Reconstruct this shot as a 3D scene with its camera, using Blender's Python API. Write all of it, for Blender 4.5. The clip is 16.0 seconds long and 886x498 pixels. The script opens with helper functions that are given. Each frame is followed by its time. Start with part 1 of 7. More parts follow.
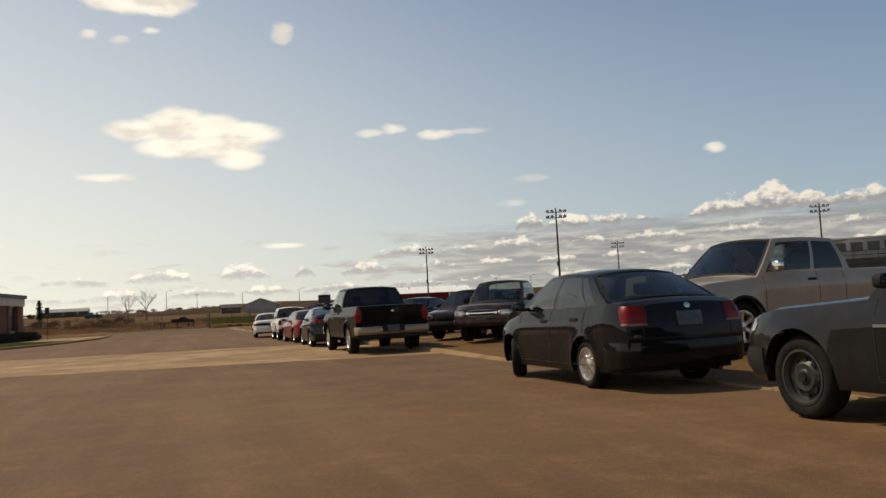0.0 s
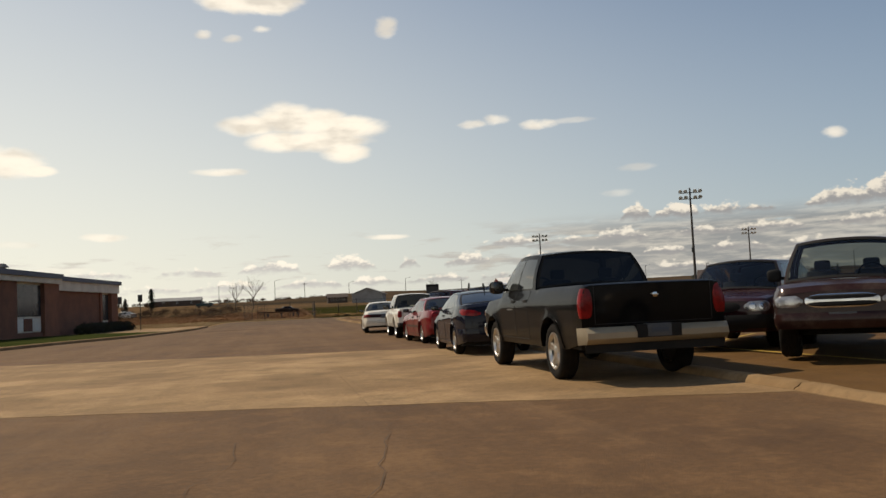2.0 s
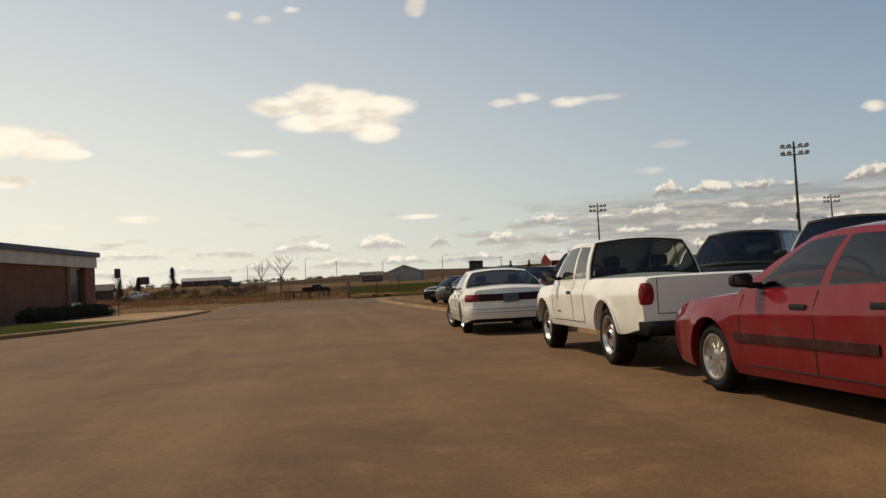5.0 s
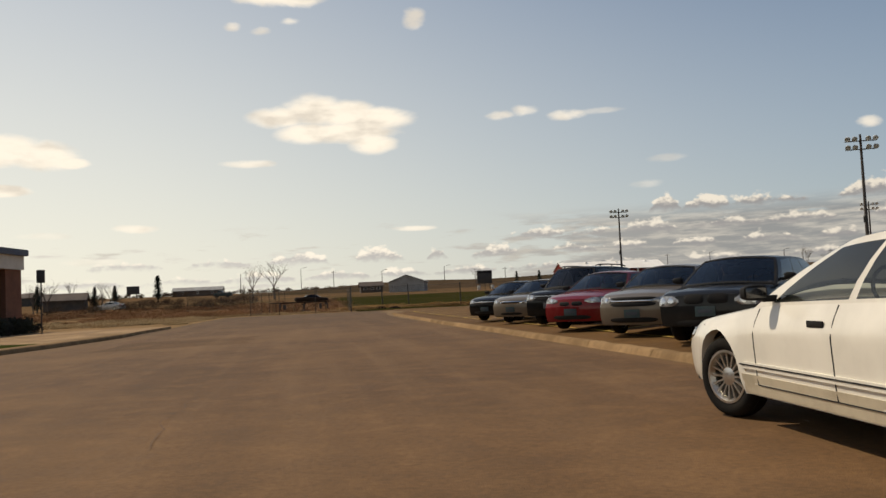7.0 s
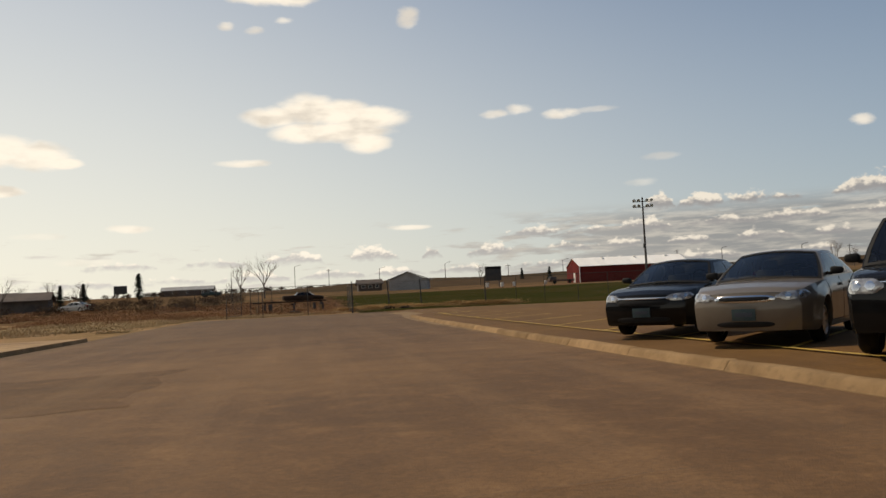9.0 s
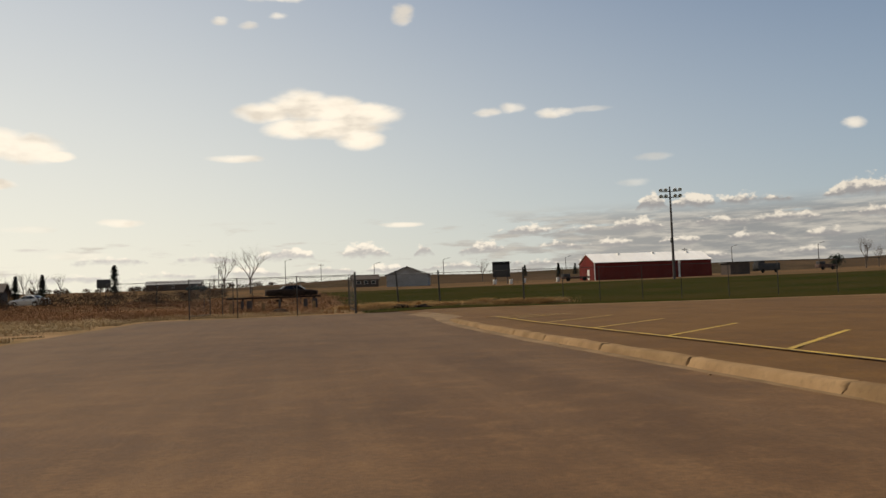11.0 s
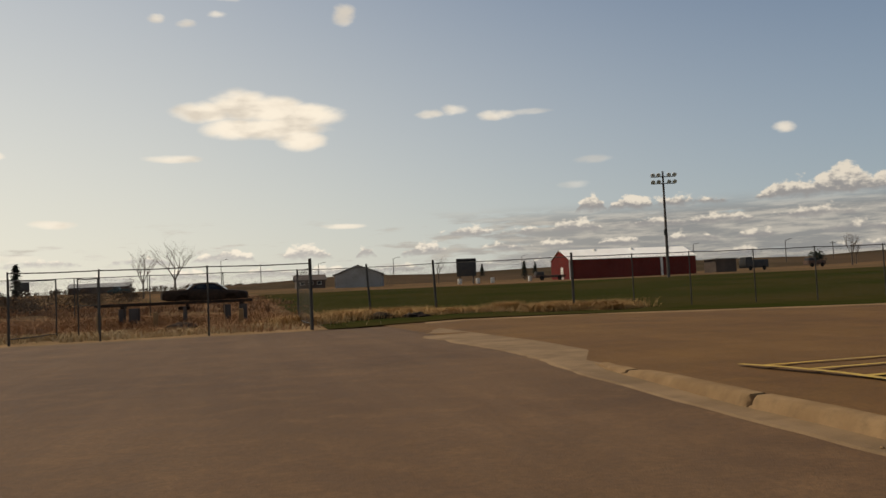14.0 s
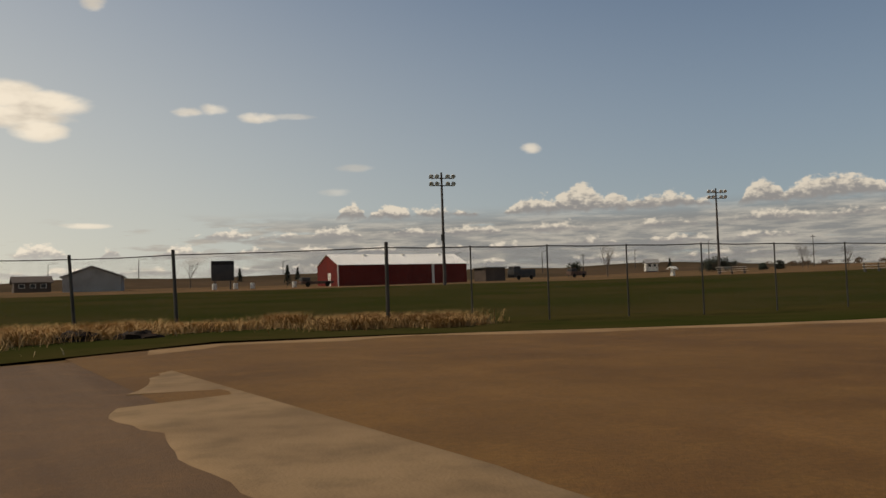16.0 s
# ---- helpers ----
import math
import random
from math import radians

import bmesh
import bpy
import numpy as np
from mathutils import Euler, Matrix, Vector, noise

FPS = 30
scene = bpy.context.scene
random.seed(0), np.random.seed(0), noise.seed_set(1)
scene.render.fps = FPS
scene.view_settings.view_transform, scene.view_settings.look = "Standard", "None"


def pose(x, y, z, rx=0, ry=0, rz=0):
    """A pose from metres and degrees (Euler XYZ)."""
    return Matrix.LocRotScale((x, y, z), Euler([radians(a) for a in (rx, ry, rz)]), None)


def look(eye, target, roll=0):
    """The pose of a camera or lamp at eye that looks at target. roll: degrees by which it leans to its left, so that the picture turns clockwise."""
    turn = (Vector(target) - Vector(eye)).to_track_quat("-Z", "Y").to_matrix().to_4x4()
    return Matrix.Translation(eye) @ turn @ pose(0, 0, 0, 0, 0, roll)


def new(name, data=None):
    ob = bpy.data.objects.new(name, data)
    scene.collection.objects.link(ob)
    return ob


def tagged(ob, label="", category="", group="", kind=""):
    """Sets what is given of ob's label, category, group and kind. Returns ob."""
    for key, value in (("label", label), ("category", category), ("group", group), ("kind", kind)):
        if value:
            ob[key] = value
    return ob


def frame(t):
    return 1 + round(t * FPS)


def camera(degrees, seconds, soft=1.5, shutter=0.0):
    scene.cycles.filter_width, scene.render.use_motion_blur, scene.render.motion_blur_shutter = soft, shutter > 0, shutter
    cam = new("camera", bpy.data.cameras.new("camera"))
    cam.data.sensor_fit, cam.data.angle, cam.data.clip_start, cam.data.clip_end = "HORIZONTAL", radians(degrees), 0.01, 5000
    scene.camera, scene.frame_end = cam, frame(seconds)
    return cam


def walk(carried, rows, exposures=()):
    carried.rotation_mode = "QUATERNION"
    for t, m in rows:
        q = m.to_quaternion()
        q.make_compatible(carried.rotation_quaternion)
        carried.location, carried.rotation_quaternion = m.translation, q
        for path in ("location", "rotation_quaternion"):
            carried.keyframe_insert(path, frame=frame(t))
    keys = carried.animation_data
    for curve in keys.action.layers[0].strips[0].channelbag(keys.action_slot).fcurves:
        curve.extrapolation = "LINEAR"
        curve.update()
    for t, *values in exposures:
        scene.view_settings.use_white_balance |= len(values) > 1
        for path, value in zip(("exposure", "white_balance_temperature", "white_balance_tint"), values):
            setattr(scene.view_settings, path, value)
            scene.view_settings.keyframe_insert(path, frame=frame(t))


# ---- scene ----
cam = camera(56.34, 16.0)
PATH = [
    (0, (-2.497, -5.471, 1.084), (-1.865, -3.579, 1.227), -3.12),
    (0.5, (-2.225, -2.932, 1.109), (-1.718, -1.003, 1.263), -2.99),
    (1, (-1.980, -0.120, 1.100), (-1.545, 1.829, 1.225), -2.82),
    (1.5, (-1.835, 2.867, 1.109), (-1.440, 4.823, 1.244), -2.87),
    (2, (-1.579, 6.034, 1.090), (-1.188, 7.991, 1.224), -2.75),
    (2.5, (-1.362, 9.336, 1.063), (-0.988, 11.297, 1.180), -2.49),
    (3, (-1.275, 12.679, 1.068), (-0.921, 14.643, 1.194), -2.35),
    (3.5, (-1.287, 15.990, 1.024), (-0.949, 17.959, 1.110), -2.40),
    (6, (-0.934, 33.706, 1.040), (-0.623, 35.679, 1.139), -3.05),
    (6.5, (-0.965, 37.425, 1.001), (-0.646, 39.396, 1.113), -2.64),
    (7, (-0.922, 41.267, 1.045), (-0.597, 43.237, 1.161), -2.60),
    (7.5, (-0.863, 45.012, 1.033), (-0.533, 46.981, 1.146), -2.08),
    (8, (-0.855, 48.769, 1.037), (-0.525, 50.738, 1.154), -2.34),
    (8.5, (-0.708, 52.683, 1.024), (-0.379, 54.652, 1.142), -2.83),
    (9, (-0.608, 56.602, 1.024), (-0.271, 58.570, 1.137), -2.84),
    (11.5, (-0.322, 75.154, 1.012), (0.035, 77.119, 1.119), -2.15),
    (12, (-0.176, 78.799, 1.055), (0.178, 80.764, 1.169), -2.40),
    (12.5, (-0.076, 82.222, 1.047), (0.279, 84.187, 1.158), -2.62),
    (13, (0.004, 85.433, 1.053), (0.363, 87.398, 1.159), -2.69),
    (13.5, (0.228, 88.396, 1.064), (0.619, 90.354, 1.174), -2.35),
    (14, (0.524, 91.357, 1.107), (1.016, 93.293, 1.212), -2.56),
    (14.5, (0.949, 94.227, 1.101), (1.534, 96.136, 1.213), -2.43),
    (15, (1.556, 97.067, 1.128), (2.239, 98.943, 1.240), -2.26),
    (15.5, (2.380, 99.862, 1.125), (3.197, 101.685, 1.222), -2.01),
    (16, (3.616, 102.623, 1.100), (4.639, 104.338, 1.201), -1.86),
]
walk(cam, [(t, look(eye, target, roll)) for t, eye, target, roll in PATH],
     [(0.0, 0.03, 7280, 10), (3.5, -0.05, 7430, 10), (9.0, -0.05, 7430, 11), (13.0, -0.12, 7450, 11), (16.0, -0.34, 7720, 11)])

# ---- sun, sky and clouds ----
SUN_AZ, SUN_EL = -48.0, 50.0          # degrees from +y towards +x, and above the horizon
SKY_STRENGTH = 0.10


def nd(nt, kind, loc=(0, 0), **kw):
    n = nt.nodes.new(kind)
    n.location = loc
    for k, val in kw.items():
        if k.startswith("i_"):
            n.inputs[k[2:]].default_value = val
        else:
            setattr(n, k, val)
    return n


def math_node(nt, op, a, b=None, c=None, clamp=False):
    n = nt.nodes.new("ShaderNodeMath")
    n.operation, n.use_clamp = op, clamp
    for k, val in enumerate((a, b, c)):
        if val is None:
            continue
        if isinstance(val, (int, float)):
            n.inputs[k].default_value = val
        else:
            nt.links.new(val, n.inputs[k])
    return n.outputs[0]


def smooth_range(nt, val, lo, hi):
    n = nt.nodes.new("ShaderNodeMapRange")
    n.interpolation_type = "SMOOTHSTEP"
    nt.links.new(val, n.inputs[0])
    n.inputs[1].default_value, n.inputs[2].default_value = lo, hi
    return n.outputs[0]


world = bpy.data.worlds.new("sky")
scene.world = world
world.use_nodes = True
wt = world.node_tree
wt.nodes.clear()
sky = nd(wt, "ShaderNodeTexSky", sky_type="NISHITA", sun_disc=False, sun_elevation=radians(SUN_EL), sun_rotation=radians(SUN_AZ),
         altitude=600.0, air_density=1.0, dust_density=0.3, ozone_density=1.6)
coord = nd(wt, "ShaderNodeTexCoord")
sep = nd(wt, "ShaderNodeSeparateXYZ")
wt.links.new(coord.outputs["Generated"], sep.inputs[0])
azim = math_node(wt, "MULTIPLY", math_node(wt, "ARCTAN2", sep.outputs[0], sep.outputs[1]), 57.2958)
elev = math_node(wt, "MULTIPLY", math_node(wt, "ARCSINE", sep.outputs[2]), 57.2958)
flat = nd(wt, "ShaderNodeCombineXYZ")
wt.links.new(azim, flat.inputs[0])
wt.links.new(math_node(wt, "MULTIPLY", elev, 2.2), flat.inputs[1])
# soft noise that bends the clouds' outlines, and a finer one that frays them
ragged = nd(wt, "ShaderNodeTexNoise", i_Scale=0.20, i_Detail=3.0, i_Roughness=0.5)
wt.links.new(flat.outputs[0], ragged.inputs["Vector"])
fine = nd(wt, "ShaderNodeTexNoise", i_Scale=0.55, i_Detail=5.0, i_Roughness=0.6)
wt.links.new(flat.outputs[0], fine.inputs["Vector"])
rag = math_node(wt, "ADD", math_node(wt, "MULTIPLY", math_node(wt, "SUBTRACT", ragged.outputs[0], 0.5), 1.3),
                math_node(wt, "MULTIPLY", math_node(wt, "SUBTRACT", fine.outputs[0], 0.5), 1.5))


def oval(az, el, ha, he):
    """1 in the middle of a cloud's lobe, 0 on its rim."""
    da = math_node(wt, "DIVIDE", math_node(wt, "SUBTRACT", azim, az), ha)
    de = math_node(wt, "DIVIDE", math_node(wt, "SUBTRACT", elev, el), he)
    return math_node(wt, "SUBTRACT", 1.0, math_node(wt, "ADD", math_node(wt, "MULTIPLY", da, da), math_node(wt, "MULTIPLY", de, de)))


def cloud_group(lobes, opacity, lo=-0.25, hi=0.75, frayed=1.0):
    m = None
    for lobe in lobes:
        v = oval(*lobe)
        m = v if m is None else math_node(wt, "MAXIMUM", m, v)
    m = math_node(wt, "ADD", m, math_node(wt, "MULTIPLY", rag, frayed))
    return math_node(wt, "MULTIPLY", smooth_range(wt, m, lo, hi), opacity)


# lobes: azimuth, elevation, half width, half height
big = cloud_group([(-1.5, 12.6, 2.2, 0.75), (0.9, 13.0, 2.3, 1.10), (2.9, 12.75, 2.4, 1.0), (5.1, 12.4, 2.6, 0.85), (3.2, 11.6, 3.5, 0.8), (4.8, 10.8, 1.7, 0.75), (0.4, 11.6, 2.3, 0.75)],
                  0.97, -0.35, 0.75, 0.75)
west = cloud_group([(-18.8, 10.1, 3.4, 1.0), (-16.4, 9.9, 2.2, 0.95), (-14.9, 9.5, 1.3, 0.4), (-18.9, 7.7, 1.9, 0.4), (-1.2, 20.6, 3.6, 0.9)], 0.92, -0.3, 0.6, frayed=0.8)
thin = cloud_group([(13.9, 12.3, 1.2, 0.40), (15.5, 12.5, 1.2, 0.50), (18.3, 12.0, 1.5, 0.40), (-3.6, 9.55, 2.2, 0.30), (8.0, 18.9, 0.9, 0.8), (-4.5, 18.4, 0.7, 0.35),
                    (-2.6, 18.2, 0.8, 0.35), (-0.6, 18.9, 0.8, 0.3), (-11.0, 5.3, 1.5, 0.32), (7.5, 4.85, 1.7, 0.2), (37.2, 9.6, 0.8, 0.42)], 0.80, -0.1, 1.1, 1.3)
wisps = cloud_group([(20.6, 12.1, 1.9, 0.22), (25.0, 8.6, 1.4, 0.30), (23.5, 7.0, 1.2, 0.3), (-16.5, 4.9, 1.8, 0.25), (-13.5, 3.2, 1.8, 0.3)], 0.36, -0.2, 1.2, 1.3)
single = math_node(wt, "MAXIMUM", math_node(wt, "MAXIMUM", big, west), math_node(wt, "MAXIMUM", thin, wisps), clamp=True)
# whitish air low over the horizon, brighter towards the sun
haze = nd(wt, "ShaderNodeMix", data_type="RGBA")
air = nd(wt, "ShaderNodeMix", data_type="RGBA")
air.inputs[6].default_value = (9.0, 9.15, 8.55, 1)
air.inputs[7].default_value = (2.7, 3.6, 4.8, 1)
east = smooth_range(wt, azim, -28.0, 62.0)
wt.links.new(east, air.inputs[0])
wt.links.new(air.outputs[2], haze.inputs[7])
reach = math_node(wt, "MULTIPLY_ADD", east, -0.24, 1.0)
fade = nd(wt, "ShaderNodeMapRange")
fade.inputs[1].default_value = -1.0
wt.links.new(math_node(wt, "MULTIPLY_ADD", east, -17.0, 38.0), fade.inputs[2])
fade.inputs[3].default_value, fade.inputs[4].default_value = 1.0, 0.0
wt.links.new(elev, fade.inputs[0])
wt.links.new(math_node(wt, "MULTIPLY", fade.outputs[0], reach), haze.inputs[0])
wt.links.new(sky.outputs[0], haze.inputs[6])
layer = haze.outputs[2]


def stretched(fx, fy, seed, scale=1.0, detail=4.0, rough=0.55):
    """Noise over azimuth and elevation, drawn out by the two factors."""
    at = nd(wt, "ShaderNodeCombineXYZ")
    wt.links.new(math_node(wt, "MULTIPLY", azim, fx), at.inputs[0])
    wt.links.new(math_node(wt, "MULTIPLY", elev, fy), at.inputs[1])
    at.inputs[2].default_value = seed
    n = nd(wt, "ShaderNodeTexNoise", i_Scale=scale, i_Detail=detail, i_Roughness=rough)
    wt.links.new(at.outputs[0], n.inputs["Vector"])
    return n.outputs[0]


def laid(under, cover, tone):
    m = nd(wt, "ShaderNodeMix", data_type="RGBA")
    wt.links.new(cover, m.inputs[0])
    wt.links.new(under, m.inputs[6])
    wt.links.new(tone, m.inputs[7])
    return m.outputs[2]


def two_tones(fac, low, high):
    m = nd(wt, "ShaderNodeMix", data_type="RGBA")
    wt.links.new(fac, m.inputs[0])
    for k, val in ((6, low), (7, high)):
        if isinstance(val, tuple):
            m.inputs[k].default_value = (*val, 1)
        else:
            wt.links.new(val, m.inputs[k])
    return m.outputs[2]


# soft creases inside the high clouds, greyer towards their undersides
creases = math_node(wt, "ADD", smooth_range(wt, stretched(0.30, 0.75, 0.0, 1.0, 3.0, 0.5), 0.42, 0.70), math_node(wt, "MULTIPLY", smooth_range(wt, fine.outputs[0], 0.45, 0.75), 0.4), clamp=True)
layer = laid(layer, single, two_tones(creases, (10.5, 10.1, 9.3), (7.7, 7.4, 6.9)))
# a broken grey sheet low over the horizon, closing towards the east
sheet_noise = stretched(0.20, 1.25, 5.1, 1.0, 5.0, 0.6)
east_low = smooth_range(wt, azim, 6.0, 30.0)
closing = math_node(wt, "MULTIPLY_ADD", east_low, 0.34, math_node(wt, "SUBTRACT", sheet_noise, 0.62))
sheet_cover = math_node(wt, "MULTIPLY", smooth_range(wt, closing, -0.06, 0.10), smooth_range(wt, elev, 5.9, 4.2))
grey = two_tones(smooth_range(wt, azim, -8.0, 30.0), (6.9, 6.9, 6.9), (2.7, 2.85, 3.1))
layer = laid(layer, math_node(wt, "MULTIPLY", sheet_cover, 0.85), two_tones(smooth_range(wt, stretched(0.30, 2.4, 9.4, 1.0, 5.0, 0.62), 0.40, 0.66), grey, (5.4, 5.3, 5.1)))
billow = math_node(wt, "SUBTRACT", stretched(1.0, 1.5, 2.7, 0.9, 5.0, 0.58), 0.5)
puff = math_node(wt, "SUBTRACT", stretched(1.0, 1.5, 7.9, 2.1, 4.0, 0.55), 0.5)


def cumulus_row(under, base, heaps, opacity):
    """Heaped clouds on one flat base: (azimuth, half width, height) each; white tops, grey undersides."""
    tall = None
    for az, half, height in heaps:
        d = math_node(wt, "DIVIDE", math_node(wt, "SUBTRACT", azim, az), half)
        h = math_node(wt, "MULTIPLY", math_node(wt, "SUBTRACT", 1.0, math_node(wt, "MULTIPLY", d, d)), height)
        tall = h if tall is None else math_node(wt, "MAXIMUM", tall, h)
    up = math_node(wt, "SUBTRACT", elev, base)
    rim = math_node(wt, "SUBTRACT", math_node(wt, "MULTIPLY_ADD", billow, 1.5, math_node(wt, "MULTIPLY_ADD", puff, 0.7, tall)), up)
    top = smooth_range(wt, rim, -0.02, 0.30)
    low = smooth_range(wt, math_node(wt, "MULTIPLY_ADD", billow, 0.9, up), -0.30, 0.12)
    solid = math_node(wt, "MULTIPLY", smooth_range(wt, tall, -0.5, 0.12), opacity)
    body_ = math_node(wt, "MULTIPLY", math_node(wt, "MULTIPLY", top, low), solid)
    high = math_node(wt, "DIVIDE", up, math_node(wt, "MAXIMUM", tall, 0.35))
    lit = math_node(wt, "ADD", high, math_node(wt, "MULTIPLY_ADD", puff, 1.5, math_node(wt, "MULTIPLY", billow, 0.9)))
    lit = smooth_range(wt, lit, 0.12, 0.80)
    base_tone = two_tones(smooth_range(wt, azim, -10.0, 32.0), (6.0, 6.1, 6.3), (3.2, 3.3, 3.6))
    lit_tone = two_tones(smooth_range(wt, azim, -6.0, 45.0), (10.2, 9.9, 9.2), (8.2, 7.9, 7.3))
    return laid(under, body_, two_tones(lit, base_tone, lit_tone))


layer = cumulus_row(layer, 5.25, ((24.6, 1.1, 1.15), (27.2, 1.8, 0.75), (30.6, 2.8, 0.50), (37.4, 2.2, 1.10), (40.3, 2.3, 1.75), (42.7, 1.3, 1.10), (45.8, 3.2, 0.85),
                                  (52.2, 1.5, 1.40), (56.4, 3.6, 1.45), (61.0, 2.5, 1.2)), 0.95)
layer = cumulus_row(layer, 3.95, ((15.9, 2.2, 0.65), (20.0, 1.5, 0.35), (23.4, 1.9, 0.75), (28.2, 2.4, 0.55), (33.0, 2.2, 0.6), (38.5, 2.8, 0.5), (45.9, 2.4, 0.4), (52.6, 3.0, 0.65), (58.0, 2.6, 0.5)), 0.92)
layer = cumulus_row(layer, 2.85, ((-11.5, 2.0, 0.30), (-6.0, 2.0, 0.40), (-0.5, 2.0, 0.75), (4.8, 1.8, 0.95), (9.0, 0.7, 0.75), (13.2, 1.7, 0.75), (18.2, 1.6, 0.5), (22.0, 1.6, 0.5), (26.4, 1.7, 0.4),
                                  (30.6, 2.0, 0.5), (35.2, 1.8, 0.4), (40.8, 2.2, 0.65), (46.6, 2.0, 0.4), (52.0, 2.2, 0.5)), 0.92)
layer = cumulus_row(layer, 1.75, ((-14.0, 2.4, 0.35), (-8.5, 2.2, 0.45), (-3.2, 2.4, 0.55), (2.0, 2.2, 0.55), (6.6, 1.9, 0.5), (11.0, 2.2, 0.45), (16.0, 2.4, 0.5), (21.2, 2.2, 0.4), (27.5, 2.8, 0.4),
                                  (34.0, 2.8, 0.45), (42.0, 3.2, 0.4), (50.0, 3.2, 0.4)), 0.85)
back = nd(wt, "ShaderNodeBackground")
wt.links.new(layer, back.inputs[0])
back.inputs[1].default_value = SKY_STRENGTH
wt.links.new(back.outputs[0], nd(wt, "ShaderNodeOutputWorld").inputs[0])

sun = new("sun", bpy.data.lights.new("sun", "SUN"))
sun.data.energy, sun.data.angle, sun.data.color = 3.4, radians(0.53), (1.0, 0.93, 0.82)
ca, sa, ce, se = math.cos(radians(SUN_AZ)), math.sin(radians(SUN_AZ)), math.cos(radians(SUN_EL)), math.sin(radians(SUN_EL))
sun.matrix_world = look((sa * ce * 50, ca * ce * 50, se * 50), (0, 0, 0))


# ---- materials ----
def ramp_mix(nt, fac, a, b):
    n = nd(nt, "ShaderNodeMix", data_type="RGBA")
    nt.links.new(fac, n.inputs[0])
    for k, val in ((6, a), (7, b)):
        if isinstance(val, tuple):
            n.inputs[k].default_value = (*val, 1)
        else:
            nt.links.new(val, n.inputs[k])
    return n.outputs[2]


def surface(name, color, rough=0.8, metal=0.0, second=None, big=0.6, big_amount=1.0, third=None, small=14.0, bump=0.0, bump_scale=60.0,
            coat=0.0, world_space=False, piece=0.0, spec=0.5, streak=None, darker_from=None):
    """A procedural surface: two colours mixed by a broad noise, a third by a fine one, with bump and uneven roughness."""
    m = bpy.data.materials.new(name)
    m.use_nodes = True
    nt = m.node_tree
    bs = nt.nodes["Principled BSDF"]
    if world_space:
        src = nd(nt, "ShaderNodeNewGeometry").outputs["Position"]
    else:
        src = nd(nt, "ShaderNodeTexCoord").outputs["Object"]
    second = second or tuple(c * 0.8 for c in color)
    n1 = nd(nt, "ShaderNodeTexNoise", i_Scale=big, i_Detail=5.0, i_Roughness=0.6)
    n2 = nd(nt, "ShaderNodeTexNoise", i_Scale=small, i_Detail=4.0, i_Roughness=0.65)
    nt.links.new(src, n1.inputs["Vector"])
    nt.links.new(src, n2.inputs["Vector"])
    f1 = math_node(nt, "MULTIPLY", smooth_range(nt, n1.outputs[0], 0.35, 0.65), big_amount)
    col = ramp_mix(nt, f1, color, second)
    f2 = math_node(nt, "MULTIPLY", smooth_range(nt, n2.outputs[0], 0.45, 0.75), 0.6 if third else 0.0)
    col = ramp_mix(nt, f2, col, third or second)
    if streak:                                   # wear drawn out along the driving direction
        sc = nd(nt, "ShaderNodeVectorMath", operation="MULTIPLY")
        nt.links.new(src, sc.inputs[0])
        sc.inputs[1].default_value = (1.0, 0.045, 1.0)
        n4 = nd(nt, "ShaderNodeTexNoise", i_Scale=1.1, i_Detail=6.0, i_Roughness=0.62)
        nt.links.new(sc.outputs[0], n4.inputs["Vector"])
        col = ramp_mix(nt, math_node(nt, "MULTIPLY", smooth_range(nt, n4.outputs[0], 0.42, 0.72), 0.65), col, streak)
        n5 = nd(nt, "ShaderNodeTexNoise", i_Scale=22.0, i_Detail=5.0, i_Roughness=0.75)   # aggregate
        nt.links.new(src, n5.inputs["Vector"])
        hs = nd(nt, "ShaderNodeHueSaturation")
        nt.links.new(col, hs.inputs["Color"])
        n6 = nd(nt, "ShaderNodeTexNoise", i_Scale=0.55, i_Detail=9.0, i_Roughness=0.72)          # stains and worn spots
        nt.links.new(src, n6.inputs["Vector"])
        grit = math_node(nt, "MULTIPLY", math_node(nt, "MULTIPLY_ADD", n5.outputs[0], 1.3, 0.35), math_node(nt, "MULTIPLY_ADD", n6.outputs[0], 1.1, 0.45))
        if darker_from:                                # darker from this distance on along the road, with an uneven edge
            along = nd(nt, "ShaderNodeSeparateXYZ")
            nt.links.new(src, along.inputs[0])
            edge = math_node(nt, "MULTIPLY_ADD", n1.outputs[0], 14.0, along.outputs[1])
            grit = math_node(nt, "MULTIPLY", grit, math_node(nt, "MULTIPLY_ADD", smooth_range(nt, edge, darker_from + 2.0, darker_from + 16.0), -0.24, 1.0))
        nt.links.new(grit, hs.inputs["Value"])
        col = hs.outputs[0]
    if piece:
        rnd = nd(nt, "ShaderNodeObjectInfo").outputs["Random"]
        hsv = nd(nt, "ShaderNodeHueSaturation")
        nt.links.new(col, hsv.inputs["Color"])
        nt.links.new(math_node(nt, "MULTIPLY_ADD", rnd, 2 * piece, 1.0 - piece), hsv.inputs["Value"])
        col = hsv.outputs[0]
    nt.links.new(col, bs.inputs["Base Color"])
    nt.links.new(math_node(nt, "MULTIPLY_ADD", n2.outputs[0], 0.24 * rough, rough * 0.88), bs.inputs["Roughness"])
    bs.inputs["Metallic"].default_value = metal
    bs.inputs["Specular IOR Level"].default_value = spec
    bs.inputs["Coat Weight"].default_value = coat
    bs.inputs["Coat Roughness"].default_value = 0.06
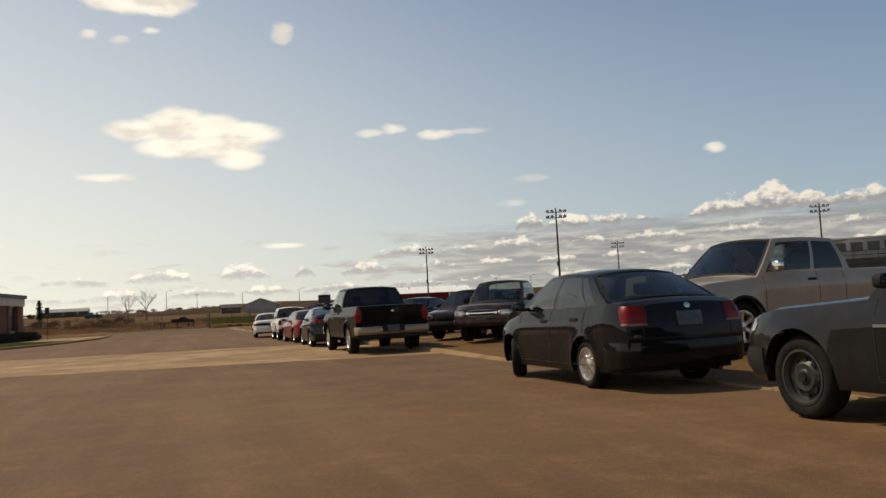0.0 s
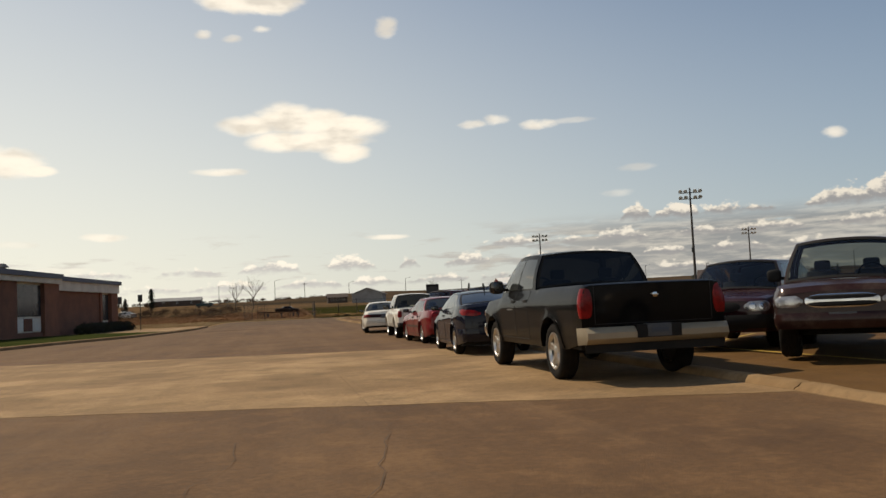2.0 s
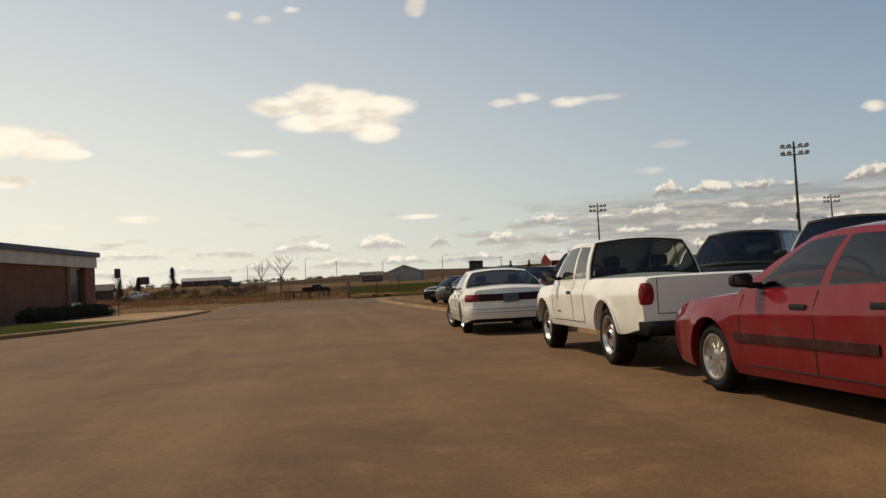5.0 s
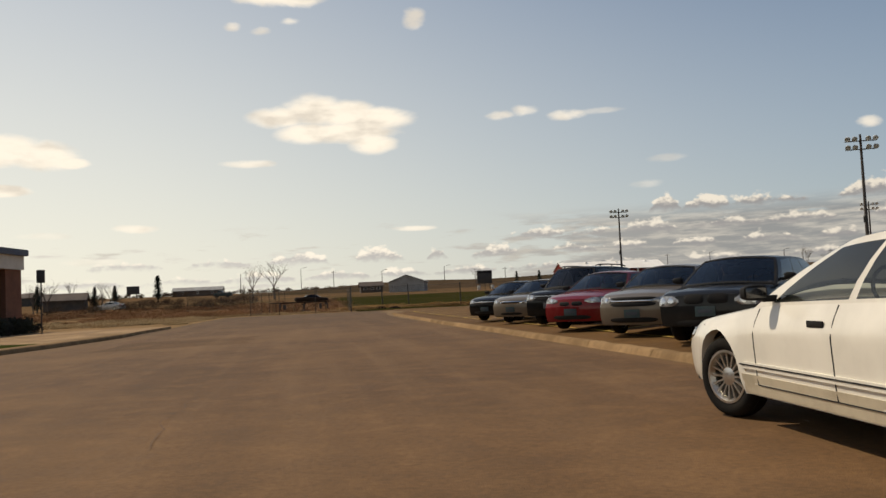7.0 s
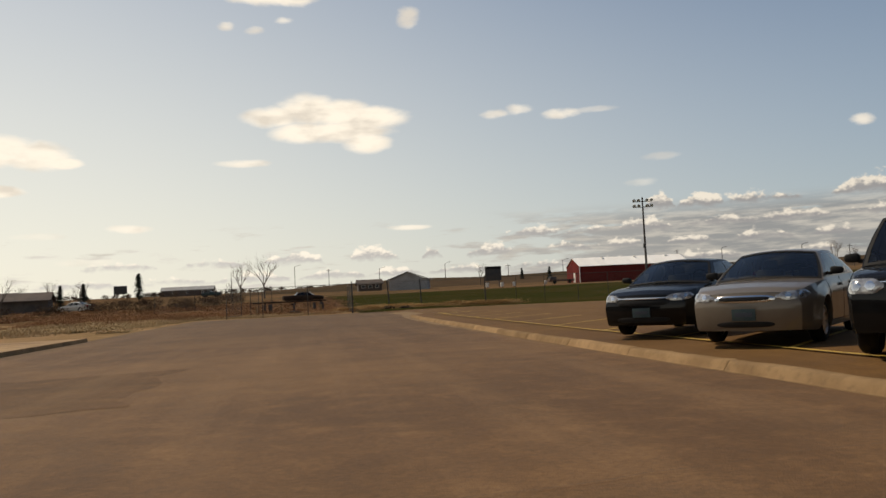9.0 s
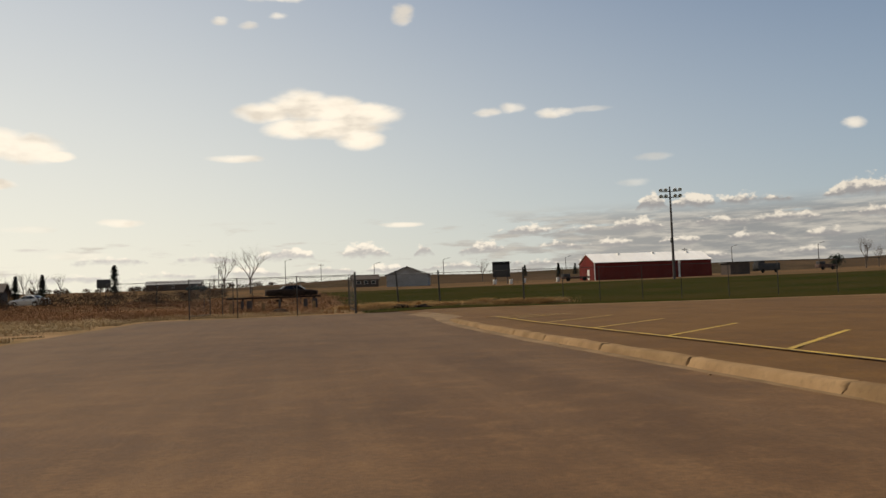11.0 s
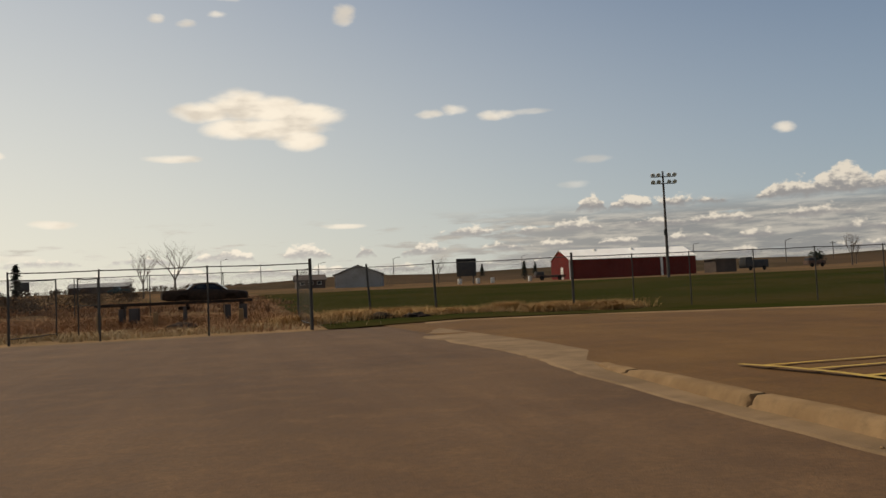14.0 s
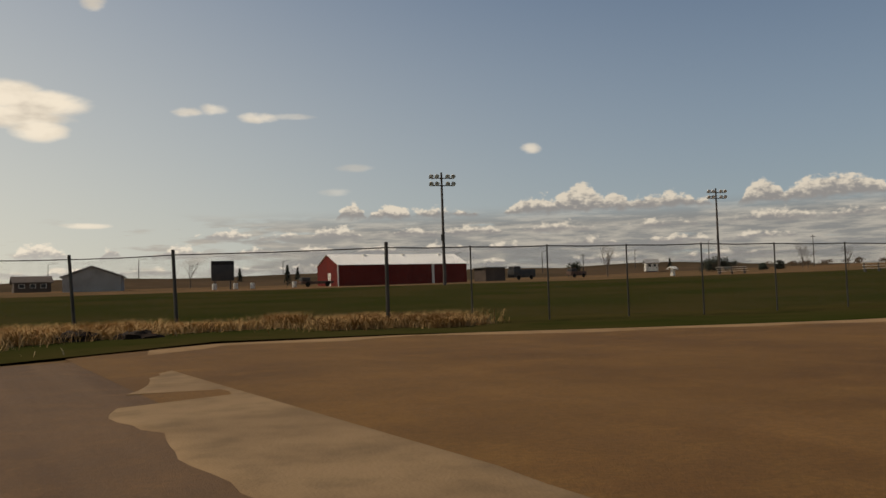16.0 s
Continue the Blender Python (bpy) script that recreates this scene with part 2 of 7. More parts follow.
    if bump:
        n3 = nd(nt, "ShaderNodeTexNoise", i_Scale=bump_scale, i_Detail=3.0)
        nt.links.new(src, n3.inputs["Vector"])
        bp = nd(nt, "ShaderNodeBump", i_Strength=min(1.0, bump), i_Distance=0.01)
        nt.links.new(n3.outputs[0], bp.inputs["Height"])
        nt.links.new(bp.outputs[0], bs.inputs["Normal"])
    return m


def paint(name, color, rough=0.28, metal=0.25, dust=0.35, gloss=0.75):
    """Car paint under clear coat, with road dust lying over it in an uneven film."""
    m = surface(name, color, rough=rough, metal=metal, second=tuple(c * 0.9 for c in color), big=1.2, coat=gloss, small=30.0, spec=0.03)
    nt = m.node_tree
    bs = nt.nodes["Principled BSDF"]
    src = nd(nt, "ShaderNodeTexCoord").outputs["Object"]
    n = nd(nt, "ShaderNodeTexNoise", i_Scale=2.3, i_Detail=8.0, i_Roughness=0.7)
    nt.links.new(src, n.inputs["Vector"])
    film = math_node(nt, "MULTIPLY", smooth_range(nt, n.outputs[0], 0.42, 0.75), dust)
    old = bs.inputs["Base Color"].links[0].from_socket
    nt.links.new(ramp_mix(nt, film, old, (0.21, 0.165, 0.12)), bs.inputs["Base Color"])
    bs.inputs["Coat IOR"].default_value = 1.42
    nt.links.new(math_node(nt, "SUBTRACT", gloss, math_node(nt, "MULTIPLY", film, gloss * 1.4), clamp=True), bs.inputs["Coat Weight"])
    return m


def glazing(name, tint=(0.30, 0.33, 0.31), gloss=0.03):
    m = bpy.data.materials.new(name)
    m.use_nodes = True
    nt = m.node_tree
    nt.nodes.clear()
    tr = nd(nt, "ShaderNodeBsdfTransparent")
    tr.inputs[0].default_value = (*tint, 1)
    gl = nd(nt, "ShaderNodeBsdfGlossy", i_Roughness=gloss)
    gl.inputs[0].default_value = (0.95, 0.95, 0.95, 1)
    fr = nd(nt, "ShaderNodeFresnel", i_IOR=1.52)
    mx = nd(nt, "ShaderNodeMixShader")
    nt.links.new(fr.outputs[0], mx.inputs[0])
    nt.links.new(tr.outputs[0], mx.inputs[1])
    nt.links.new(gl.outputs[0], mx.inputs[2])
    nt.links.new(mx.outputs[0], nd(nt, "ShaderNodeOutputMaterial").inputs[0])
    return m


ASPHALT = surface("worn_asphalt", (0.142, 0.073, 0.027), 0.9, second=(0.106, 0.053, 0.020), big=0.12, third=(0.177, 0.096, 0.041), small=2.2, bump=0.7,
                  bump_scale=70.0, world_space=True, spec=0.30, streak=(0.176, 0.096, 0.041), darker_from=80.0)
LOT_ASPHALT = surface("lot_asphalt", (0.130, 0.063, 0.015), 0.9, second=(0.098, 0.046, 0.012), big=0.16, third=(0.157, 0.081, 0.023), small=1.7, bump=0.7,
                      bump_scale=60.0, world_space=True, spec=0.22, streak=(0.145, 0.073, 0.021))
CONCRETE = surface("stained_concrete", (0.376, 0.237, 0.115), 0.9, second=(0.232, 0.139, 0.063), big=0.35, third=(0.153, 0.100, 0.050), small=1.3, bump=0.5,
                   bump_scale=40.0, world_space=True, spec=0.22, streak=(0.232, 0.141, 0.065))
GUTTER = surface("worn_gutter_concrete", (0.245, 0.158, 0.082), 0.9, second=(0.175, 0.110, 0.056), big=0.5, third=(0.135, 0.090, 0.048), small=2.0, bump=0.6, bump_scale=40.0,
                 world_space=True, spec=0.15)
KERB = surface("kerb_concrete", (0.30, 0.192, 0.098), 0.9, second=(0.215, 0.134, 0.068), big=1.1, third=(0.171, 0.115, 0.064), small=9.0, bump=0.6,
               bump_scale=50.0, world_space=True, piece=0.16, spec=0.04)
YELLOW = surface("faded_yellow_paint", (0.525, 0.320, 0.033), 0.8, second=(0.357, 0.230, 0.042), big=2.2, third=(0.168, 0.120, 0.042), small=8.0, world_space=True)
CRACK = surface("crack_filler", (0.075, 0.046, 0.025), 0.9, big=2.0, world_space=True)
# ground colours lightened: the haze of the distance is put into them
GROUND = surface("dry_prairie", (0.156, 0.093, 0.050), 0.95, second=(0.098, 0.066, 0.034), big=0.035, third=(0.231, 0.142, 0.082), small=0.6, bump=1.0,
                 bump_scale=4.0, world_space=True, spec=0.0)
DIRT = surface("bare_dirt", (0.289, 0.184, 0.100), 0.95, second=(0.193, 0.125, 0.062), big=0.25, third=(0.384, 0.258, 0.150), small=2.5, bump=1.0,
               bump_scale=9.0, world_space=True, spec=0.0)
TURF = surface("spring_turf", (0.028, 0.032, 0.008), 0.95, second=(0.050, 0.039, 0.014), big=0.07, third=(0.019, 0.025, 0.006), small=0.9, bump=1.0,
               bump_scale=12.0, world_space=True, spec=0.0)
LAWN = surface("lawn", (0.044, 0.053, 0.015), 0.95, second=(0.032, 0.041, 0.012), big=0.3, third=(0.072, 0.061, 0.025), small=3.0, bump=1.0, bump_scale=25.0,
               world_space=True, spec=0.0)
STRAW = surface("dead_grass", (0.467, 0.297, 0.135), 0.95, second=(0.285, 0.171, 0.076), big=0.5, third=(0.494, 0.339, 0.165), small=5.0, world_space=True, spec=0.0)
PALESTRAW = surface("pale_dry_grass", (0.50, 0.37, 0.21), 0.95, second=(0.34, 0.245, 0.13), big=0.3, third=(0.54, 0.42, 0.25), small=3.0, world_space=True, spec=0.0)
# weeds lightened and reddened, with the far haze in their colour
REEDS = surface("brown_weeds", (0.312, 0.170, 0.089), 0.95, second=(0.195, 0.103, 0.055), big=0.25, third=(0.468, 0.300, 0.168), small=1.6, world_space=True, spec=0.0)
MESHWIRE = surface("rusty_wire", (0.05, 0.042, 0.036), 0.8, 0.0, second=(0.035, 0.028, 0.024), big=1.5, small=20.0)
GALV = surface("galvanised_steel", (0.055, 0.050, 0.043), 0.6, 0.3, second=(0.036, 0.031, 0.025), big=1.5, small=20.0)
WOODPOLE = surface("weathered_pole", (0.085, 0.068, 0.055), 0.85, second=(0.055, 0.045, 0.04), big=0.8, small=8.0)
BARK = surface("bark", (0.12, 0.092, 0.07), 0.9, second=(0.08, 0.06, 0.045), big=2.0, small=12.0)
NEEDLES = surface("dark_needles", (0.022, 0.032, 0.015), 0.95, second=(0.014, 0.02, 0.01), big=1.0, small=4.0)
TWIGS = surface("dry_brown_twigs", (0.095, 0.062, 0.038), 0.95, second=(0.055, 0.038, 0.025), big=1.0, small=6.0, spec=0.0)
HEDGE = surface("hedge_leaves", (0.035, 0.036, 0.018), 0.95, second=(0.022, 0.02, 0.012), big=1.0, small=6.0)
RUBBER = surface("tyre_rubber", (0.009, 0.0085, 0.008), 0.9, second=(0.017, 0.014, 0.011), big=4.0, third=(0.024, 0.019, 0.014), small=18.0, spec=0.15)
ALLOY = surface("alloy_rim", (0.62, 0.60, 0.56), 0.3, 0.85, second=(0.42, 0.38, 0.33), big=5.0, small=20.0)
STEELRIM = surface("black_steel_rim", (0.022, 0.022, 0.021), 0.5, 0.3, second=(0.045, 0.040, 0.033), big=5.0, small=20.0)
GREYLETTER = surface("grey_lettering", (0.22, 0.22, 0.21), 0.4, 0.4, big=3.0)
CHROME = surface("chrome", (0.72, 0.71, 0.69), 0.16, 1.0, second=(0.55, 0.53, 0.49), big=2.0, small=15.0)
TRIM = surface("black_plastic", (0.014, 0.014, 0.014), 0.65, second=(0.022, 0.02, 0.018), big=2.0, small=15.0, spec=0.12)
SEAM = surface("panel_gap", (0.012, 0.012, 0.012), 0.9)
INTERIOR = surface("dark_cloth", (0.045, 0.042, 0.04), 0.9, second=(0.06, 0.055, 0.05), big=3.0, small=40.0)
LAMPGLASS = surface("headlight_lens", (0.50, 0.49, 0.46), 0.16, 0.5, second=(0.20, 0.19, 0.18), big=9.0, small=30.0, coat=1.0)
TAILRED = surface("tail_light_red", (0.273, 0.008, 0.008), 0.30, second=(0.130, 0.005, 0.005), big=7.0, small=30.0, coat=0.30, spec=0.10)
AMBER = surface("amber_lens", (0.55, 0.20, 0.03), 0.15, second=(0.4, 0.14, 0.02), big=6.0, coat=1.0)
# plate white toned down for the shade on the cars' tails
PLATE = surface("licence_plate", (0.33, 0.35, 0.36), 0.5, second=(0.26, 0.28, 0.29), big=6.0)
PLATE_BLUE = surface("blue_licence_plate", (0.022, 0.055, 0.065), 0.5, second=(0.045, 0.072, 0.070), big=5.0)
PLATE_BAR = surface("plate_bar", (0.06, 0.07, 0.09), 0.6)
AUTOGLASS = glazing("auto_glass", (0.52, 0.55, 0.52))
CLEARGLASS = glazing("clear_auto_glass", (0.68, 0.72, 0.69))
MIRROR = surface("mirror_glass", (0.10, 0.10, 0.10), 0.08, 0.8, second=(0.08, 0.08, 0.08), big=3.0)
PRIVACY = glazing("privacy_glass", (0.10, 0.11, 0.11))
# brick raised above its own tone, with the haze over the wall in it
BRICK = surface("brown_brick", (0.203, 0.081, 0.044), 0.9, second=(0.151, 0.061, 0.036), big=0.8, third=(0.257, 0.120, 0.072), small=9.0, bump=0.4, piece=0.16)
MORTAR = surface("mortar", (0.27, 0.21, 0.16), 0.95, second=(0.2, 0.155, 0.12), big=1.0)
FASCIA = surface("cream_fascia", (0.66, 0.60, 0.50), 0.7, second=(0.56, 0.50, 0.41), big=0.9, small=8.0)
BLUETRIM = surface("dark_blue_metal", (0.028, 0.036, 0.085), 0.5, 0.2, second=(0.05, 0.055, 0.08), big=0.8)
DARKGLASS = surface("dark_window", (0.03, 0.035, 0.04), 0.15, second=(0.05, 0.05, 0.05), big=0.7, spec=0.3)
BARNRED = surface("barn_red_metal", (0.135, 0.017, 0.012), 0.75, second=(0.105, 0.013, 0.010), big=0.3, third=(0.165, 0.030, 0.022), small=3.0, piece=0.05, spec=0.12)
BARNROOF = surface("pale_metal_roof", (0.95, 0.92, 0.85), 0.5, second=(0.92, 0.88, 0.80), big=0.25, third=(0.84, 0.79, 0.70), small=2.0, piece=0.04)
WHITEWOOD = surface("white_paint", (0.70, 0.68, 0.62), 0.6, second=(0.58, 0.55, 0.49), big=0.8)
DARKSTEEL = surface("dark_steel", (0.030, 0.032, 0.036), 0.6, 0.3, second=(0.05, 0.045, 0.04), big=1.0)
RUST = surface("rusty_steel", (0.13, 0.07, 0.045), 0.8, 0.2, second=(0.07, 0.045, 0.035), big=1.5, small=9.0)
SHINGLE = surface("brown_shingles", (0.085, 0.060, 0.045), 0.9, second=(0.06, 0.042, 0.034), big=0.5, small=3.0)
GREYSIDING = surface("grey_siding", (0.30, 0.30, 0.29), 0.8, second=(0.23, 0.22, 0.21), big=0.3)
GREYSIDING_DARK = surface("weathered_vent_metal", (0.14, 0.13, 0.12), 0.6, 0.2, second=(0.10, 0.09, 0.085), big=1.0)
# hill brown lightened to carry the haze lying before it
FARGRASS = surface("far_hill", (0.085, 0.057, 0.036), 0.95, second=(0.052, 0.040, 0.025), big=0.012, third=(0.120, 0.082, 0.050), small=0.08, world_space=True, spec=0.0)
LAMPHEAD = surface("floodlight_housing", (0.72, 0.72, 0.69), 0.4, 0.2, second=(0.55, 0.54, 0.52), big=3.0)
WRECK = surface("burnt_rusty_body", (0.040, 0.028, 0.021), 0.9, second=(0.022, 0.016, 0.013), big=1.5, third=(0.07, 0.042, 0.027), small=4.0, spec=0.1)


# ---- mesh helpers ----
def finish(bm, angle=0.6, smooth=True):
    bmesh.ops.recalc_face_normals(bm, faces=bm.faces)
    for f in bm.faces:
        f.smooth = smooth
    for e in bm.edges:
        if len(e.link_faces) != 2 or e.calc_face_angle(0.0) > angle:
            e.smooth = False


def mesh_of(name, bm, material, angle=0.6, smooth=True, fix=True):
    if fix:
        finish(bm, angle, smooth)
    me = bpy.data.meshes.new(name)
    bm.to_mesh(me)
    bm.free()
    me.materials.append(material)
    return me


def part(name, bm, material, parent=None, label="", angle=0.6, fix=True):
    ob = new(name, bm if isinstance(bm, bpy.types.Mesh) else mesh_of(name, bm, material, angle, fix=fix))
    if parent is not None:
        ob.parent = parent
    if label:
        ob["label"] = label
    return ob


def thing(name, label, category, group="", kind="", m=None):
    ob = new(name)
    if m is not None:
        ob.matrix_world = m
    return tagged(ob, label, category, group, kind)


def add_box(bm, lo, hi, bevel=0.0, m=None):
    c = [(lo[k] + hi[k]) / 2 for k in range(3)]
    d = [abs(hi[k] - lo[k]) for k in range(3)]
    r = bmesh.ops.create_cube(bm, size=1.0, matrix=(m or Matrix()) @ Matrix.Translation(c) @ Matrix.Diagonal((*d, 1)))
    if bevel:
        edges = list({e for v in r["verts"] for e in v.link_edges})
        bmesh.ops.bevel(bm, geom=edges, offset=bevel, segments=2, affect="EDGES", profile=0.5)
    return bm


def box(lo, hi, bevel=0.0, m=None):
    return add_box(bmesh.new(), lo, hi, bevel, m)


def add_tube(bm, a, b, r0, r1=None, n=8):
    a, b = Vector(a), Vector(b)
    r1 = r0 if r1 is None else r1
    d = b - a
    if d.length < 1e-6:
        return bm
    q = d.to_track_quat("Z", "Y").to_matrix().to_4x4()
    bmesh.ops.create_cone(bm, cap_ends=True, segments=n, radius1=r0, radius2=max(r1, 1e-4), depth=d.length,
                          matrix=Matrix.Translation((a + b) / 2) @ q)
    return bm


def tube(a, b, r0, r1=None, n=8):
    return add_tube(bmesh.new(), a, b, r0, r1, n)


def add_grid(bm, rows, skip=None, close=False):
    """Faces between rows of points; returns the vertices."""
    vs = [[bm.verts.new(p) for p in row] for row in rows]
    n = len(vs[0])
    for i in range(len(vs) - 1):
        for j in range(n if close else n - 1):
            if skip and skip(i, j):
                continue
            q = (vs[i][j], vs[i][(j + 1) % n], vs[i + 1][(j + 1) % n], vs[i + 1][j])
            try:
                bm.faces.new(q)
            except ValueError:
                pass
    return vs


def lathe(bm, profile, n=28, axis="x"):
    """Turns (radius, along) points round the x axis."""
    rows = []
    for k in range(n):
        a = 2 * math.pi * k / n
        rows.append([(x, r * math.cos(a), r * math.sin(a)) for r, x in profile])
    rows.append(rows[0])
    add_grid(bm, rows)
    bmesh.ops.remove_doubles(bm, verts=bm.verts, dist=1e-5)
    return bm


def lerp_table(table, s):
    return float(np.interp(s, [p[0] for p in table], [p[1] for p in table]))


# ---- ground, road, lot ----
def road_z(y):
    return float(np.interp(y, (0, 25, 50, 75, 100, 125), (0.0, -0.05, -0.061, -0.063, 0.037, 0.061)))


def lot_z(y):
    t = min(1.0, max(0.0, (y - 98.0) / 4.2))
    return road_z(y) + 0.135 * (1 - t * t * (3 - 2 * t)) + 0.012


def kerb_drop(y):
    """The kerb runs out flush at both ends."""
    return float(np.interp(y, (7.0, 8.5, 11.0, 14.3, 20.0, 97.5, 99.5, 101.0, 101.9), (0.10, 0.13, 0.35, 0.72, 1.0, 1.0, 0.8, 0.35, 0.05)))


def land_z(x, y):
    """The land lies level round the road and rises gently away from it."""
    d = math.hypot(max(0.0, y - 119.0), max(0.0, x - 40.0, -x - 45.0), max(0.0, -y - 60.0))
    z = 0.02 * min(d, 480.0) + 0.0135 * max(0.0, d - 480.0) * (1 if d < 2500 else 2500 / d)
    z += 0.6 * noise.noise((x * 0.006, y * 0.006, 0.3)) * min(1.0, d / 200.0)
    return road_z(min(y, 125.0)) + z


def axis_points(near, step, far, growth):
    out, p, s = [0.0], 0.0, step
    while p < far:
        if p >= near:
            s *= growth
        p += s
        out.append(p)
    return [-v for v in reversed(out[1:])] + out


def land():
    bm = bmesh.new()
    xs = axis_points(60, 5.0, 3600, 1.22)
    ys = [v + 60 for v in axis_points(90, 5.0, 3800, 1.22)]
    add_grid(bm, [[(x, y, land_z(x, y) - (0.30 if -70 < x < 64 and -60 < y < 112 else 0.04)) for x in xs] for y in ys])
    return bm


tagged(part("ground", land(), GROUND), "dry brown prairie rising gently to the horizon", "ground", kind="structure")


def frange(a, b, n):
    return [a + (b - a) * k / n for k in range(n + 1)]


def kerb_x(y):
    return float(np.interp(y, (-30, 10, 14.4, 30, 53, 88, 94, 98, 101, 101.9), (3.70, 3.76, 3.92, 4.20, 4.45, 4.42, 4.50, 4.68, 5.02, 5.25)))


def left_edge(y):
    return float(np.interp(y, (-60, 30, 44, 52.5, 61, 70, 78, 118), (-60, -18.5, -14.6, -13.2, -10.7, -9.4, -8.6, -8.25)))


def road_sheet():
    bm = bmesh.new()
    rows = []
    for y in frange(-60, 118.6, 90):
        xl = left_edge(y) if y > 30 else -60.0
        xr = kerb_x(y) + 0.30
        rows.append([(xl + (xr - xl) * k / 24, y, road_z(y)) for k in range(25)])
    add_grid(bm, rows)
    return bm


tagged(part("road", road_sheet(), ASPHALT), "worn brown-grey asphalt road with dust and wear", "road", kind="structure")


def lot_edge(x):
    return float(np.interp(x, (4.0, 6.5, 8.7, 13.5, 18.0, 22.0, 26.0, 40.0, 62.0), (119.4, 120.6, 121.9, 120.6, 117.7, 115.6, 114.6, 108.5, 98.0)))


def lot_sheet():
    bm = bmesh.new()
    rows = []
    for k in range(81):
        row = []
        for i in range(29):
            x = 4.5 + 57.5 * i / 28
            y1 = lot_edge(x) + 0.6 * noise.noise((x * 0.4, 3.1, 0))
            y = -60 + (y1 + 60) * k / 80
            z = lot_z(y)
            if i == 0:
                x = kerb_x(y) + 0.19
                z = road_z(y) + min(z - road_z(y), 0.090 * kerb_drop(y))
            row.append((x, y, z))
        rows.append(row)
    add_grid(bm, rows)
    return bm


tagged(part("parking_lot", lot_sheet(), LOT_ASPHALT), "raised brown-grey asphalt parking lot behind the kerb", "parking lot", kind="structure")

# the concrete crossing, cast in panels
crossing = tagged(new("concrete_crossing"), "pale stained concrete slab band across the asphalt road", "concrete slab", kind="structure")
random.seed(4)
PANEL_W = 4.6
for i in range(13):
    x1 = 3.98 - i * PANEL_W
    x0 = x1 - PANEL_W + 0.005
    for j in range(3):
        bm = bmesh.new()
        rows = []
        for k in range(5):
            v = (j + k / 4) / 3
            row = []
            for n in range(7):
                x = x0 + (x1 - x0) * n / 6
                y = (15.45 - 0.335 * x) * (1 - v) + (28.45 - 0.325 * x) * v
                if j == 0 and k == 0:
                    y += 0.10 * noise.noise((x * 0.9, 0.2, 0))
                if j == 2 and k == 4:
                    y += 0.18 * noise.noise((x * 0.7, 5.2, 0))
                if j and k == 0:
                    y += 0.003
                row.append((x, y, road_z(y) + 0.004))
            rows.append(row)
        if j == 0:
            rows.insert(0, [(x, y - 0.004, z - 0.03) for x, y, z in rows[0]])
        add_grid(bm, rows)
        part("concrete_panel", bm, CONCRETE, crossing)

# the kerb of the lot: cast stones with open joints
kerb = tagged(new("kerb"), "worn pale concrete kerb with open joints", "kerb", kind="structure")
KERB_JOINTS = [-22.3 + 3.0486 * k for k in range(37)] + [89.9, 91.8, 94.1, 97.5, 100.4, 101.85]
KERB_ENDS = list(zip(KERB_JOINTS, KERB_JOINTS[1:]))


def kerb_stone(y0, y1):
    bm = bmesh.new()
    rows = []
    spots = (0.0, 0.012, 0.035, 0.12, 0.26, 0.4, 0.5, 0.62, 0.75, 0.88, 0.965, 0.988, 1.0)
    n = len(spots) - 1
    for k in range(n + 1):
        y = y0 + 0.012 + (y1 - y0 - 0.024) * spots[k]
        zr = road_z(y) - 0.05
        drop = kerb_drop(y)
        w = 0.018 * noise.noise((y * 1.7, 0.4, 0)) + 0.020 * noise.noise((y * 6.0, 8.4, 0))
        e = 0.018 + 0.06 * abs(noise.noise((y * 3.3, 2.2, 0))) if k in (0, n) else 0.014 * max(0.0, noise.noise((y * 5.1, 7.7, 0)))
        top = road_z(y) + 0.118 * drop - e + 0.4 * w
        x0 = kerb_x(y) + w
        rows.append([(x0 - 0.05, y, zr + 0.052), (x0 - 0.01, y, zr + 0.056), (x0, y, zr + 0.075), (x0 + 0.03 + e, y, top - 0.03), (x0 + 0.06 + e, y, top),
                     (x0 + 0.2, y, top + 0.004), (x0 + 0.22, y, top - 0.03), (x0 + 0.22, y, zr)])
    vs = add_grid(bm, rows)
    bm.faces.new(vs[0])
    bm.faces.new(vs[-1])
    return bm


for y0, y1 in KERB_ENDS:
    part("kerb_stone", kerb_stone(y0, y1), KERB, kerb, angle=0.9)

# flush worn concrete gutter that goes on from the kerb's end
def gutter_sheet():
    bm = bmesh.new()
    rows = []
    for y in frange(78.0, 116.6, 130):
        rough = 1.0 if y > 102 else 0.35
        l = float(np.interp(y, (78, 88, 95, 98.4, 101, 102.3, 104.5, 110.8, 112, 116.6), (4.40, 4.18, 4.24, 4.40, 4.62, 4.80, 5.05, 4.95, 5.15, 6.9)))
        l += rough * (0.15 * noise.noise((y * 0.8, 1.0, 0)) + 0.10 * noise.noise((y * 3.0, 1.0, 0)))
        r = float(np.interp(y, (101.9, 102.7, 104.2, 107.6, 112.5, 116.6), (5.45, 6.0, 6.2, 6.48, 6.72, 7.0)))
        r += 0.06 * noise.noise((y * 0.7, 7.0, 0)) + 0.04 * noise.noise((y * 3.1, 4.0, 0))
        if y < 101.9:
            r = kerb_x(y) + 0.02
        if 111.3 < y < 112.3:
            l += 1.1
        z = road_z(y)
        rows.append([(l - 0.06, y, z - 0.02)] + [(l + (r - l) * k / 8, y, z + 0.011) for k in range(9)] + [(r + 0.05, y, z - 0.02)])
    rows = [[(p[0], p[1] - 0.1, p[2] - 0.036) for p in rows[0]]] + rows
    add_grid(bm, rows)
    return bm


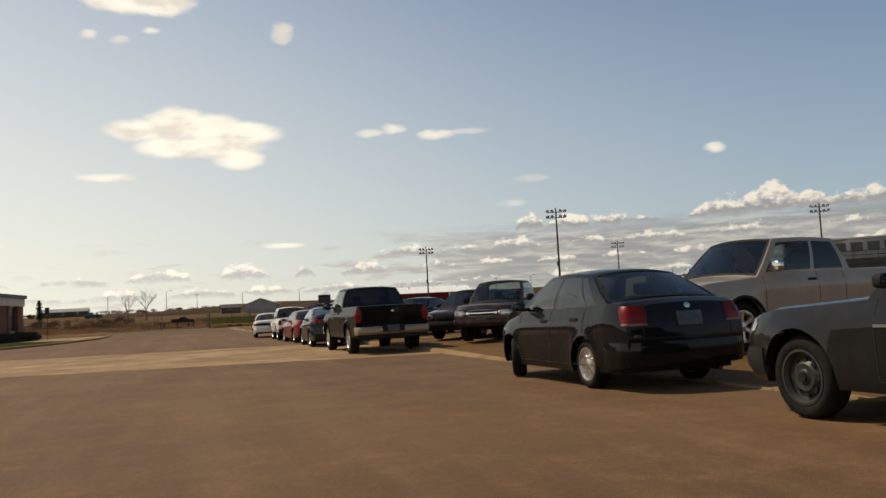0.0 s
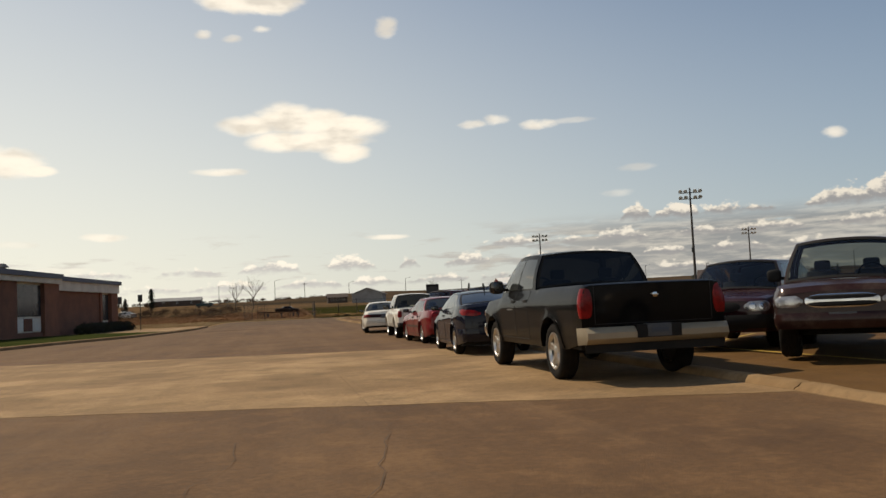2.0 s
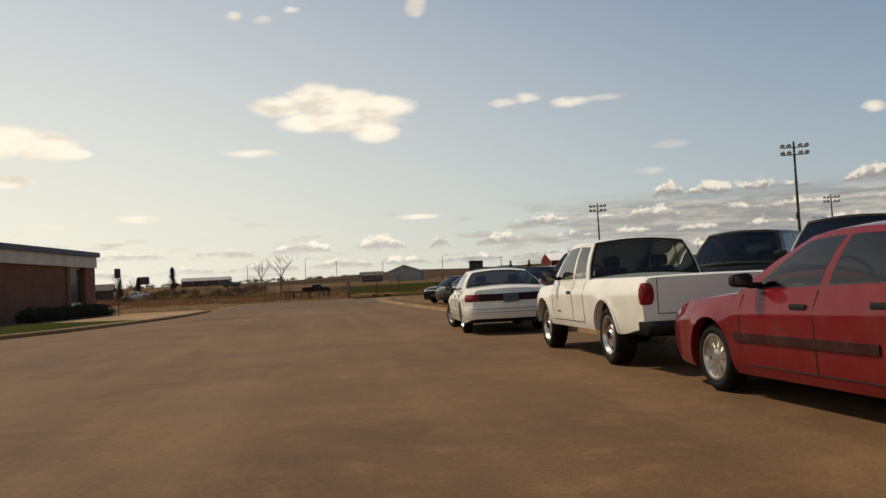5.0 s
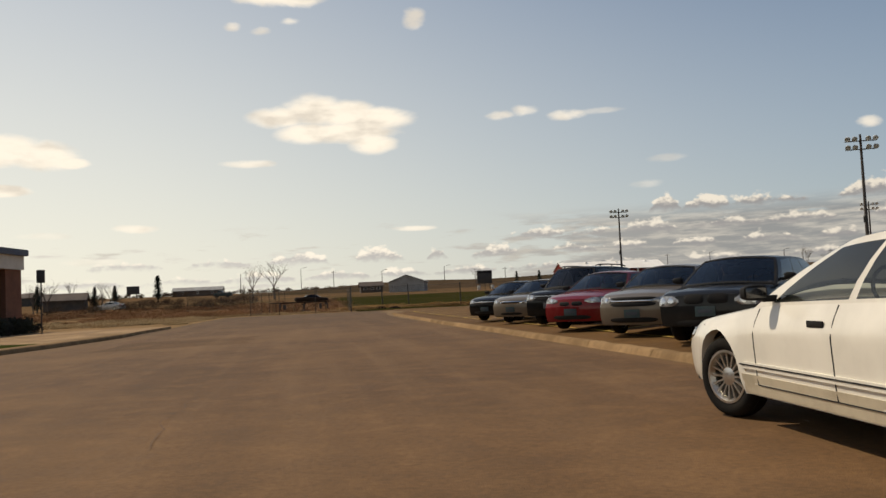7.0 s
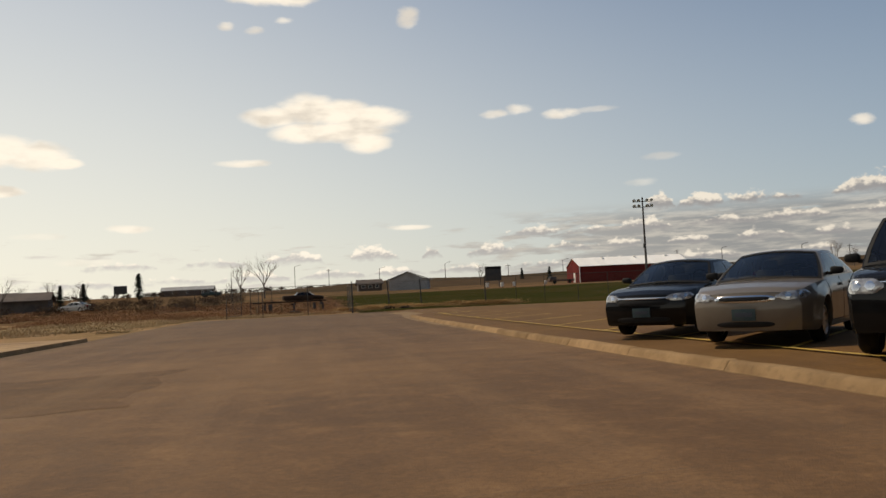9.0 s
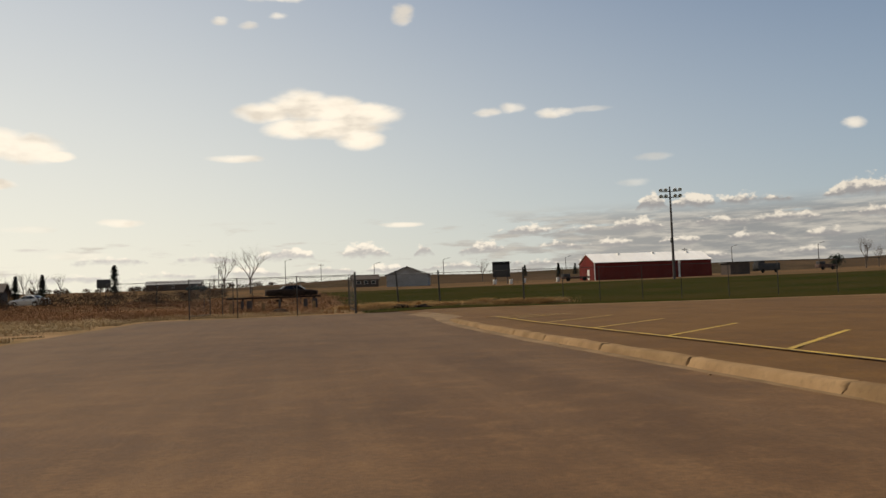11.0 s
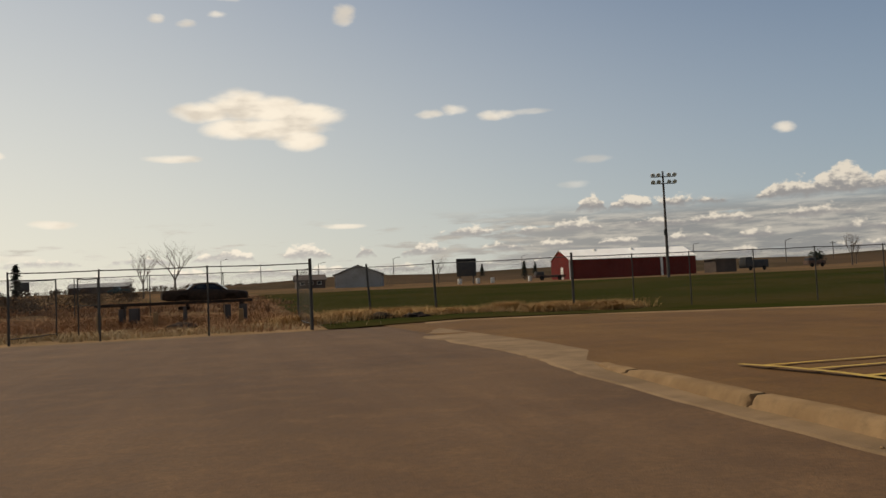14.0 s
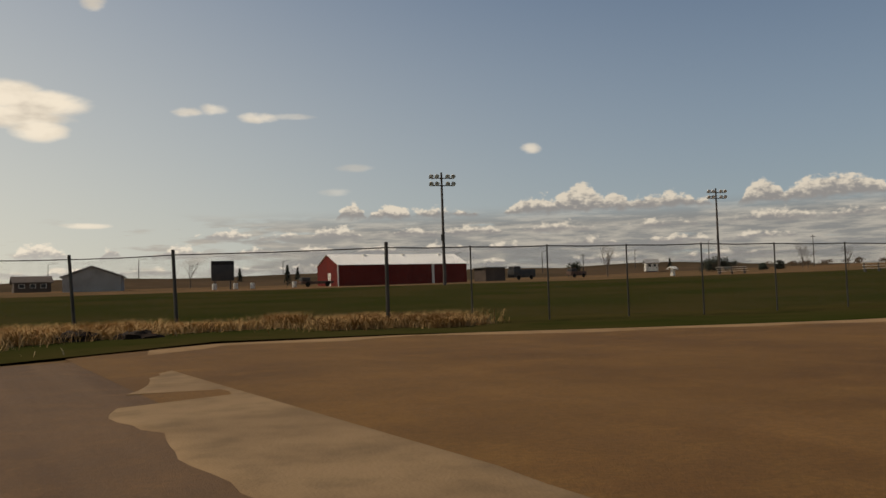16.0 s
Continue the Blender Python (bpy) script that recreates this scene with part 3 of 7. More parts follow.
tagged(part("concrete_gutter", gutter_sheet(), GUTTER), "broken flush concrete gutter strip in the asphalt", "concrete strip", kind="structure")


# a darker patch lying on the asphalt
def patch_sheet(x0, y0, x1, y1, slant, seed):
    bm = bmesh.new()
    rows = []
    for k in range(13):
        v = k / 12
        row = []
        for n in range(13):
            u = n / 12
            x, y = x0 + (x1 - x0) * u, y0 + (y1 - y0) * v + slant * u
            w = 0.35 * noise.noise((x * 0.7, y * 0.7, seed)) + 0.12 * noise.noise((x * 3.0, y * 3.0, seed))
            row.append((x + (w if n in (0, 12) else 0), y + (w if k in (0, 12) else 0), road_z(y) + 0.003))
        rows.append(row)
    add_grid(bm, rows)
    return bm


PATCH = surface("darker_asphalt", (0.118, 0.060, 0.023), 0.9, second=(0.092, 0.048, 0.019), big=0.5, third=(0.154, 0.086, 0.037), small=2.2, bump=0.7, bump_scale=70.0,
                world_space=True, spec=0.22, streak=(0.156, 0.088, 0.039))
for k, (x0, y0, x1, y1, sl) in enumerate(((-7.0, 65.8, -2.8, 71.5, 0.6),)):
    tagged(part("asphalt_patch", patch_sheet(x0, y0, x1, y1, sl, 2.0 + k), PATCH), "darker patch in the road asphalt", "asphalt patch", kind="structure")

# painted lines of the stalls
def stripe(a, b, w=0.10):
    a, b = Vector((*a, 0)), Vector((*b, 0))
    d = (b - a).normalized()
    nrm = Vector((-d.y, d.x, 0)) * w / 2
    bm = bmesh.new()
    n = max(2, int((b - a).length / 0.8))
    rows = []
    for k in range(n + 1):
        p = a.lerp(b, k / n)
        rows.append([(q.x, q.y, lot_z(q.y) + 0.006) for q in (p - nrm * (1 + 0.15 * noise.noise(p * 2.0)), p + nrm * (1 + 0.15 * noise.noise(p * 2.0 + nrm * 30)))])
    add_grid(bm, rows)
    return bm


lines = tagged(new("stall_lines"), "faded yellow painted parking stall lines", "painted lines", kind="structure")
part("front_line", stripe((5.9, 13.9), (5.9, 92.9)), YELLOW, lines)
part("front_line", stripe((5.9, 92.9), (6.16, 99.85)), YELLOW, lines)
for a, b in (((6.15, 99.4), (9.3, 99.5)), ((6.12, 98.6), (8.5, 98.7)), ((6.1, 97.8), (7.7, 97.9)), ((6.06, 97.0), (6.9, 97.05))):
    part("hatch_line", stripe(a, b), YELLOW, lines)
for k in range(1, 24):
    y = 99.4 - 3.6 * k
    if y < 17:
        break
    part("stall_line", stripe((5.9, y), (8.9, y + 2.9)), YELLOW, lines)
part("hatch_line", stripe((6.0, 14.05), (9.5, 14.6)), YELLOW, lines)
part("hatch_line", stripe((5.9, 13.95), (8.3, 16.4)), YELLOW, lines)
for k in range(5):
    part("hatch_line", stripe((7.0 + 1.3 * k, 14.6 + 0.5 * k), (10.6 + 1.3 * k, 15.0 + 0.6 * k)), YELLOW, lines)

# cracks in the asphalt
cracks = tagged(new("asphalt_cracks"), "thin dark cracks across the worn asphalt", "cracks", kind="structure")
random.seed(11)


def crack(x, y, ang, length, w=0.004):
    bm = bmesh.new()
    rows = []
    p = Vector((x, y))
    a = ang
    n = int(length / 0.25)
    for k in range(n):
        ww = w * (0.4 + 0.6 * random.random()) * min(1, k / 3 + 0.2, (n - k) / 3)
        d = Vector((math.cos(a), math.sin(a)))
        q = Vector((-d.y, d.x)) * ww
        rows.append([(c.x, c.y, (road_z(c.y) if c.x < 4.4 else lot_z(c.y)) + 0.0125) for c in (p - q, p + q)])
        p = p + d * 0.25
        a = ang + random.uniform(-0.3, 0.3)
    add_grid(bm, rows)
    return bm


for x, y, ang, ln in ((-2.3, 9.0, 1.5, 5.0), (-1.2, 10.5, 1.45, 4.5), (-1.0, 7.4, 1.25, 1.8), (-0.5, 9.2, 0.75, 1.6), (1.6, 21.5, -0.9, 1.6),
                      (2.6, 99.6, 2.0, 4.0), (-4.0, 60.0, 0.1, 9.0), (-5.0, 74.0, 0.05, 8.0),
                      (-3.0, 88.0, -0.1, 6.5), (-2.2, 48.0, 1.6, 10.0)):
    part("crack", crack(x, y, ang, ln), CRACK, cracks)

# left verge: kerb, lawn, concrete apron
left_kerb = tagged(new("verge_kerb"), "pale concrete kerb along the lawn verge", "kerb", kind="structure")


def left_stone(y0, y1):
    bm = bmesh.new()
    rows = []
    for k in range(5):
        y = y0 + 0.01 + (y1 - y0 - 0.02) * k / 4
        x = left_edge(y)
        z = road_z(y)
        w = 0.02 * noise.noise((y * 2.0, 2.0, 0))
        rows.append([(x + 0.02, y, z - 0.04), (x + 0.01, y, z + 0.01), (x - 0.02 + w, y, z + 0.12), (x - 0.06 + w, y, z + 0.15), (x - 0.55, y, z + 0.155), (x - 0.58, y, z - 0.04)])
    vs = add_grid(bm, rows)
    bm.faces.new(vs[0])
    bm.faces.new(vs[-1])
    return bm


y = 31.0
while y < 77.0:
    part("kerb_stone", left_stone(y, y + 3.0), KERB, left_kerb, angle=0.9)
    y += 3.0


LAWN_END = 71.5


def lawn_sheet():
    bm = bmesh.new()
    rows = []
    for y in frange(31.0, LAWN_END, 40):
        x1 = left_edge(y) - 0.55
        x0 = -24.0
        rows.append([(x0 + (x1 - x0) * k / 12, y, road_z(y) + 0.13 + 0.10 * math.sin(math.pi * k / 12) + 0.03 * noise.noise((k * 0.9, y * 0.5, 0))) for k in range(13)])
    add_grid(bm, rows)
    return bm


tagged(part("lawn", lawn_sheet(), LAWN), "green lawn verge in front of the brick building", "lawn", kind="structure")


def apron_sheet():
    bm = bmesh.new()
    rows = []
    for y in frange(LAWN_END + 0.01, 88.5, 16):
        x1 = left_edge(y) - 0.56 if y < 77.0 else float(np.interp(y, (77, 79.5, 88.5), (-9.3, -8.75, -8.4)))
        rows.append([(-23 + (x1 + 23) * k / 8, y, road_z(y) + 0.13) for k in range(9)])
    rows = [[(p[0], p[1], p[2] - 0.14) for p in rows[0]]] + rows + [[(p[0], p[1], p[2] - 0.14) for p in rows[-1]]]
    rows = [r + [(r[-1][0] + 0.02, r[-1][1], road_z(r[-1][1]) - 0.01)] for r in rows]
    add_grid(bm, rows)
    return bm


tagged(part("pavement", apron_sheet(), CONCRETE), "pale concrete walkway apron at the building's end", "pavement", kind="structure")


def dirt_sheet():
    bm = bmesh.new()
    rows = []
    for y in frange(88.5, 132.0, 30):
        x1 = -8.3 + 0.25 * noise.noise((y * 0.5, 0, 0)) if y < 118.2 else 4.0 + 1.0 * noise.noise((y * 0.2, 0, 0))
        rows.append([(-46 + (x1 + 46) * k / 22, y, land_z(-46 + (x1 + 46) * k / 22, y) - 0.004) for k in range(23)])
    add_grid(bm, rows)
    return bm


tagged(part("dirt_yard", dirt_sheet(), DIRT), "bare dusty dirt beside and behind the road's end", "dirt", kind="structure")


def field_sheet():
    bm = bmesh.new()
    rows = []
    for k in range(41):
        v = k / 40
        row = []
        for n in range(49):
            x = 3.5 + 170.0 * (n / 48) ** 1.4
            y0 = lot_edge(x) - 0.5
            y0 = max(y0, 60.0)
            y1 = 205.0 - 0.42 * max(0.0, x - 70.0) + 8 * noise.noise((x * 0.03, 2, 0))
            y = y0 + (y1 - y0) * v ** 1.5
            row.append((x, y, max(land_z(x, y) + 0.02, lot_z(y) - 0.03 if y < 118 else -1)))
        rows.append(row)
    add_grid(bm, rows)
    return bm


tagged(part("playing_field", field_sheet(), TURF), "patchy green spring turf of a wide playing field", "field", kind="structure")


# pale blown sand along the lot's far edge
def sand_sheet():
    bm = bmesh.new()
    rows = []
    for k in range(49):
        x = 6.8 + 30.0 * k / 48
        y1 = lot_edge(x) + 0.5 + 0.3 * noise.noise((x * 0.5, 1.7, 0))
        w = 2.0 + 0.9 * noise.noise((x * 0.35, 6.1, 0)) + 0.4 * noise.noise((x * 1.6, 2.1, 0))
        rows.append([(x + 0.1 * n, y1 - w + w * n / 5, lot_z(y1 - w + w * n / 5) + 0.007 * math.sin(0.2 + 2.9 * n / 5)) for n in range(6)])
    add_grid(bm, rows)
    return bm


SAND = surface("blown_sand", (0.270, 0.166, 0.083), 0.95, second=(0.203, 0.124, 0.061), big=0.4, third=(0.324, 0.208, 0.112), small=4.0, bump=0.8, bump_scale=30.0, world_space=True, spec=0.1)
tagged(part("sand_edge", sand_sheet(), SAND), "pale blown sand along the parking lot's grassy edge", "sand", kind="structure")


# small stones in the gutter
random.seed(19)
for x, y, r in ((4.42, 93.4, 0.05), (4.30, 92.2, 0.035), (4.28, 91.8, 0.03), (4.25, 91.4, 0.04), (4.36, 95.7, 0.025), (4.2, 80.3, 0.03), (4.33, 86.1, 0.03)):
    b = bmesh.new()
    bmesh.ops.create_icosphere(b, subdivisions=2, radius=0.55 * r)
    for v in b.verts:
        v.co = Vector((v.co.x * 1.5, v.co.y, v.co.z * 0.6)) * (1 + 0.5 * noise.noise(v.co * 25 + Vector((x, y, 0))))
    o = part("stone", b, KERB)
    o.matrix_world = pose(x, y, road_z(y) + 0.011 + 0.2 * r, 0, 0, random.uniform(0, 180))
    tagged(o, "small pale stone lying in the gutter", "stone", "stones in the gutter")


# ---- vehicles ----
class Shape:
    """The outer skin of one vehicle. s runs from the nose (0) to the tail (L); y = L / 2 - s; x to the right."""

    def __init__(self, c):
        self.c = c
        self.L, self.W = c["L"], c["W"]
        self.axles = (c["fo"], c["fo"] + c["wb"])
        self.R = c["tr"] + c.get("gap", 0.06)
        self.top = c["top"]
        self.sill = c["sill"]

    def hw(self, s):
        c = self.c
        rf, rr = c.get("rf", 0.75), c.get("rr", 0.6)
        k = 1.0
        if s < rf:
            k -= c.get("ef", 0.15) * ((rf - s) / rf) ** 2.3
        if s > self.L - rr:
            k -= c.get("er", 0.10) * ((s - self.L + rr) / rr) ** 2.3
        return self.W / 2 * k

    def ztop(self, s):
        return lerp_table(self.top, s)

    def g(self, n):
        return lerp_table(((-0.5, 0.90), (0, 0.945), (0.12, 0.972), (0.28, 0.985), (0.46, 0.990), (0.62, 0.998), (0.72, 1.0), (0.77, 0.992), (0.86, 0.966), (0.94, 0.945), (1.0, 0.915)), n)

    def zlow(self, s):
        z = self.sill
        if s < 0.5:
            z += 0.03 * (1 - s / 0.5)
        if s > self.L - 0.7:
            z += 0.10 * (s - self.L + 0.7) / 0.7
        for a in self.axles:
            if abs(s - a) <= self.R:
                z = max(z, self.c["tr"] + math.sqrt(max(0.0, self.R ** 2 - (s - a) ** 2)))
        return z

    def x(self, s, z):
        zt = self.ztop(s)
        out = 0.0
        for a in self.axles:                      # the arches stand a little proud
            d = math.hypot(s - a, z - self.c["tr"]) - self.R
            if -0.03 < d < 0.14 and z > self.c["tr"] - 0.1:
                out = max(out, self.c.get("flare", 0.020) * (1 - max(0.0, d) / 0.14) ** 1.5)
        return self.hw(s) * self.g((z - self.sill) / max(0.1, zt - self.sill)) + out

    def bow(self, s, x, z):
        """How far the nose and tail bulge past the flat ends, in y."""
        w = max(0.2, self.x(s, z))
        u = min(1.0, abs(x) / w)
        y = 0.0
        if s < 0.6:
            f = (1 - s / 0.6) ** 2
            y += f * (self.c.get("bf", 0.16) * (1 - u * u) - self.c.get("nl", 0.09) * ((z - 0.5) / 0.4) ** 2)
        if s > self.L - 0.5:
            f = ((s - self.L + 0.5) / 0.5) ** 2
            y -= f * (self.c.get("br", 0.10) * (1 - u * u) - self.c.get("tl", 0.06) * ((z - 0.55) / 0.4) ** 2)
        return y

    def at(self, s, x, z):
        return Vector((x, self.L / 2 - s + self.bow(s, x, z), z))

    def rim(self, p, z, end):
        """A point of the skin, p metres round from the middle of the nose or tail (negative: on the car's left)."""
        s0 = 0.0 if end == "front" else self.L
        xe = self.x(s0, z)
        if abs(p) <= xe:
            return self.at(s0, p, z)
        d = abs(p) - xe
        s = d if end == "front" else self.L - d
        return self.at(s, math.copysign(self.x(s, z), p), z)

    def stations(self):
        out = {0.0, 0.03, 0.08, 0.16, 0.28, 0.42, self.L, self.L - 0.03, self.L - 0.08, self.L - 0.16, self.L - 0.3}
        out |= {self.L * k / 18 for k in range(19)}
        for a in self.axles:
            out |= {a + self.R * math.sin(radians(d)) for d in range(-90, 91, 15)} | {a - self.R - 0.012, a + self.R + 0.012, a - self.R - 0.07, a + self.R + 0.07}
        out |= {s for s, _ in self.top}
        cab = self.c["cab"]
        out |= {cab["a"], cab["d"]}
        if "bed" in self.c:
            b0, b1 = self.c["bed"]
            out |= {b0, b0 + 0.015, b1, b1 + 0.015}
        out = sorted(s for s in out if 0 <= s <= self.L)
        keep = [out[0]]
        for s in out[1:]:
            if s - keep[-1] > 0.006:
                keep.append(s)
        keep[-1] = self.L
        return keep


FS = (0.0, 0.06, 0.14, 0.26, 0.4, 0.54, 0.66, 0.74, 0.8, 0.88, 1.0)
TS = (0.07, 0.2, 0.5, 1.0)


def shell(sh):
    """Lower body: both flanks with their wheel arches, bonnet, deck or open load bed, nose and tail."""
    c, bm = sh.c, bmesh.new()
    st = sh.stations()
    cab, bed = c["cab"], c.get("bed")
    crown = c.get("crown", 0.045)
    half = []
    for s in st:
        zl, zt = sh.zlow(s), sh.ztop(s)
        xl = sh.x(s, zl)
        row = [(max(0.1, xl - 0.09), zl + 0.005)] + [(sh.x(s, zl + f * (zt - zl)), zl + f * (zt - zl)) for f in FS]
        xs = row[-1][0]
        inbed = bed and bed[0] < s < bed[1] + 0.01
        if inbed:
            fl = c.get("bedfloor", 0.72)
            row += [(xs - 0.015, zt + 0.012), (xs - 0.075, zt + 0.012), (xs - 0.085, fl), (0.0, fl)]
        else:
            cr = crown * (0.3 if bed and s > bed[1] else 1.0)
            row += [(xs * (1 - t), zt + cr * (1 - (1 - t) ** 2) + 0.012) for t in TS]
        half.append(row)
    n = len(half[0])
    rows = []
    for s, row in zip(st, half):
        left = [sh.at(s, -x, z) for x, z in row]
        right = [sh.at(s, x, z) for x, z in reversed(row[:-1])]
        rows.append(left + right)
    m = 2 * n - 1

    def skip(i, j):
        s0, s1 = st[i], st[i + 1]
        k = j if j < n - 1 else m - 2 - j
        return k >= n - 4 and s0 >= cab["a"] - 0.001 and s1 <= cab["d"] + 0.001

    add_grid(bm, rows, skip)
    for s, row in ((st[0], half[0]), (st[-1], half[-1])):      # nose and tail
        side = row[1:1 + len(FS)]
        us = [math.sin(radians(90 * t)) for t in (-1, -0.8, -0.6, -0.4, -0.2, 0, 0.2, 0.4, 0.6, 0.8, 1)]
        cap = [[sh.at(s, x * u, z) for u in us] for x, z in side]
        x, z = side[-1]
        cr = crown * (0.3 if bed and s > 1 else 1.0)
        cap.append([sh.at(s, x * u, z + (cr + 0.012) * (1 - u * u)) for u in us])
        add_grid(bm, cap)
    bmesh.ops.remove_doubles(bm, verts=bm.verts, dist=0.002)
    return bm


def cabin_point(sh, u, h):
    """A point on the right side of the cabin: u from windscreen to rear window, h from the waist to the roof's edge."""
    cab = sh.c["cab"]
    s0 = cab["a"] + (cab["d"] - cab["a"]) * u
    s1 = cab["b"] + (cab["c"] - cab["b"]) * u
    s0c = min(max(s0, cab["a"]), cab["d"])
    x0, z0 = sh.x(s0c, sh.ztop(s0c)), sh.ztop(s0c)
    z1 = cab["zb"] + (cab["zc"] - cab["zb"]) * u + cab.get("arch", 0.03) * 4 * u * (1 - u) - 0.05
    x1 = sh.W / 2 * cab.get("tumble", 0.74) * (1 - 0.05 * abs(2 * u - 1) ** 3)
    k = h ** 1.15
    bend = 0.25 * h * (1 - h)
    s = s0 + (s1 - s0) * (h - bend * 0.15)
    return s, x0 + (x1 - x0) * k + 0.02 * math.sin(math.pi * h), z0 + (z1 - z0) * (h + bend * 0.2)


def sheet(rows):
    bm = bmesh.new()
    add_grid(bm, rows)
    return bm


def cabin(sh, body, glass, rear_glass, frame_mat):
    """Pillars and roof with real openings, and the panes that fill them."""
    c = sh.c
    cab = c["cab"]
    L = sh.L
    frame = bmesh.new()
    hs = (0.0, 0.05, 0.3, 0.6, 0.88, 1.0)
    cuts = sorted({0.0, 1.0} | {w for pair in cab["win"] for w in pair})
    us = []
    for a, b in zip(cuts, cuts[1:]):
        us += [a + (b - a) * k / 3 for k in range(3)]
    us.append(1.0)
    for side in (-1, 1):
        def pt(u, h):
            s, x, z = cabin_point(sh, u, h)
            return Vector((side * x, L / 2 - s, z))
        inside = lambda i, j: 1 <= i <= 3 and any(a - 1e-6 <= us[j] and us[j + 1] <= b + 1e-6 for a, b in cab["win"])
        add_grid(frame, [[pt(u, h) for u in us] for h in hs], inside)
        for k, (a, b) in enumerate(cab["win"]):
            sel = [u for u in us if a - 1e-6 <= u <= b + 1e-6]
            part("side_window", sheet([[pt(u, h) for u in sel] for h in hs[1:5]]), rear_glass if k else glass, body)
    vs = (-1, -0.93, -0.6, -0.3, 0, 0.3, 0.6, 0.93, 1)
    bows = (cab.get("bw", 0.13), cab.get("brw", 0.08))

    def screen(u, v, h):
        s, x, z = cabin_point(sh, u, h)
        b = bows[0] if u == 0 else -bows[1]
        lift = 0.05 * (1 - v * v) * h + (c.get("crown", 0.045) + 0.01) * (1 - v * v) * (1 - h)
        return Vector((x * v, L / 2 - s + b * (1 - v * v), z + lift))

    for u, name, gm in ((0, "windscreen", glass), (1, "rear_window", rear_glass)):
        rows = [[screen(u, v, h) for v in vs] for h in (0.0, 0.06, 0.35, 0.65, 0.93, 1.0)]
        add_grid(frame, rows, lambda i, j: 1 <= i <= 3 and 1 <= j <= 6)
        part(name, sheet([r[1:8] for r in rows[1:5]]), gm, body)
        seal = bmesh.new()
        way = Vector((0, 0.005 if u == 0 else -0.005, 0.004))
        edge_rows = [[screen(u, v, h) + way for v in (-0.975, -0.925, -0.6, -0.3, 0, 0.3, 0.6, 0.925, 0.975)] for h in (0.02, 0.07, 0.35, 0.65, 0.925, 0.985)]
        add_grid(seal, edge_rows, lambda i, j: 1 <= i <= 3 and 1 <= j <= 6)
        part("window_seal", seal, TRIM, body)
    roof = []
    for k in range(9):
        u = k / 8
        s, x, z = cabin_point(sh, u, 1.0)
        roof.append([Vector((x * v, L / 2 - s + (bows[0] * (1 - u) ** 3 - bows[1] * u ** 3) * (1 - v * v), z + 0.05 * (1 - abs(v) ** 2.6))) for v in vs])
    roof[0] = [screen(0, v, 1.0) for v in vs]
    roof[-1] = [screen(1, v, 1.0) for v in vs]
    add_grid(frame, roof)
    bmesh.ops.remove_doubles(frame, verts=frame.verts, dist=0.003)
    part("roof", frame, frame_mat, body, angle=0.75)


def patch(sh, end, p0, p1, z0, z1, off=0.012, n=8, nz=3, back=0.03, slope=0.0, taper=0.0, edge=0.4, round_=0.0):
    """A slab that lies on the skin round the nose or tail, between two heights."""
    bm = bmesh.new()
    rows, under = [], []
    for i in range(nz + 1):
        t = i / nz
        row, low = [], []
        for j in range(n + 1):
            w = j / n
            cu, cv = 2 * w - 1, 2 * t - 1
            p = (p0 + p1) / 2 + (p1 - p0) / 2 * cu * (1 - 0.4 * round_ * cv ** 4)
            zz = (z0 + z1) / 2 + (z1 - z0) / 2 * cv * (1 - round_ * cu ** 6)
            zz += slope * w + taper * w * (0.5 - t)
            a = sh.rim(p, zz, end)
            b = sh.rim(p + 0.02, zz, end)
            up = sh.rim(p, zz + 0.02, end)
            nrm = (b - a).cross(up - a)
            nrm = nrm.normalized() if nrm.length > 1e-9 else Vector((0, 1, 0))
            out = Vector((a.x, a.y * 0.6, 0))
            if nrm.dot(out) < 0:
                nrm = -nrm
            rim_edge = edge if i in (0, nz) or j in (0, n) else 1.0
            row.append(a + nrm * off * rim_edge)
            low.append(a - nrm * back)
        rows.append(row)
        under.append(low)
    vs = add_grid(bm, rows)
    us = add_grid(bm, under)
    border = lambda g: g[0] + [r[-1] for r in g[1:]] + g[-1][-2::-1] + [r[0] for r in g[-2:0:-1]]
    a, b = border(vs), border(us)
    for k in range(len(a)):
        m = (k + 1) % len(a)
        try:
            bm.faces.new((a[k], a[m], b[m], b[k]))
        except ValueError:
            pass
    return bm


def side_strip(sh, side, pts, width=0.008, off=0.004, depth=0.012):
    """A thin strip along the flank through (s, z) points: door gaps, mouldings."""
    bm = bmesh.new()
    pts = [Vector((s, z)) for s, z in pts]
    rows = []
    for k, p in enumerate(pts):
        d = (pts[min(k + 1, len(pts) - 1)] - pts[max(k - 1, 0)]).normalized()
        nrm = Vector((-d.y, d.x)) * width / 2
        row = []
        for w, o in ((1, -depth), (1, off), (-1, off), (-1, -depth)):
            s, z = p + nrm * w
            row.append(Vector((side * (sh.x(s, z) + o), sh.L / 2 - s + sh.bow(s, sh.x(s, z), z), z)))
        rows.append(row)
    add_grid(bm, rows)
    return bm


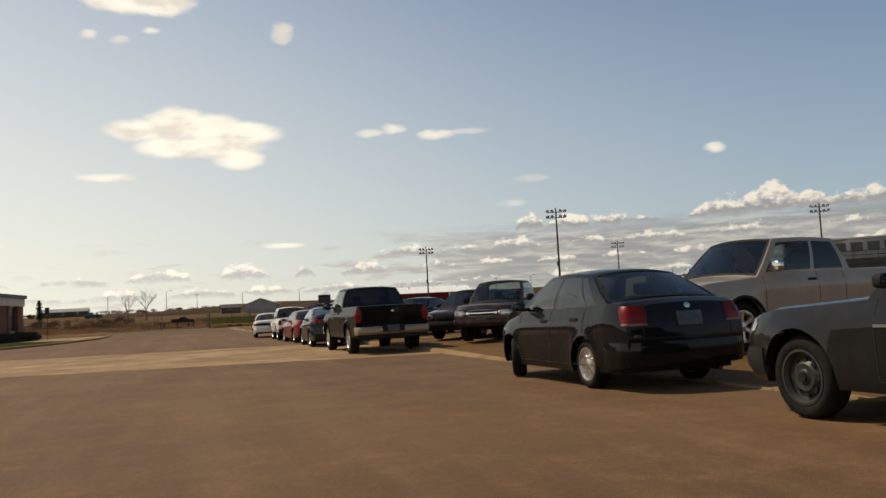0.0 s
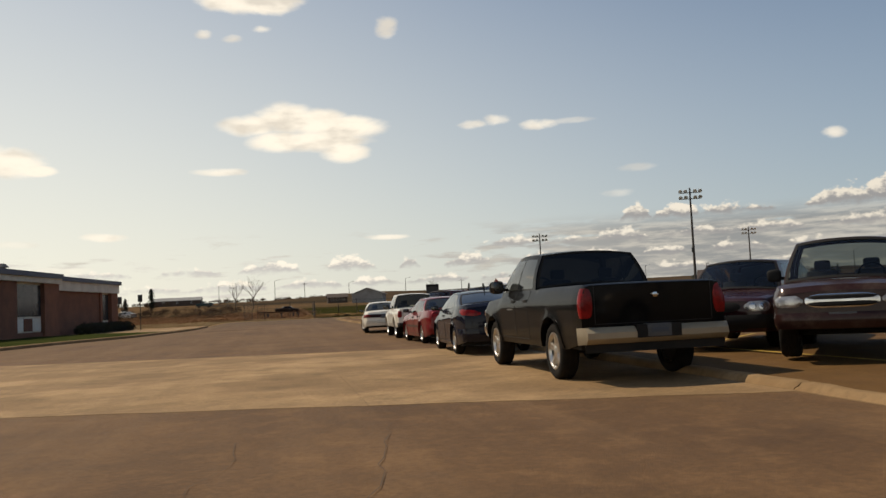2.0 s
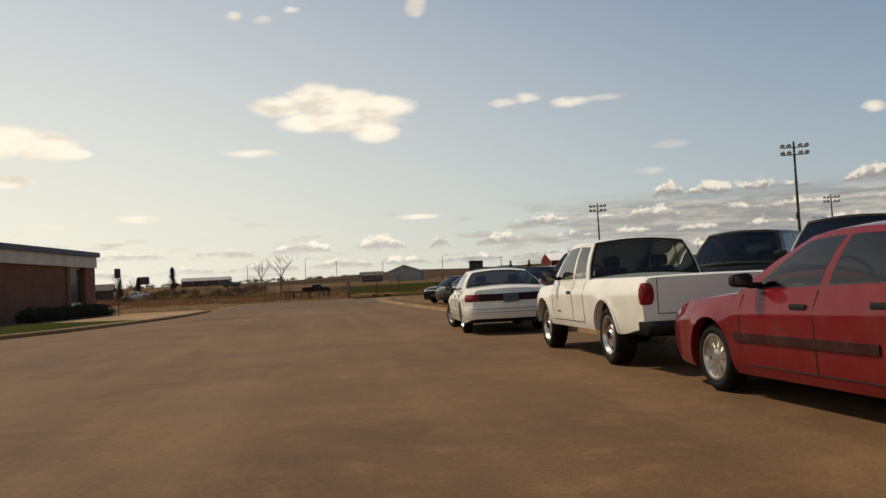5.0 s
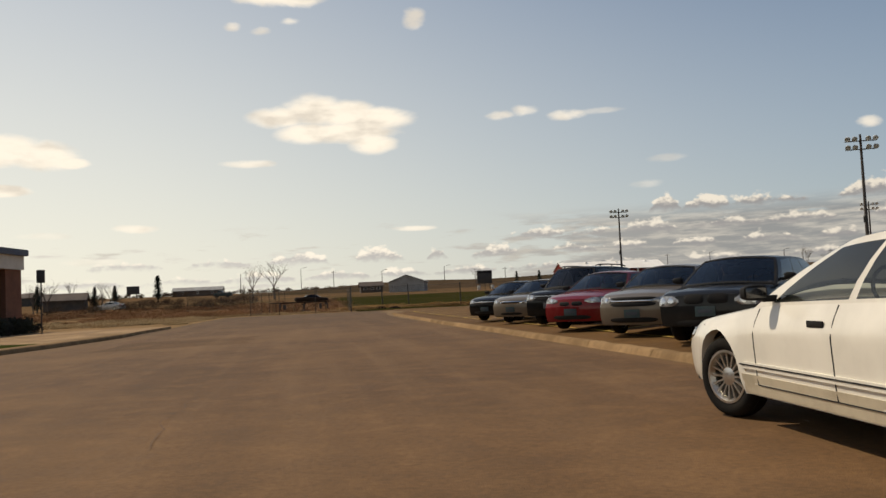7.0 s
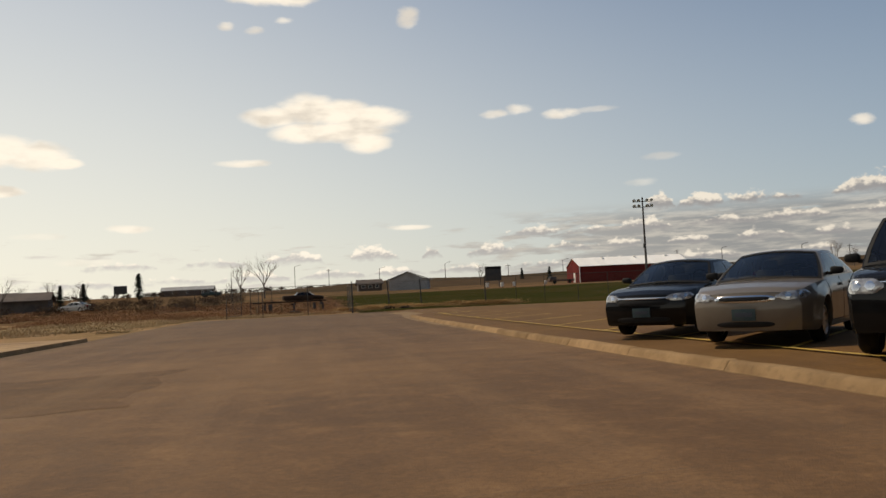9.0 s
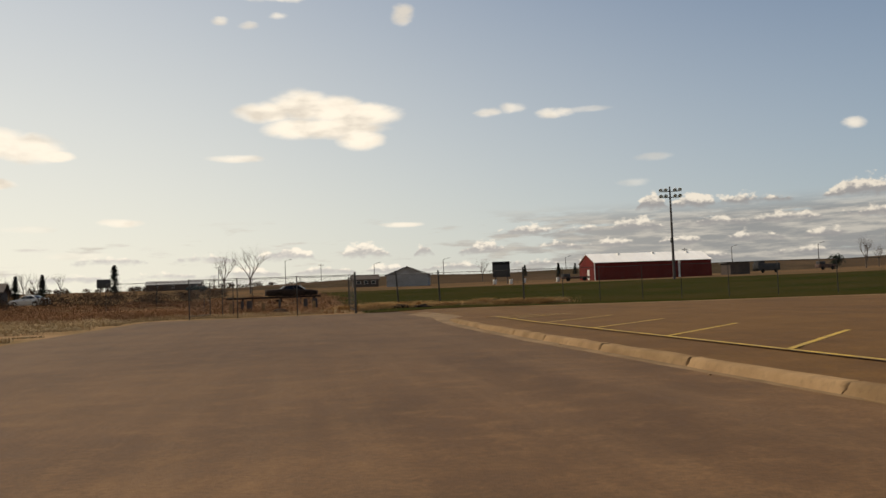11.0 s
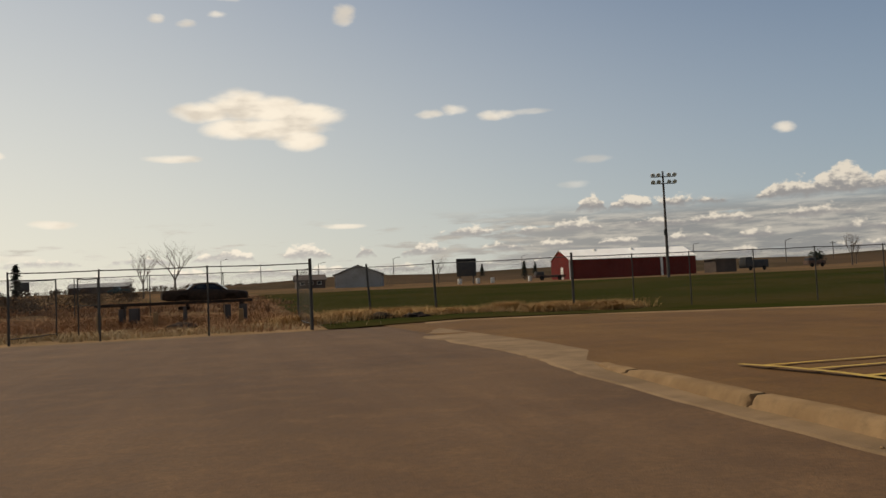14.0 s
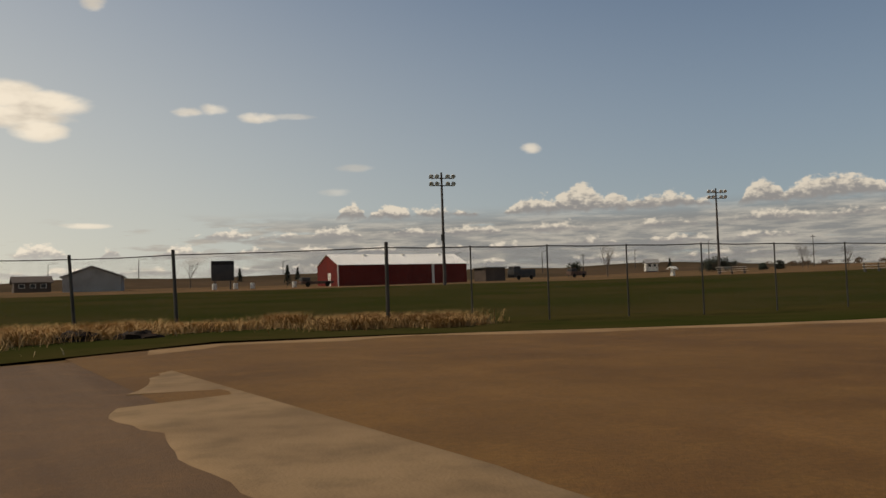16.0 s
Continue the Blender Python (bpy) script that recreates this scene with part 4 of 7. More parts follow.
def wheel_meshes(c):
    """Tyre, rim and brake drum of one wheel, its outer face towards +x."""
    r, w = c["tr"], c.get("tw", 0.21)
    rim_r = c.get("rim_r", r * 0.66)
    t = bmesh.new()
    lathe(t, [(rim_r, -w / 2 + 0.02), (rim_r + 0.03, -w / 2), (r - 0.045, -w / 2 - 0.004), (r - 0.012, -w / 2 + 0.02), (r, -w / 2 + 0.05),
              (r - 0.006, -0.03), (r - 0.006, -0.02), (r, -0.018), (r, 0.018), (r - 0.006, 0.02), (r - 0.006, 0.03), (r, w / 2 - 0.05),
              (r - 0.012, w / 2 - 0.02), (r - 0.045, w / 2 + 0.004), (rim_r + 0.03, w / 2), (rim_r, w / 2 - 0.02)], 32)
    tyre = mesh_of("tyre", t, RUBBER, 0.9)
    b = bmesh.new()
    o = w / 2 - 0.03
    lathe(b, [(rim_r + 0.004, -w / 2 + 0.02), (rim_r - 0.02, 0.0), (rim_r - 0.025, o - 0.02), (rim_r + 0.008, o + 0.025), (rim_r - 0.012, o + 0.026),
              (rim_r - 0.035, o - 0.015)], 32)
    kind = c.get("rim", "five")
    hub = 0.075
    spokes = {"five": 5, "six": 6, "seven": 7, "wire": 16, "steel": 0, "cover": 9}[kind]
    if kind in ("steel",):
        lathe(b, [(rim_r - 0.02, o - 0.03), (rim_r * 0.72, o - 0.045), (rim_r * 0.5, o - 0.0), (0.07, o - 0.005), (0.055, o + 0.012), (0.0, o + 0.014)], 32)
    else:
        lathe(b, [(hub + 0.01, o - 0.05), (hub, o + 0.0), (hub * 0.55, o + 0.012), (0.0, o + 0.014)], 20)
        wide = {"five": 0.062, "six": 0.052, "seven": 0.05, "wire": 0.014, "cover": 0.05}[kind]
        for k in range(spokes):
            a = 2 * math.pi * k / spokes
            q = Matrix.Rotation(a, 4, "X")
            rows = []
            for rr, ww, xo in ((hub * 0.8, wide * 0.8, 0.0), (rim_r * 0.6, wide * 0.75, 0.006), (rim_r - 0.018, wide * 1.05, 0.012)):
                rows.append([q @ Vector((o + xo - 0.035, -ww, rr)), q @ Vector((o + xo, -ww * 0.7, rr)), q @ Vector((o + xo, ww * 0.7, rr)),
                             q @ Vector((o + xo - 0.035, ww, rr))])
            add_grid(b, rows)
    rim = mesh_of("rim", b, STEELRIM if kind == "steel" and not c.get("bright") else ALLOY, 0.5)
    d = bmesh.new()
    lathe(d, [(0.0, -w / 2 + 0.03), (rim_r - 0.02, -w / 2 + 0.03), (rim_r - 0.02, 0.0), (rim_r * 0.6, 0.01), (0.0, 0.01)], 20)
    if kind == "steel":                          # dark discs drawn in for the shaded hand holes, and the hub's dark cap
        for k in range(8):
            a = 2 * math.pi * k / 8
            y, z = math.cos(a) * rim_r * 0.62, math.sin(a) * rim_r * 0.62
            add_tube(d, (o - 0.05, y, z), (o - 0.012, y, z), 0.030, 0.027, 10)
        add_tube(d, (o - 0.02, 0, 0), (o + 0.028, 0, 0), 0.052, 0.044, 14)
    return tyre, rim, mesh_of("wheel", d, TRIM)


def seat(x, y, z, w, back=0.62, lean=0.18):
    bm = box((x - w / 2, y - 0.25, z), (x + w / 2, y + 0.27, z + 0.16), 0.05)
    add_box(bm, (-w / 2, -0.06, 0.0), (w / 2, 0.07, back), 0.05, Matrix.Translation((x, y - 0.25, z + 0.1)) @ Matrix.Rotation(lean, 4, "X"))
    return bm


def plate_on(sh, end, z, mat, body, w=0.32, x=0.0, off=0.03):
    pl = part("licence_plate", patch(sh, end, x - w / 2, x + w / 2, z - 0.08, z + 0.08, off, 4, 2, edge=0.92), mat, body)
    part("plate_bar", patch(sh, end, x - w * 0.36, x + w * 0.36, z - 0.025, z + 0.03, off + 0.006, 4, 2, 0.0, edge=0.98), PLATE_BAR, pl)


def build_vehicle(name, label, category, c, color, m, group="parked vehicles"):
    sh = Shape(c)
    root = thing(name, label, category, group, "", m)
    L, W, tr = sh.L, sh.W, c["tr"]
    cab = c["cab"]
    body = part("body", shell(sh), color, root, angle=0.55)
    glass, rg = c.get("glass", AUTOGLASS), c.get("rear_glass", c.get("glass", AUTOGLASS))
    cabin(sh, body, glass, rg, c.get("roof_mat", color))
    # underbody, wheel wells and the cabin's tub
    for s0, s1 in ((0.25, sh.axles[0] - sh.R), (sh.axles[0] + sh.R, sh.axles[1] - sh.R), (sh.axles[1] + sh.R, L - 0.25)):
        part("floor_pan", box((-W / 2 + 0.10, L / 2 - s1, sh.sill + 0.01), (W / 2 - 0.10, L / 2 - s0, sh.sill + 0.16)), SEAM, body)
    for a in sh.axles:
        part("wheel_well", box((-W / 2 + 0.32, L / 2 - a - sh.R, sh.sill + 0.03), (W / 2 - 0.32, L / 2 - a + sh.R, c["tr"] + sh.R + 0.04)), SEAM, body)
        part("wheel_well", box((-W / 2 + 0.06, L / 2 - a - sh.R - 0.01, c["tr"] + sh.R - 0.005), (W / 2 - 0.06, L / 2 - a + sh.R + 0.01, c["tr"] + sh.R + 0.03)), SEAM, body)
        part("axle", tube((-W / 2 + 0.15, L / 2 - a, tr), (W / 2 - 0.15, L / 2 - a, tr), 0.05), SEAM, body)
    zt = sh.ztop((cab["a"] + cab["d"]) / 2)
    tub = bmesh.new()
    add_box(tub, (-W / 2 + 0.12, L / 2 - cab["d"] + 0.03, zt - 0.52), (W / 2 - 0.12, L / 2 - cab["a"] - 0.05, zt - 0.47))
    for side in (-1, 1):
        add_box(tub, (side * (W / 2 - 0.12), L / 2 - cab["d"] + 0.03, zt - 0.5), (side * (W / 2 - 0.17), L / 2 - cab["a"] - 0.05, zt - 0.03))
    add_box(tub, (-W / 2 + 0.16, L / 2 - cab["a"] - 0.5, zt - 0.3), (W / 2 - 0.16, L / 2 - cab["a"] - 0.02, zt - 0.0), 0.04)
    add_box(tub, (-W / 2 + 0.16, L / 2 - cab["d"] + 0.02, zt - 0.45), (W / 2 - 0.16, L / 2 - cab["d"] + (0.35 if not c.get("bed") else 0.06), zt - 0.10), 0.03)
    part("dashboard", tub, INTERIOR, body)
    ys = L / 2 - (cab["b"] + 0.55)
    for x in (-W * 0.2, W * 0.2):
        sb = seat(x, ys, zt - 0.48, 0.48, 0.54)
        add_box(sb, (x - 0.12, ys - 0.40, zt + 0.16), (x + 0.12, ys - 0.31, zt + 0.32), 0.04)
        part("front_seat", sb, INTERIOR, body)
    if cab["d"] - cab["b"] > 1.7:
        part("rear_seat", seat(0, L / 2 - min(cab["c"] + 0.1, cab["b"] + 1.6), zt - 0.48, W * 0.72, 0.46), INTERIOR, body)
    wh = bmesh.new()
    for k in range(16):
        a0, a1 = 2 * math.pi * k / 16, 2 * math.pi * (k + 1) / 16
        q = Matrix.Translation((-W * 0.2, ys + 0.42, zt + 0.06)) @ Matrix.Rotation(radians(65), 4, "X")
        add_tube(wh, q @ Vector((0.18 * math.cos(a0), 0.18 * math.sin(a0), 0)), q @ Vector((0.18 * math.cos(a1), 0.18 * math.sin(a1), 0)), 0.014, None, 6)
    part("steering_wheel", wh, TRIM, body)
    # wheels
    tyre, rim, drum = wheel_meshes(c)
    tw = c.get("tw", 0.21)
    for a in sh.axles:
        for side in (-1, 1):
            w = part("wheel", drum, None, root)
            steer = c.get("steer", 0.0) if a == sh.axles[0] else 0.0
            w.matrix_local = pose(side * (W / 2 - tw / 2 - 0.035), L / 2 - a, tr, 0, 0, (0 if side > 0 else 180) + steer)
            part("tyre", tyre, None, w)
            part("rim", rim, None, w)
    # doors: gaps, handles, mouldings, mirrors
    zs = sh.sill
    for side in (-1, 1):
        doors = c["doors"]
        for s in doors:
            ztp = sh.ztop(s) - 0.01
            low = max(zs + 0.09, sh.zlow(s) + 0.03)
            part("door_gap", side_strip(sh, side, [(s, low + (ztp - low) * k / 6) for k in range(7)]), SEAM, body)
        low = zs + 0.09
        part("door_gap", side_strip(sh, side, [(doors[0] + (doors[-1] - doors[0]) * k / 8, low) for k in range(9)]), SEAM, body)
        for s in c.get("handles", ()):
            z = sh.ztop(s) - c.get("handle_drop", 0.13)
            x = sh.x(s, z)
            hb = box((side * (x - 0.005) - 0.018, L / 2 - s - 0.10, z - 0.022), (side * (x - 0.005) + 0.022 * side + 0.012, L / 2 - s + 0.10, z + 0.022), 0.008)
            part("door_handle", hb, c.get("handle_mat", TRIM), body)
        if c.get("moulding"):
            z, mat_, w_ = c["moulding"]
            pts = []
            s = sh.axles[0] + sh.R + 0.06
            while s < sh.axles[1] - sh.R - 0.05:
                pts.append((s, z))
                s += 0.2
            part("side_moulding", side_strip(sh, side, pts, w_, 0.014), mat_, body)
        if c.get("rocker"):
            z, mat_, w_ = c["rocker"]
            s0, s1 = sh.axles[0] + sh.R + 0.03, sh.axles[1] - sh.R - 0.03
            part("rocker_panel", side_strip(sh, side, [(s0 + (s1 - s0) * k / 12, z) for k in range(13)], w_, 0.006), mat_, body)
            part("flank_line", side_strip(sh, side, [(s0 + (s1 - s0) * k / 12, z + w_ / 2 + 0.075) for k in range(13)], 0.010, 0.019), SEAM, body)
        # arch lips
        if c.get("lips"):
            for a in sh.axles:
                pts = [(a + (sh.R + 0.012) * math.sin(radians(d)), tr + (sh.R + 0.012) * math.cos(radians(d))) for d in range(-84, 85, 14)]
                part("wheel_arch_lip", side_strip(sh, side, pts, 0.04, 0.014), c["lips"], body)
        s = cab["a"] + 0.32
        z = sh.ztop(s) + 0.10
        x = sh.x(s, sh.ztop(s))
        ms = c.get("mirror", (0.19, 0.125, 0.10))
        mb = bmesh.new()
        bmesh.ops.create_uvsphere(mb, u_segments=16, v_segments=10, radius=1.0)
        for v in mb.verts:                        # a rounded shell, flat where the glass sits, tapering outwards
            q = Vector([math.copysign(abs(k) ** 0.55, k) for k in v.co])
            w = 1 - 0.16 * (q.x * side + 1) / 2
            v.co = Vector((side * (x + 0.05 + ms[0] / 2) + q.x * ms[0] / 2, L / 2 - s + (max(q.y, -0.55) * ms[2] * 0.62), z + q.z * w * ms[1] / 2))
        add_box(mb, (side * (x - 0.04), L / 2 - s - 0.03, z - 0.07), (side * (x + 0.08), L / 2 - s + 0.03, z - 0.02), 0.01)
        mir = part("wing_mirror", mb, c.get("mirror_mat", TRIM), body)
        part("mirror_glass", box((side * (x + 0.065), L / 2 - s - ms[2] * 0.34 - 0.005, z - ms[1] / 2 + 0.025), (side * (x + 0.03 + ms[0]), L / 2 - s - ms[2] * 0.34 + 0.002, z + ms[1] / 2 - 0.025), 0.002), MIRROR, mir)
    xf, xr = sh.x(0, 0.6), sh.x(L, 0.7)
    # front lamps, grille, bumper
    f = c["front"]
    for side in (-1, 1):
        p0, p1, z0, z1 = f["lamp"]
        lens = part("headlight", patch(sh, "front", side * p0, side * p1, z0, z1, 0.014, 12, 4, slope=f.get("slope", 0.0), taper=f.get("taper", 0.0), round_=0.45), LAMPGLASS, body)
        wide = p1 - p0
        for k in f.get("bowls", (0.30, 0.62)):
            q = p0 + wide * k
            zm = (z0 + z1) / 2 + f.get("slope", 0.0) * k
            hb = (z1 - z0) * 0.33
            part("lamp_bowl", patch(sh, "front", side * (q - min(hb, wide * 0.14)), side * (q + min(hb, wide * 0.14)), zm - hb, zm + hb, 0.018, 6, 6, edge=0.8, round_=0.7), CHROME, lens)
        if f.get("amber"):
            p0, p1, z0, z1 = f["amber"]
            part("indicator", patch(sh, "front", side * p0, side * p1, z0, z1, 0.016, 5, 2), AMBER, body)
        if f.get("fog"):
            p0, p1, z0, z1 = f["fog"]
            part("fog_light", patch(sh, "front", side * p0, side * p1, z0, z1, 0.012, 5, 2), TRIM, body)
    for p0, p1, z0, z1, mat_, off in f["grille"]:
        part("grille", patch(sh, "front", p0, p1, z0, z1, off, 12, 4, round_=0.3), mat_, body)
    if f.get("bumper"):
        z0, z1, mat_, wrap = f["bumper"]
        part("front_bumper", patch(sh, "front", -xf - wrap, xf + wrap, z0, z1, 0.045, 24, 3), mat_, body, angle=0.8)
    if f.get("plate"):
        plate_on(sh, "front", *f["plate"], body)
    r = c["rear"]
    for side in (-1, 1):
        for p0, p1, z0, z1, mat_ in r["lamps"]:
            part("tail_light", patch(sh, "rear", side * p0, side * p1, z0, z1, 0.014, 12, 4, slope=r.get("slope", 0.0), taper=r.get("taper", 0.0), round_=r.get("round", 0.3)), mat_, body)
    for p0, p1, z0, z1, mat_, off in r.get("trim", ()):
        part("rear_trim", patch(sh, "rear", p0, p1, z0, z1, off, 10, 2, edge=0.95), mat_, body)
    if r.get("bumper"):
        z0, z1, mat_, wrap = r["bumper"]
        part("rear_bumper", patch(sh, "rear", -xr - wrap, xr + wrap, z0, z1, r.get("proud", 0.045), 24, 3), mat_, body, angle=0.8)
    if r.get("plate"):
        plate_on(sh, "rear", *r["plate"], body, off=r.get("plate_off", 0.03))
    zg = r.get("gap")
    if zg:          # outline of boot lid or tailgate
        w, z0, z1 = zg
        for p in (-w, w):
            part("lid_gap", patch(sh, "rear", p - 0.005, p + 0.005, z0, z1, 0.003, 1, 4, 0.01), SEAM, body)
        part("lid_gap", patch(sh, "rear", -w, w, z0 - 0.005, z0 + 0.005, 0.003, 12, 1, 0.01), SEAM, body)
    part("exhaust_pipe", tube((W * 0.26, -L / 2 + 0.02, sh.sill + 0.02), (W * 0.26, -L / 2 + 0.35, sh.sill + 0.03), 0.03), STEELRIM, body)
    if c.get("rack"):
        for side in (-1, 1):
            rb = bmesh.new()
            prev = None
            for k in range(9):
                u = 0.06 + 0.88 * k / 8
                s, x, z = cabin_point(sh, u, 1.0)
                q = Vector((side * (x - 0.06), L / 2 - s, z + 0.045 + 0.035 * min(1, 6 * u, 6 * (1 - u))))
                if prev is not None:
                    add_tube(rb, prev, q, 0.018, None, 8)
                prev = q
                if k in (1, 4, 7):
                    add_tube(rb, q, q + Vector((0, 0, -0.1)), 0.018, None, 8)
            part("roof_rail", rb, c["rack"], body)
    if c.get("aerial"):
        s, x, z = c["aerial"]
        part("aerial", tube((x, L / 2 - s, z - 0.03), (x, L / 2 - s - 0.04, z + 0.12), 0.02, 0.006), TRIM, body)
    if c.get("badge"):
        x, z = c["badge"]
        part("badge", patch(sh, "rear", x - 0.045, x + 0.045, z - 0.03, z + 0.03, 0.016, 8, 4, edge=0.8, round_=0.6), CHROME, body)
    if c.get("lettering"):          # plain bars where small chrome lettering sits
        for s, z, w in c["lettering"]:
            for side in (-1, 1):
                part("lettering_bar", side_strip(sh, side, [(s, z), (s + w / 2, z), (s + w, z)], 0.022, 0.006), GREYLETTER, body)
    return root


# ---- paints ----
BLACK = paint("black_paint", (0.005, 0.005, 0.005), 0.5, 0.0, 0.02, 0.60)
TRUCKBLACK = paint("black_truck_paint", (0.003, 0.003, 0.003), 0.5, 0.0, 0.01, 0.36)
NAVY = paint("dark_navy_paint", (0.005, 0.006, 0.014), 0.5, 0.0, 0.01, 0.75)
REDP = paint("red_paint", (0.175, 0.010, 0.013), 0.35, 0.1, 0.14)
MAROON = paint("maroon_paint", (0.034, 0.009, 0.011), 0.35, 0.1, 0.15)
BROWNP = paint("brown_maroon_paint", (0.030, 0.012, 0.010), 0.4, 0.0, 0.22, 0.6)
WHITEP = paint("white_paint_car", (0.80, 0.755, 0.655), 0.35, 0.0, 0.08)
TANP = paint("pewter_paint", (0.36, 0.30, 0.235), 0.35, 0.2, 0.25)
PEWTER = paint("dark_pewter_paint", (0.173, 0.143, 0.108), 0.35, 0.25, 0.25)
CHARCOAL = paint("charcoal_paint", (0.014, 0.014, 0.014), 0.45, 0.1, 0.06, 0.60)
SILVERP = paint("silver_paint", (0.50, 0.48, 0.44), 0.35, 0.25, 0.2)
BLUEGREY = paint("blue_grey_paint", (0.06, 0.075, 0.095), 0.28, 0.4, 0.2)
DEEPRED = surface("deep_red_lens", (0.20, 0.008, 0.008), 0.35, second=(0.10, 0.006, 0.006), big=4.0, coat=0.25, spec=0.10)
DULLRED = surface("dull_red_lens", (0.030, 0.010, 0.011), 0.4, second=(0.022, 0.008, 0.008), big=4.0, spec=0.1)
REVERSE = surface("clear_lamp_lens", (0.22, 0.09, 0.08), 0.3, second=(0.14, 0.06, 0.05), big=6.0, coat=0.3)
# darker copy of the plate: the shade at the cars' ends is in its colour
PLATE_SHADED = surface("shaded_licence_plate", (0.075, 0.08, 0.085), 0.5, second=(0.055, 0.06, 0.065), big=6.0)
CREAM = paint("dusty_lower_white", (0.62, 0.54, 0.40), 0.5, 0.0, 0.5)
BEIGE = paint("beige_bumper", (0.36, 0.30, 0.21), 0.5, 0.1, 0.35, 0.2)


# ---- kinds of vehicle ----
def sedan(L, W, wb, fo, H, tr=0.31, hood=0.86, belt=0.94, deck=0.98, nose=0.66, a=1.25, b=2.05, c=3.25, d=3.95, **kw):
    c_ = dict(L=L, W=W, wb=wb, fo=fo, tr=tr, sill=0.20, tw=0.20,
              top=((0, nose), (0.12, nose + 0.07), (0.45, nose + 0.13), (a - 0.05, hood), (a + 0.3, belt - 0.02), (d - 0.3, belt + 0.03), (d, deck), (L - 0.12, deck - 0.015), (L, deck - 0.07)),
              cab=dict(a=a, b=b, c=c, d=d, zb=H - 0.03, zc=H - 0.04, arch=0.04, tumble=0.70, win=((0.09, 0.43), (0.47, 0.80), (0.82, 0.91))),
              doors=(a + 0.12, a + (d - a) * 0.43, a + (d - a) * 0.80), handles=(a + (d - a) * 0.36, a + (d - a) * 0.70),
              front=dict(lamp=(W * 0.24, W * 0.47 + 0.12, nose - 0.08, nose + 0.045), slope=0.03,
                         grille=((-W * 0.2, W * 0.2, nose - 0.07, nose + 0.02, TRIM, 0.012), (-W * 0.3, W * 0.3, 0.27, 0.36, TRIM, 0.010)), plate=(0.46, PLATE_BLUE)),
              rear=dict(lamps=((W * 0.27, W * 0.44 + 0.14, deck - 0.24, deck - 0.07, TAILRED),), plate=(deck - 0.2, PLATE), gap=(W * 0.34, 0.62, deck - 0.03),
                        bumper=(0.30, 0.58, None, 0.45), proud=0.03))
    c_.update(kw)
    return c_


def pickup(L, W, wb, fo, H, tr, hood, belt, nose, a, b, c, d, bed0, win, **kw):
    c_ = dict(L=L, W=W, wb=wb, fo=fo, tr=tr, sill=tr + 0.04, tw=0.25, gap=0.09, rf=0.5, ef=0.10, er=0.03, rr=0.3, bf=0.08, br=0.015, nl=0.03, tl=0.0,
              top=((0, nose), (0.06, nose + 0.08), (0.3, nose + 0.13), (a - 0.05, hood), (a + 0.25, belt - 0.01), (d, belt), (bed0, belt), (L - 0.06, belt), (L, belt - 0.02)),
              cab=dict(a=a, b=b, c=c, d=d, zb=H - 0.02, zc=H - 0.03, arch=0.025, tumble=0.76, win=win, bw=0.10, brw=0.03), bed=(bed0, L - 0.09), bedfloor=belt - 0.5,
              crown=0.04, mirror=(0.21, 0.21, 0.10))
    c_.update(kw)
    return c_


def suv(L, W, wb, fo, H, tr=0.36, hood=1.0, belt=1.08, nose=0.82, a=1.1, b=1.75, c=0.0, d=0.0, **kw):
    c, d = c or L - 0.55, d or L - 0.10
    c_ = dict(L=L, W=W, wb=wb, fo=fo, tr=tr, sill=0.27, tw=0.23, rf=0.6, ef=0.12, er=0.06, rr=0.4, gap=0.07, bf=0.12, br=0.06, nl=0.05, tl=0.02,
              top=((0, nose), (0.08, nose + 0.06), (0.4, nose + 0.11), (a - 0.05, hood), (a + 0.3, belt - 0.02), (d - 0.05, belt + 0.04), (L - 0.04, belt + 0.02), (L, belt - 0.04)),
              cab=dict(a=a, b=b, c=c, d=d, zb=H - 0.04, zc=H - 0.05, arch=0.03, tumble=0.74, win=((0.08, 0.33), (0.36, 0.60), (0.63, 0.91)), bw=0.12, brw=0.05),
              doors=(a + 0.1, a + (d - a) * 0.345, a + (d - a) * 0.61), handles=(a + (d - a) * 0.29, a + (d - a) * 0.55), rear_glass=PRIVACY,
              front=dict(lamp=(W * 0.25, W * 0.46 + 0.08, nose - 0.13, nose + 0.04),
                         grille=((-W * 0.22, W * 0.22, nose - 0.13, nose + 0.03, TRIM, 0.014), (-W * 0.3, W * 0.3, 0.32, 0.46, TRIM, 0.010)), bumper=(0.36, 0.58, TRIM, 0.3), plate=(0.50, PLATE_SHADED)),
              rear=dict(lamps=((W * 0.34, W * 0.45 + 0.06, belt - 0.35, belt, TAILRED),), bumper=(0.38, 0.6, TRIM, 0.3), plate=(0.85, PLATE)))
    c_.update(kw)
    return c_


def parallel(c, x_left, y_rear, turn=0.0):
    """A vehicle parked along the kerb, from its left rear wheel's outer foot."""
    lx, ly = -(c["W"] / 2 - 0.035), c["L"] / 2 - c["fo"] - c["wb"]
    q = Matrix.Rotation(radians(turn), 4, "Z")
    p = Vector((x_left, y_rear, road_z(y_rear))) - q @ Vector((lx, ly, 0))
    return Matrix.Translation(p) @ q


def stalled(c, x, y, turn=135.0):
    """A vehicle nosed into a stall, from its right front wheel's outer foot."""
    q = Matrix.Rotation(radians(turn), 4, "Z")
    p = Vector((x, y, lot_z(y))) - q @ Vector((c["W"] / 2 - 0.035, c["L"] / 2 - c["fo"], 0))
    return Matrix.Translation(p) @ q


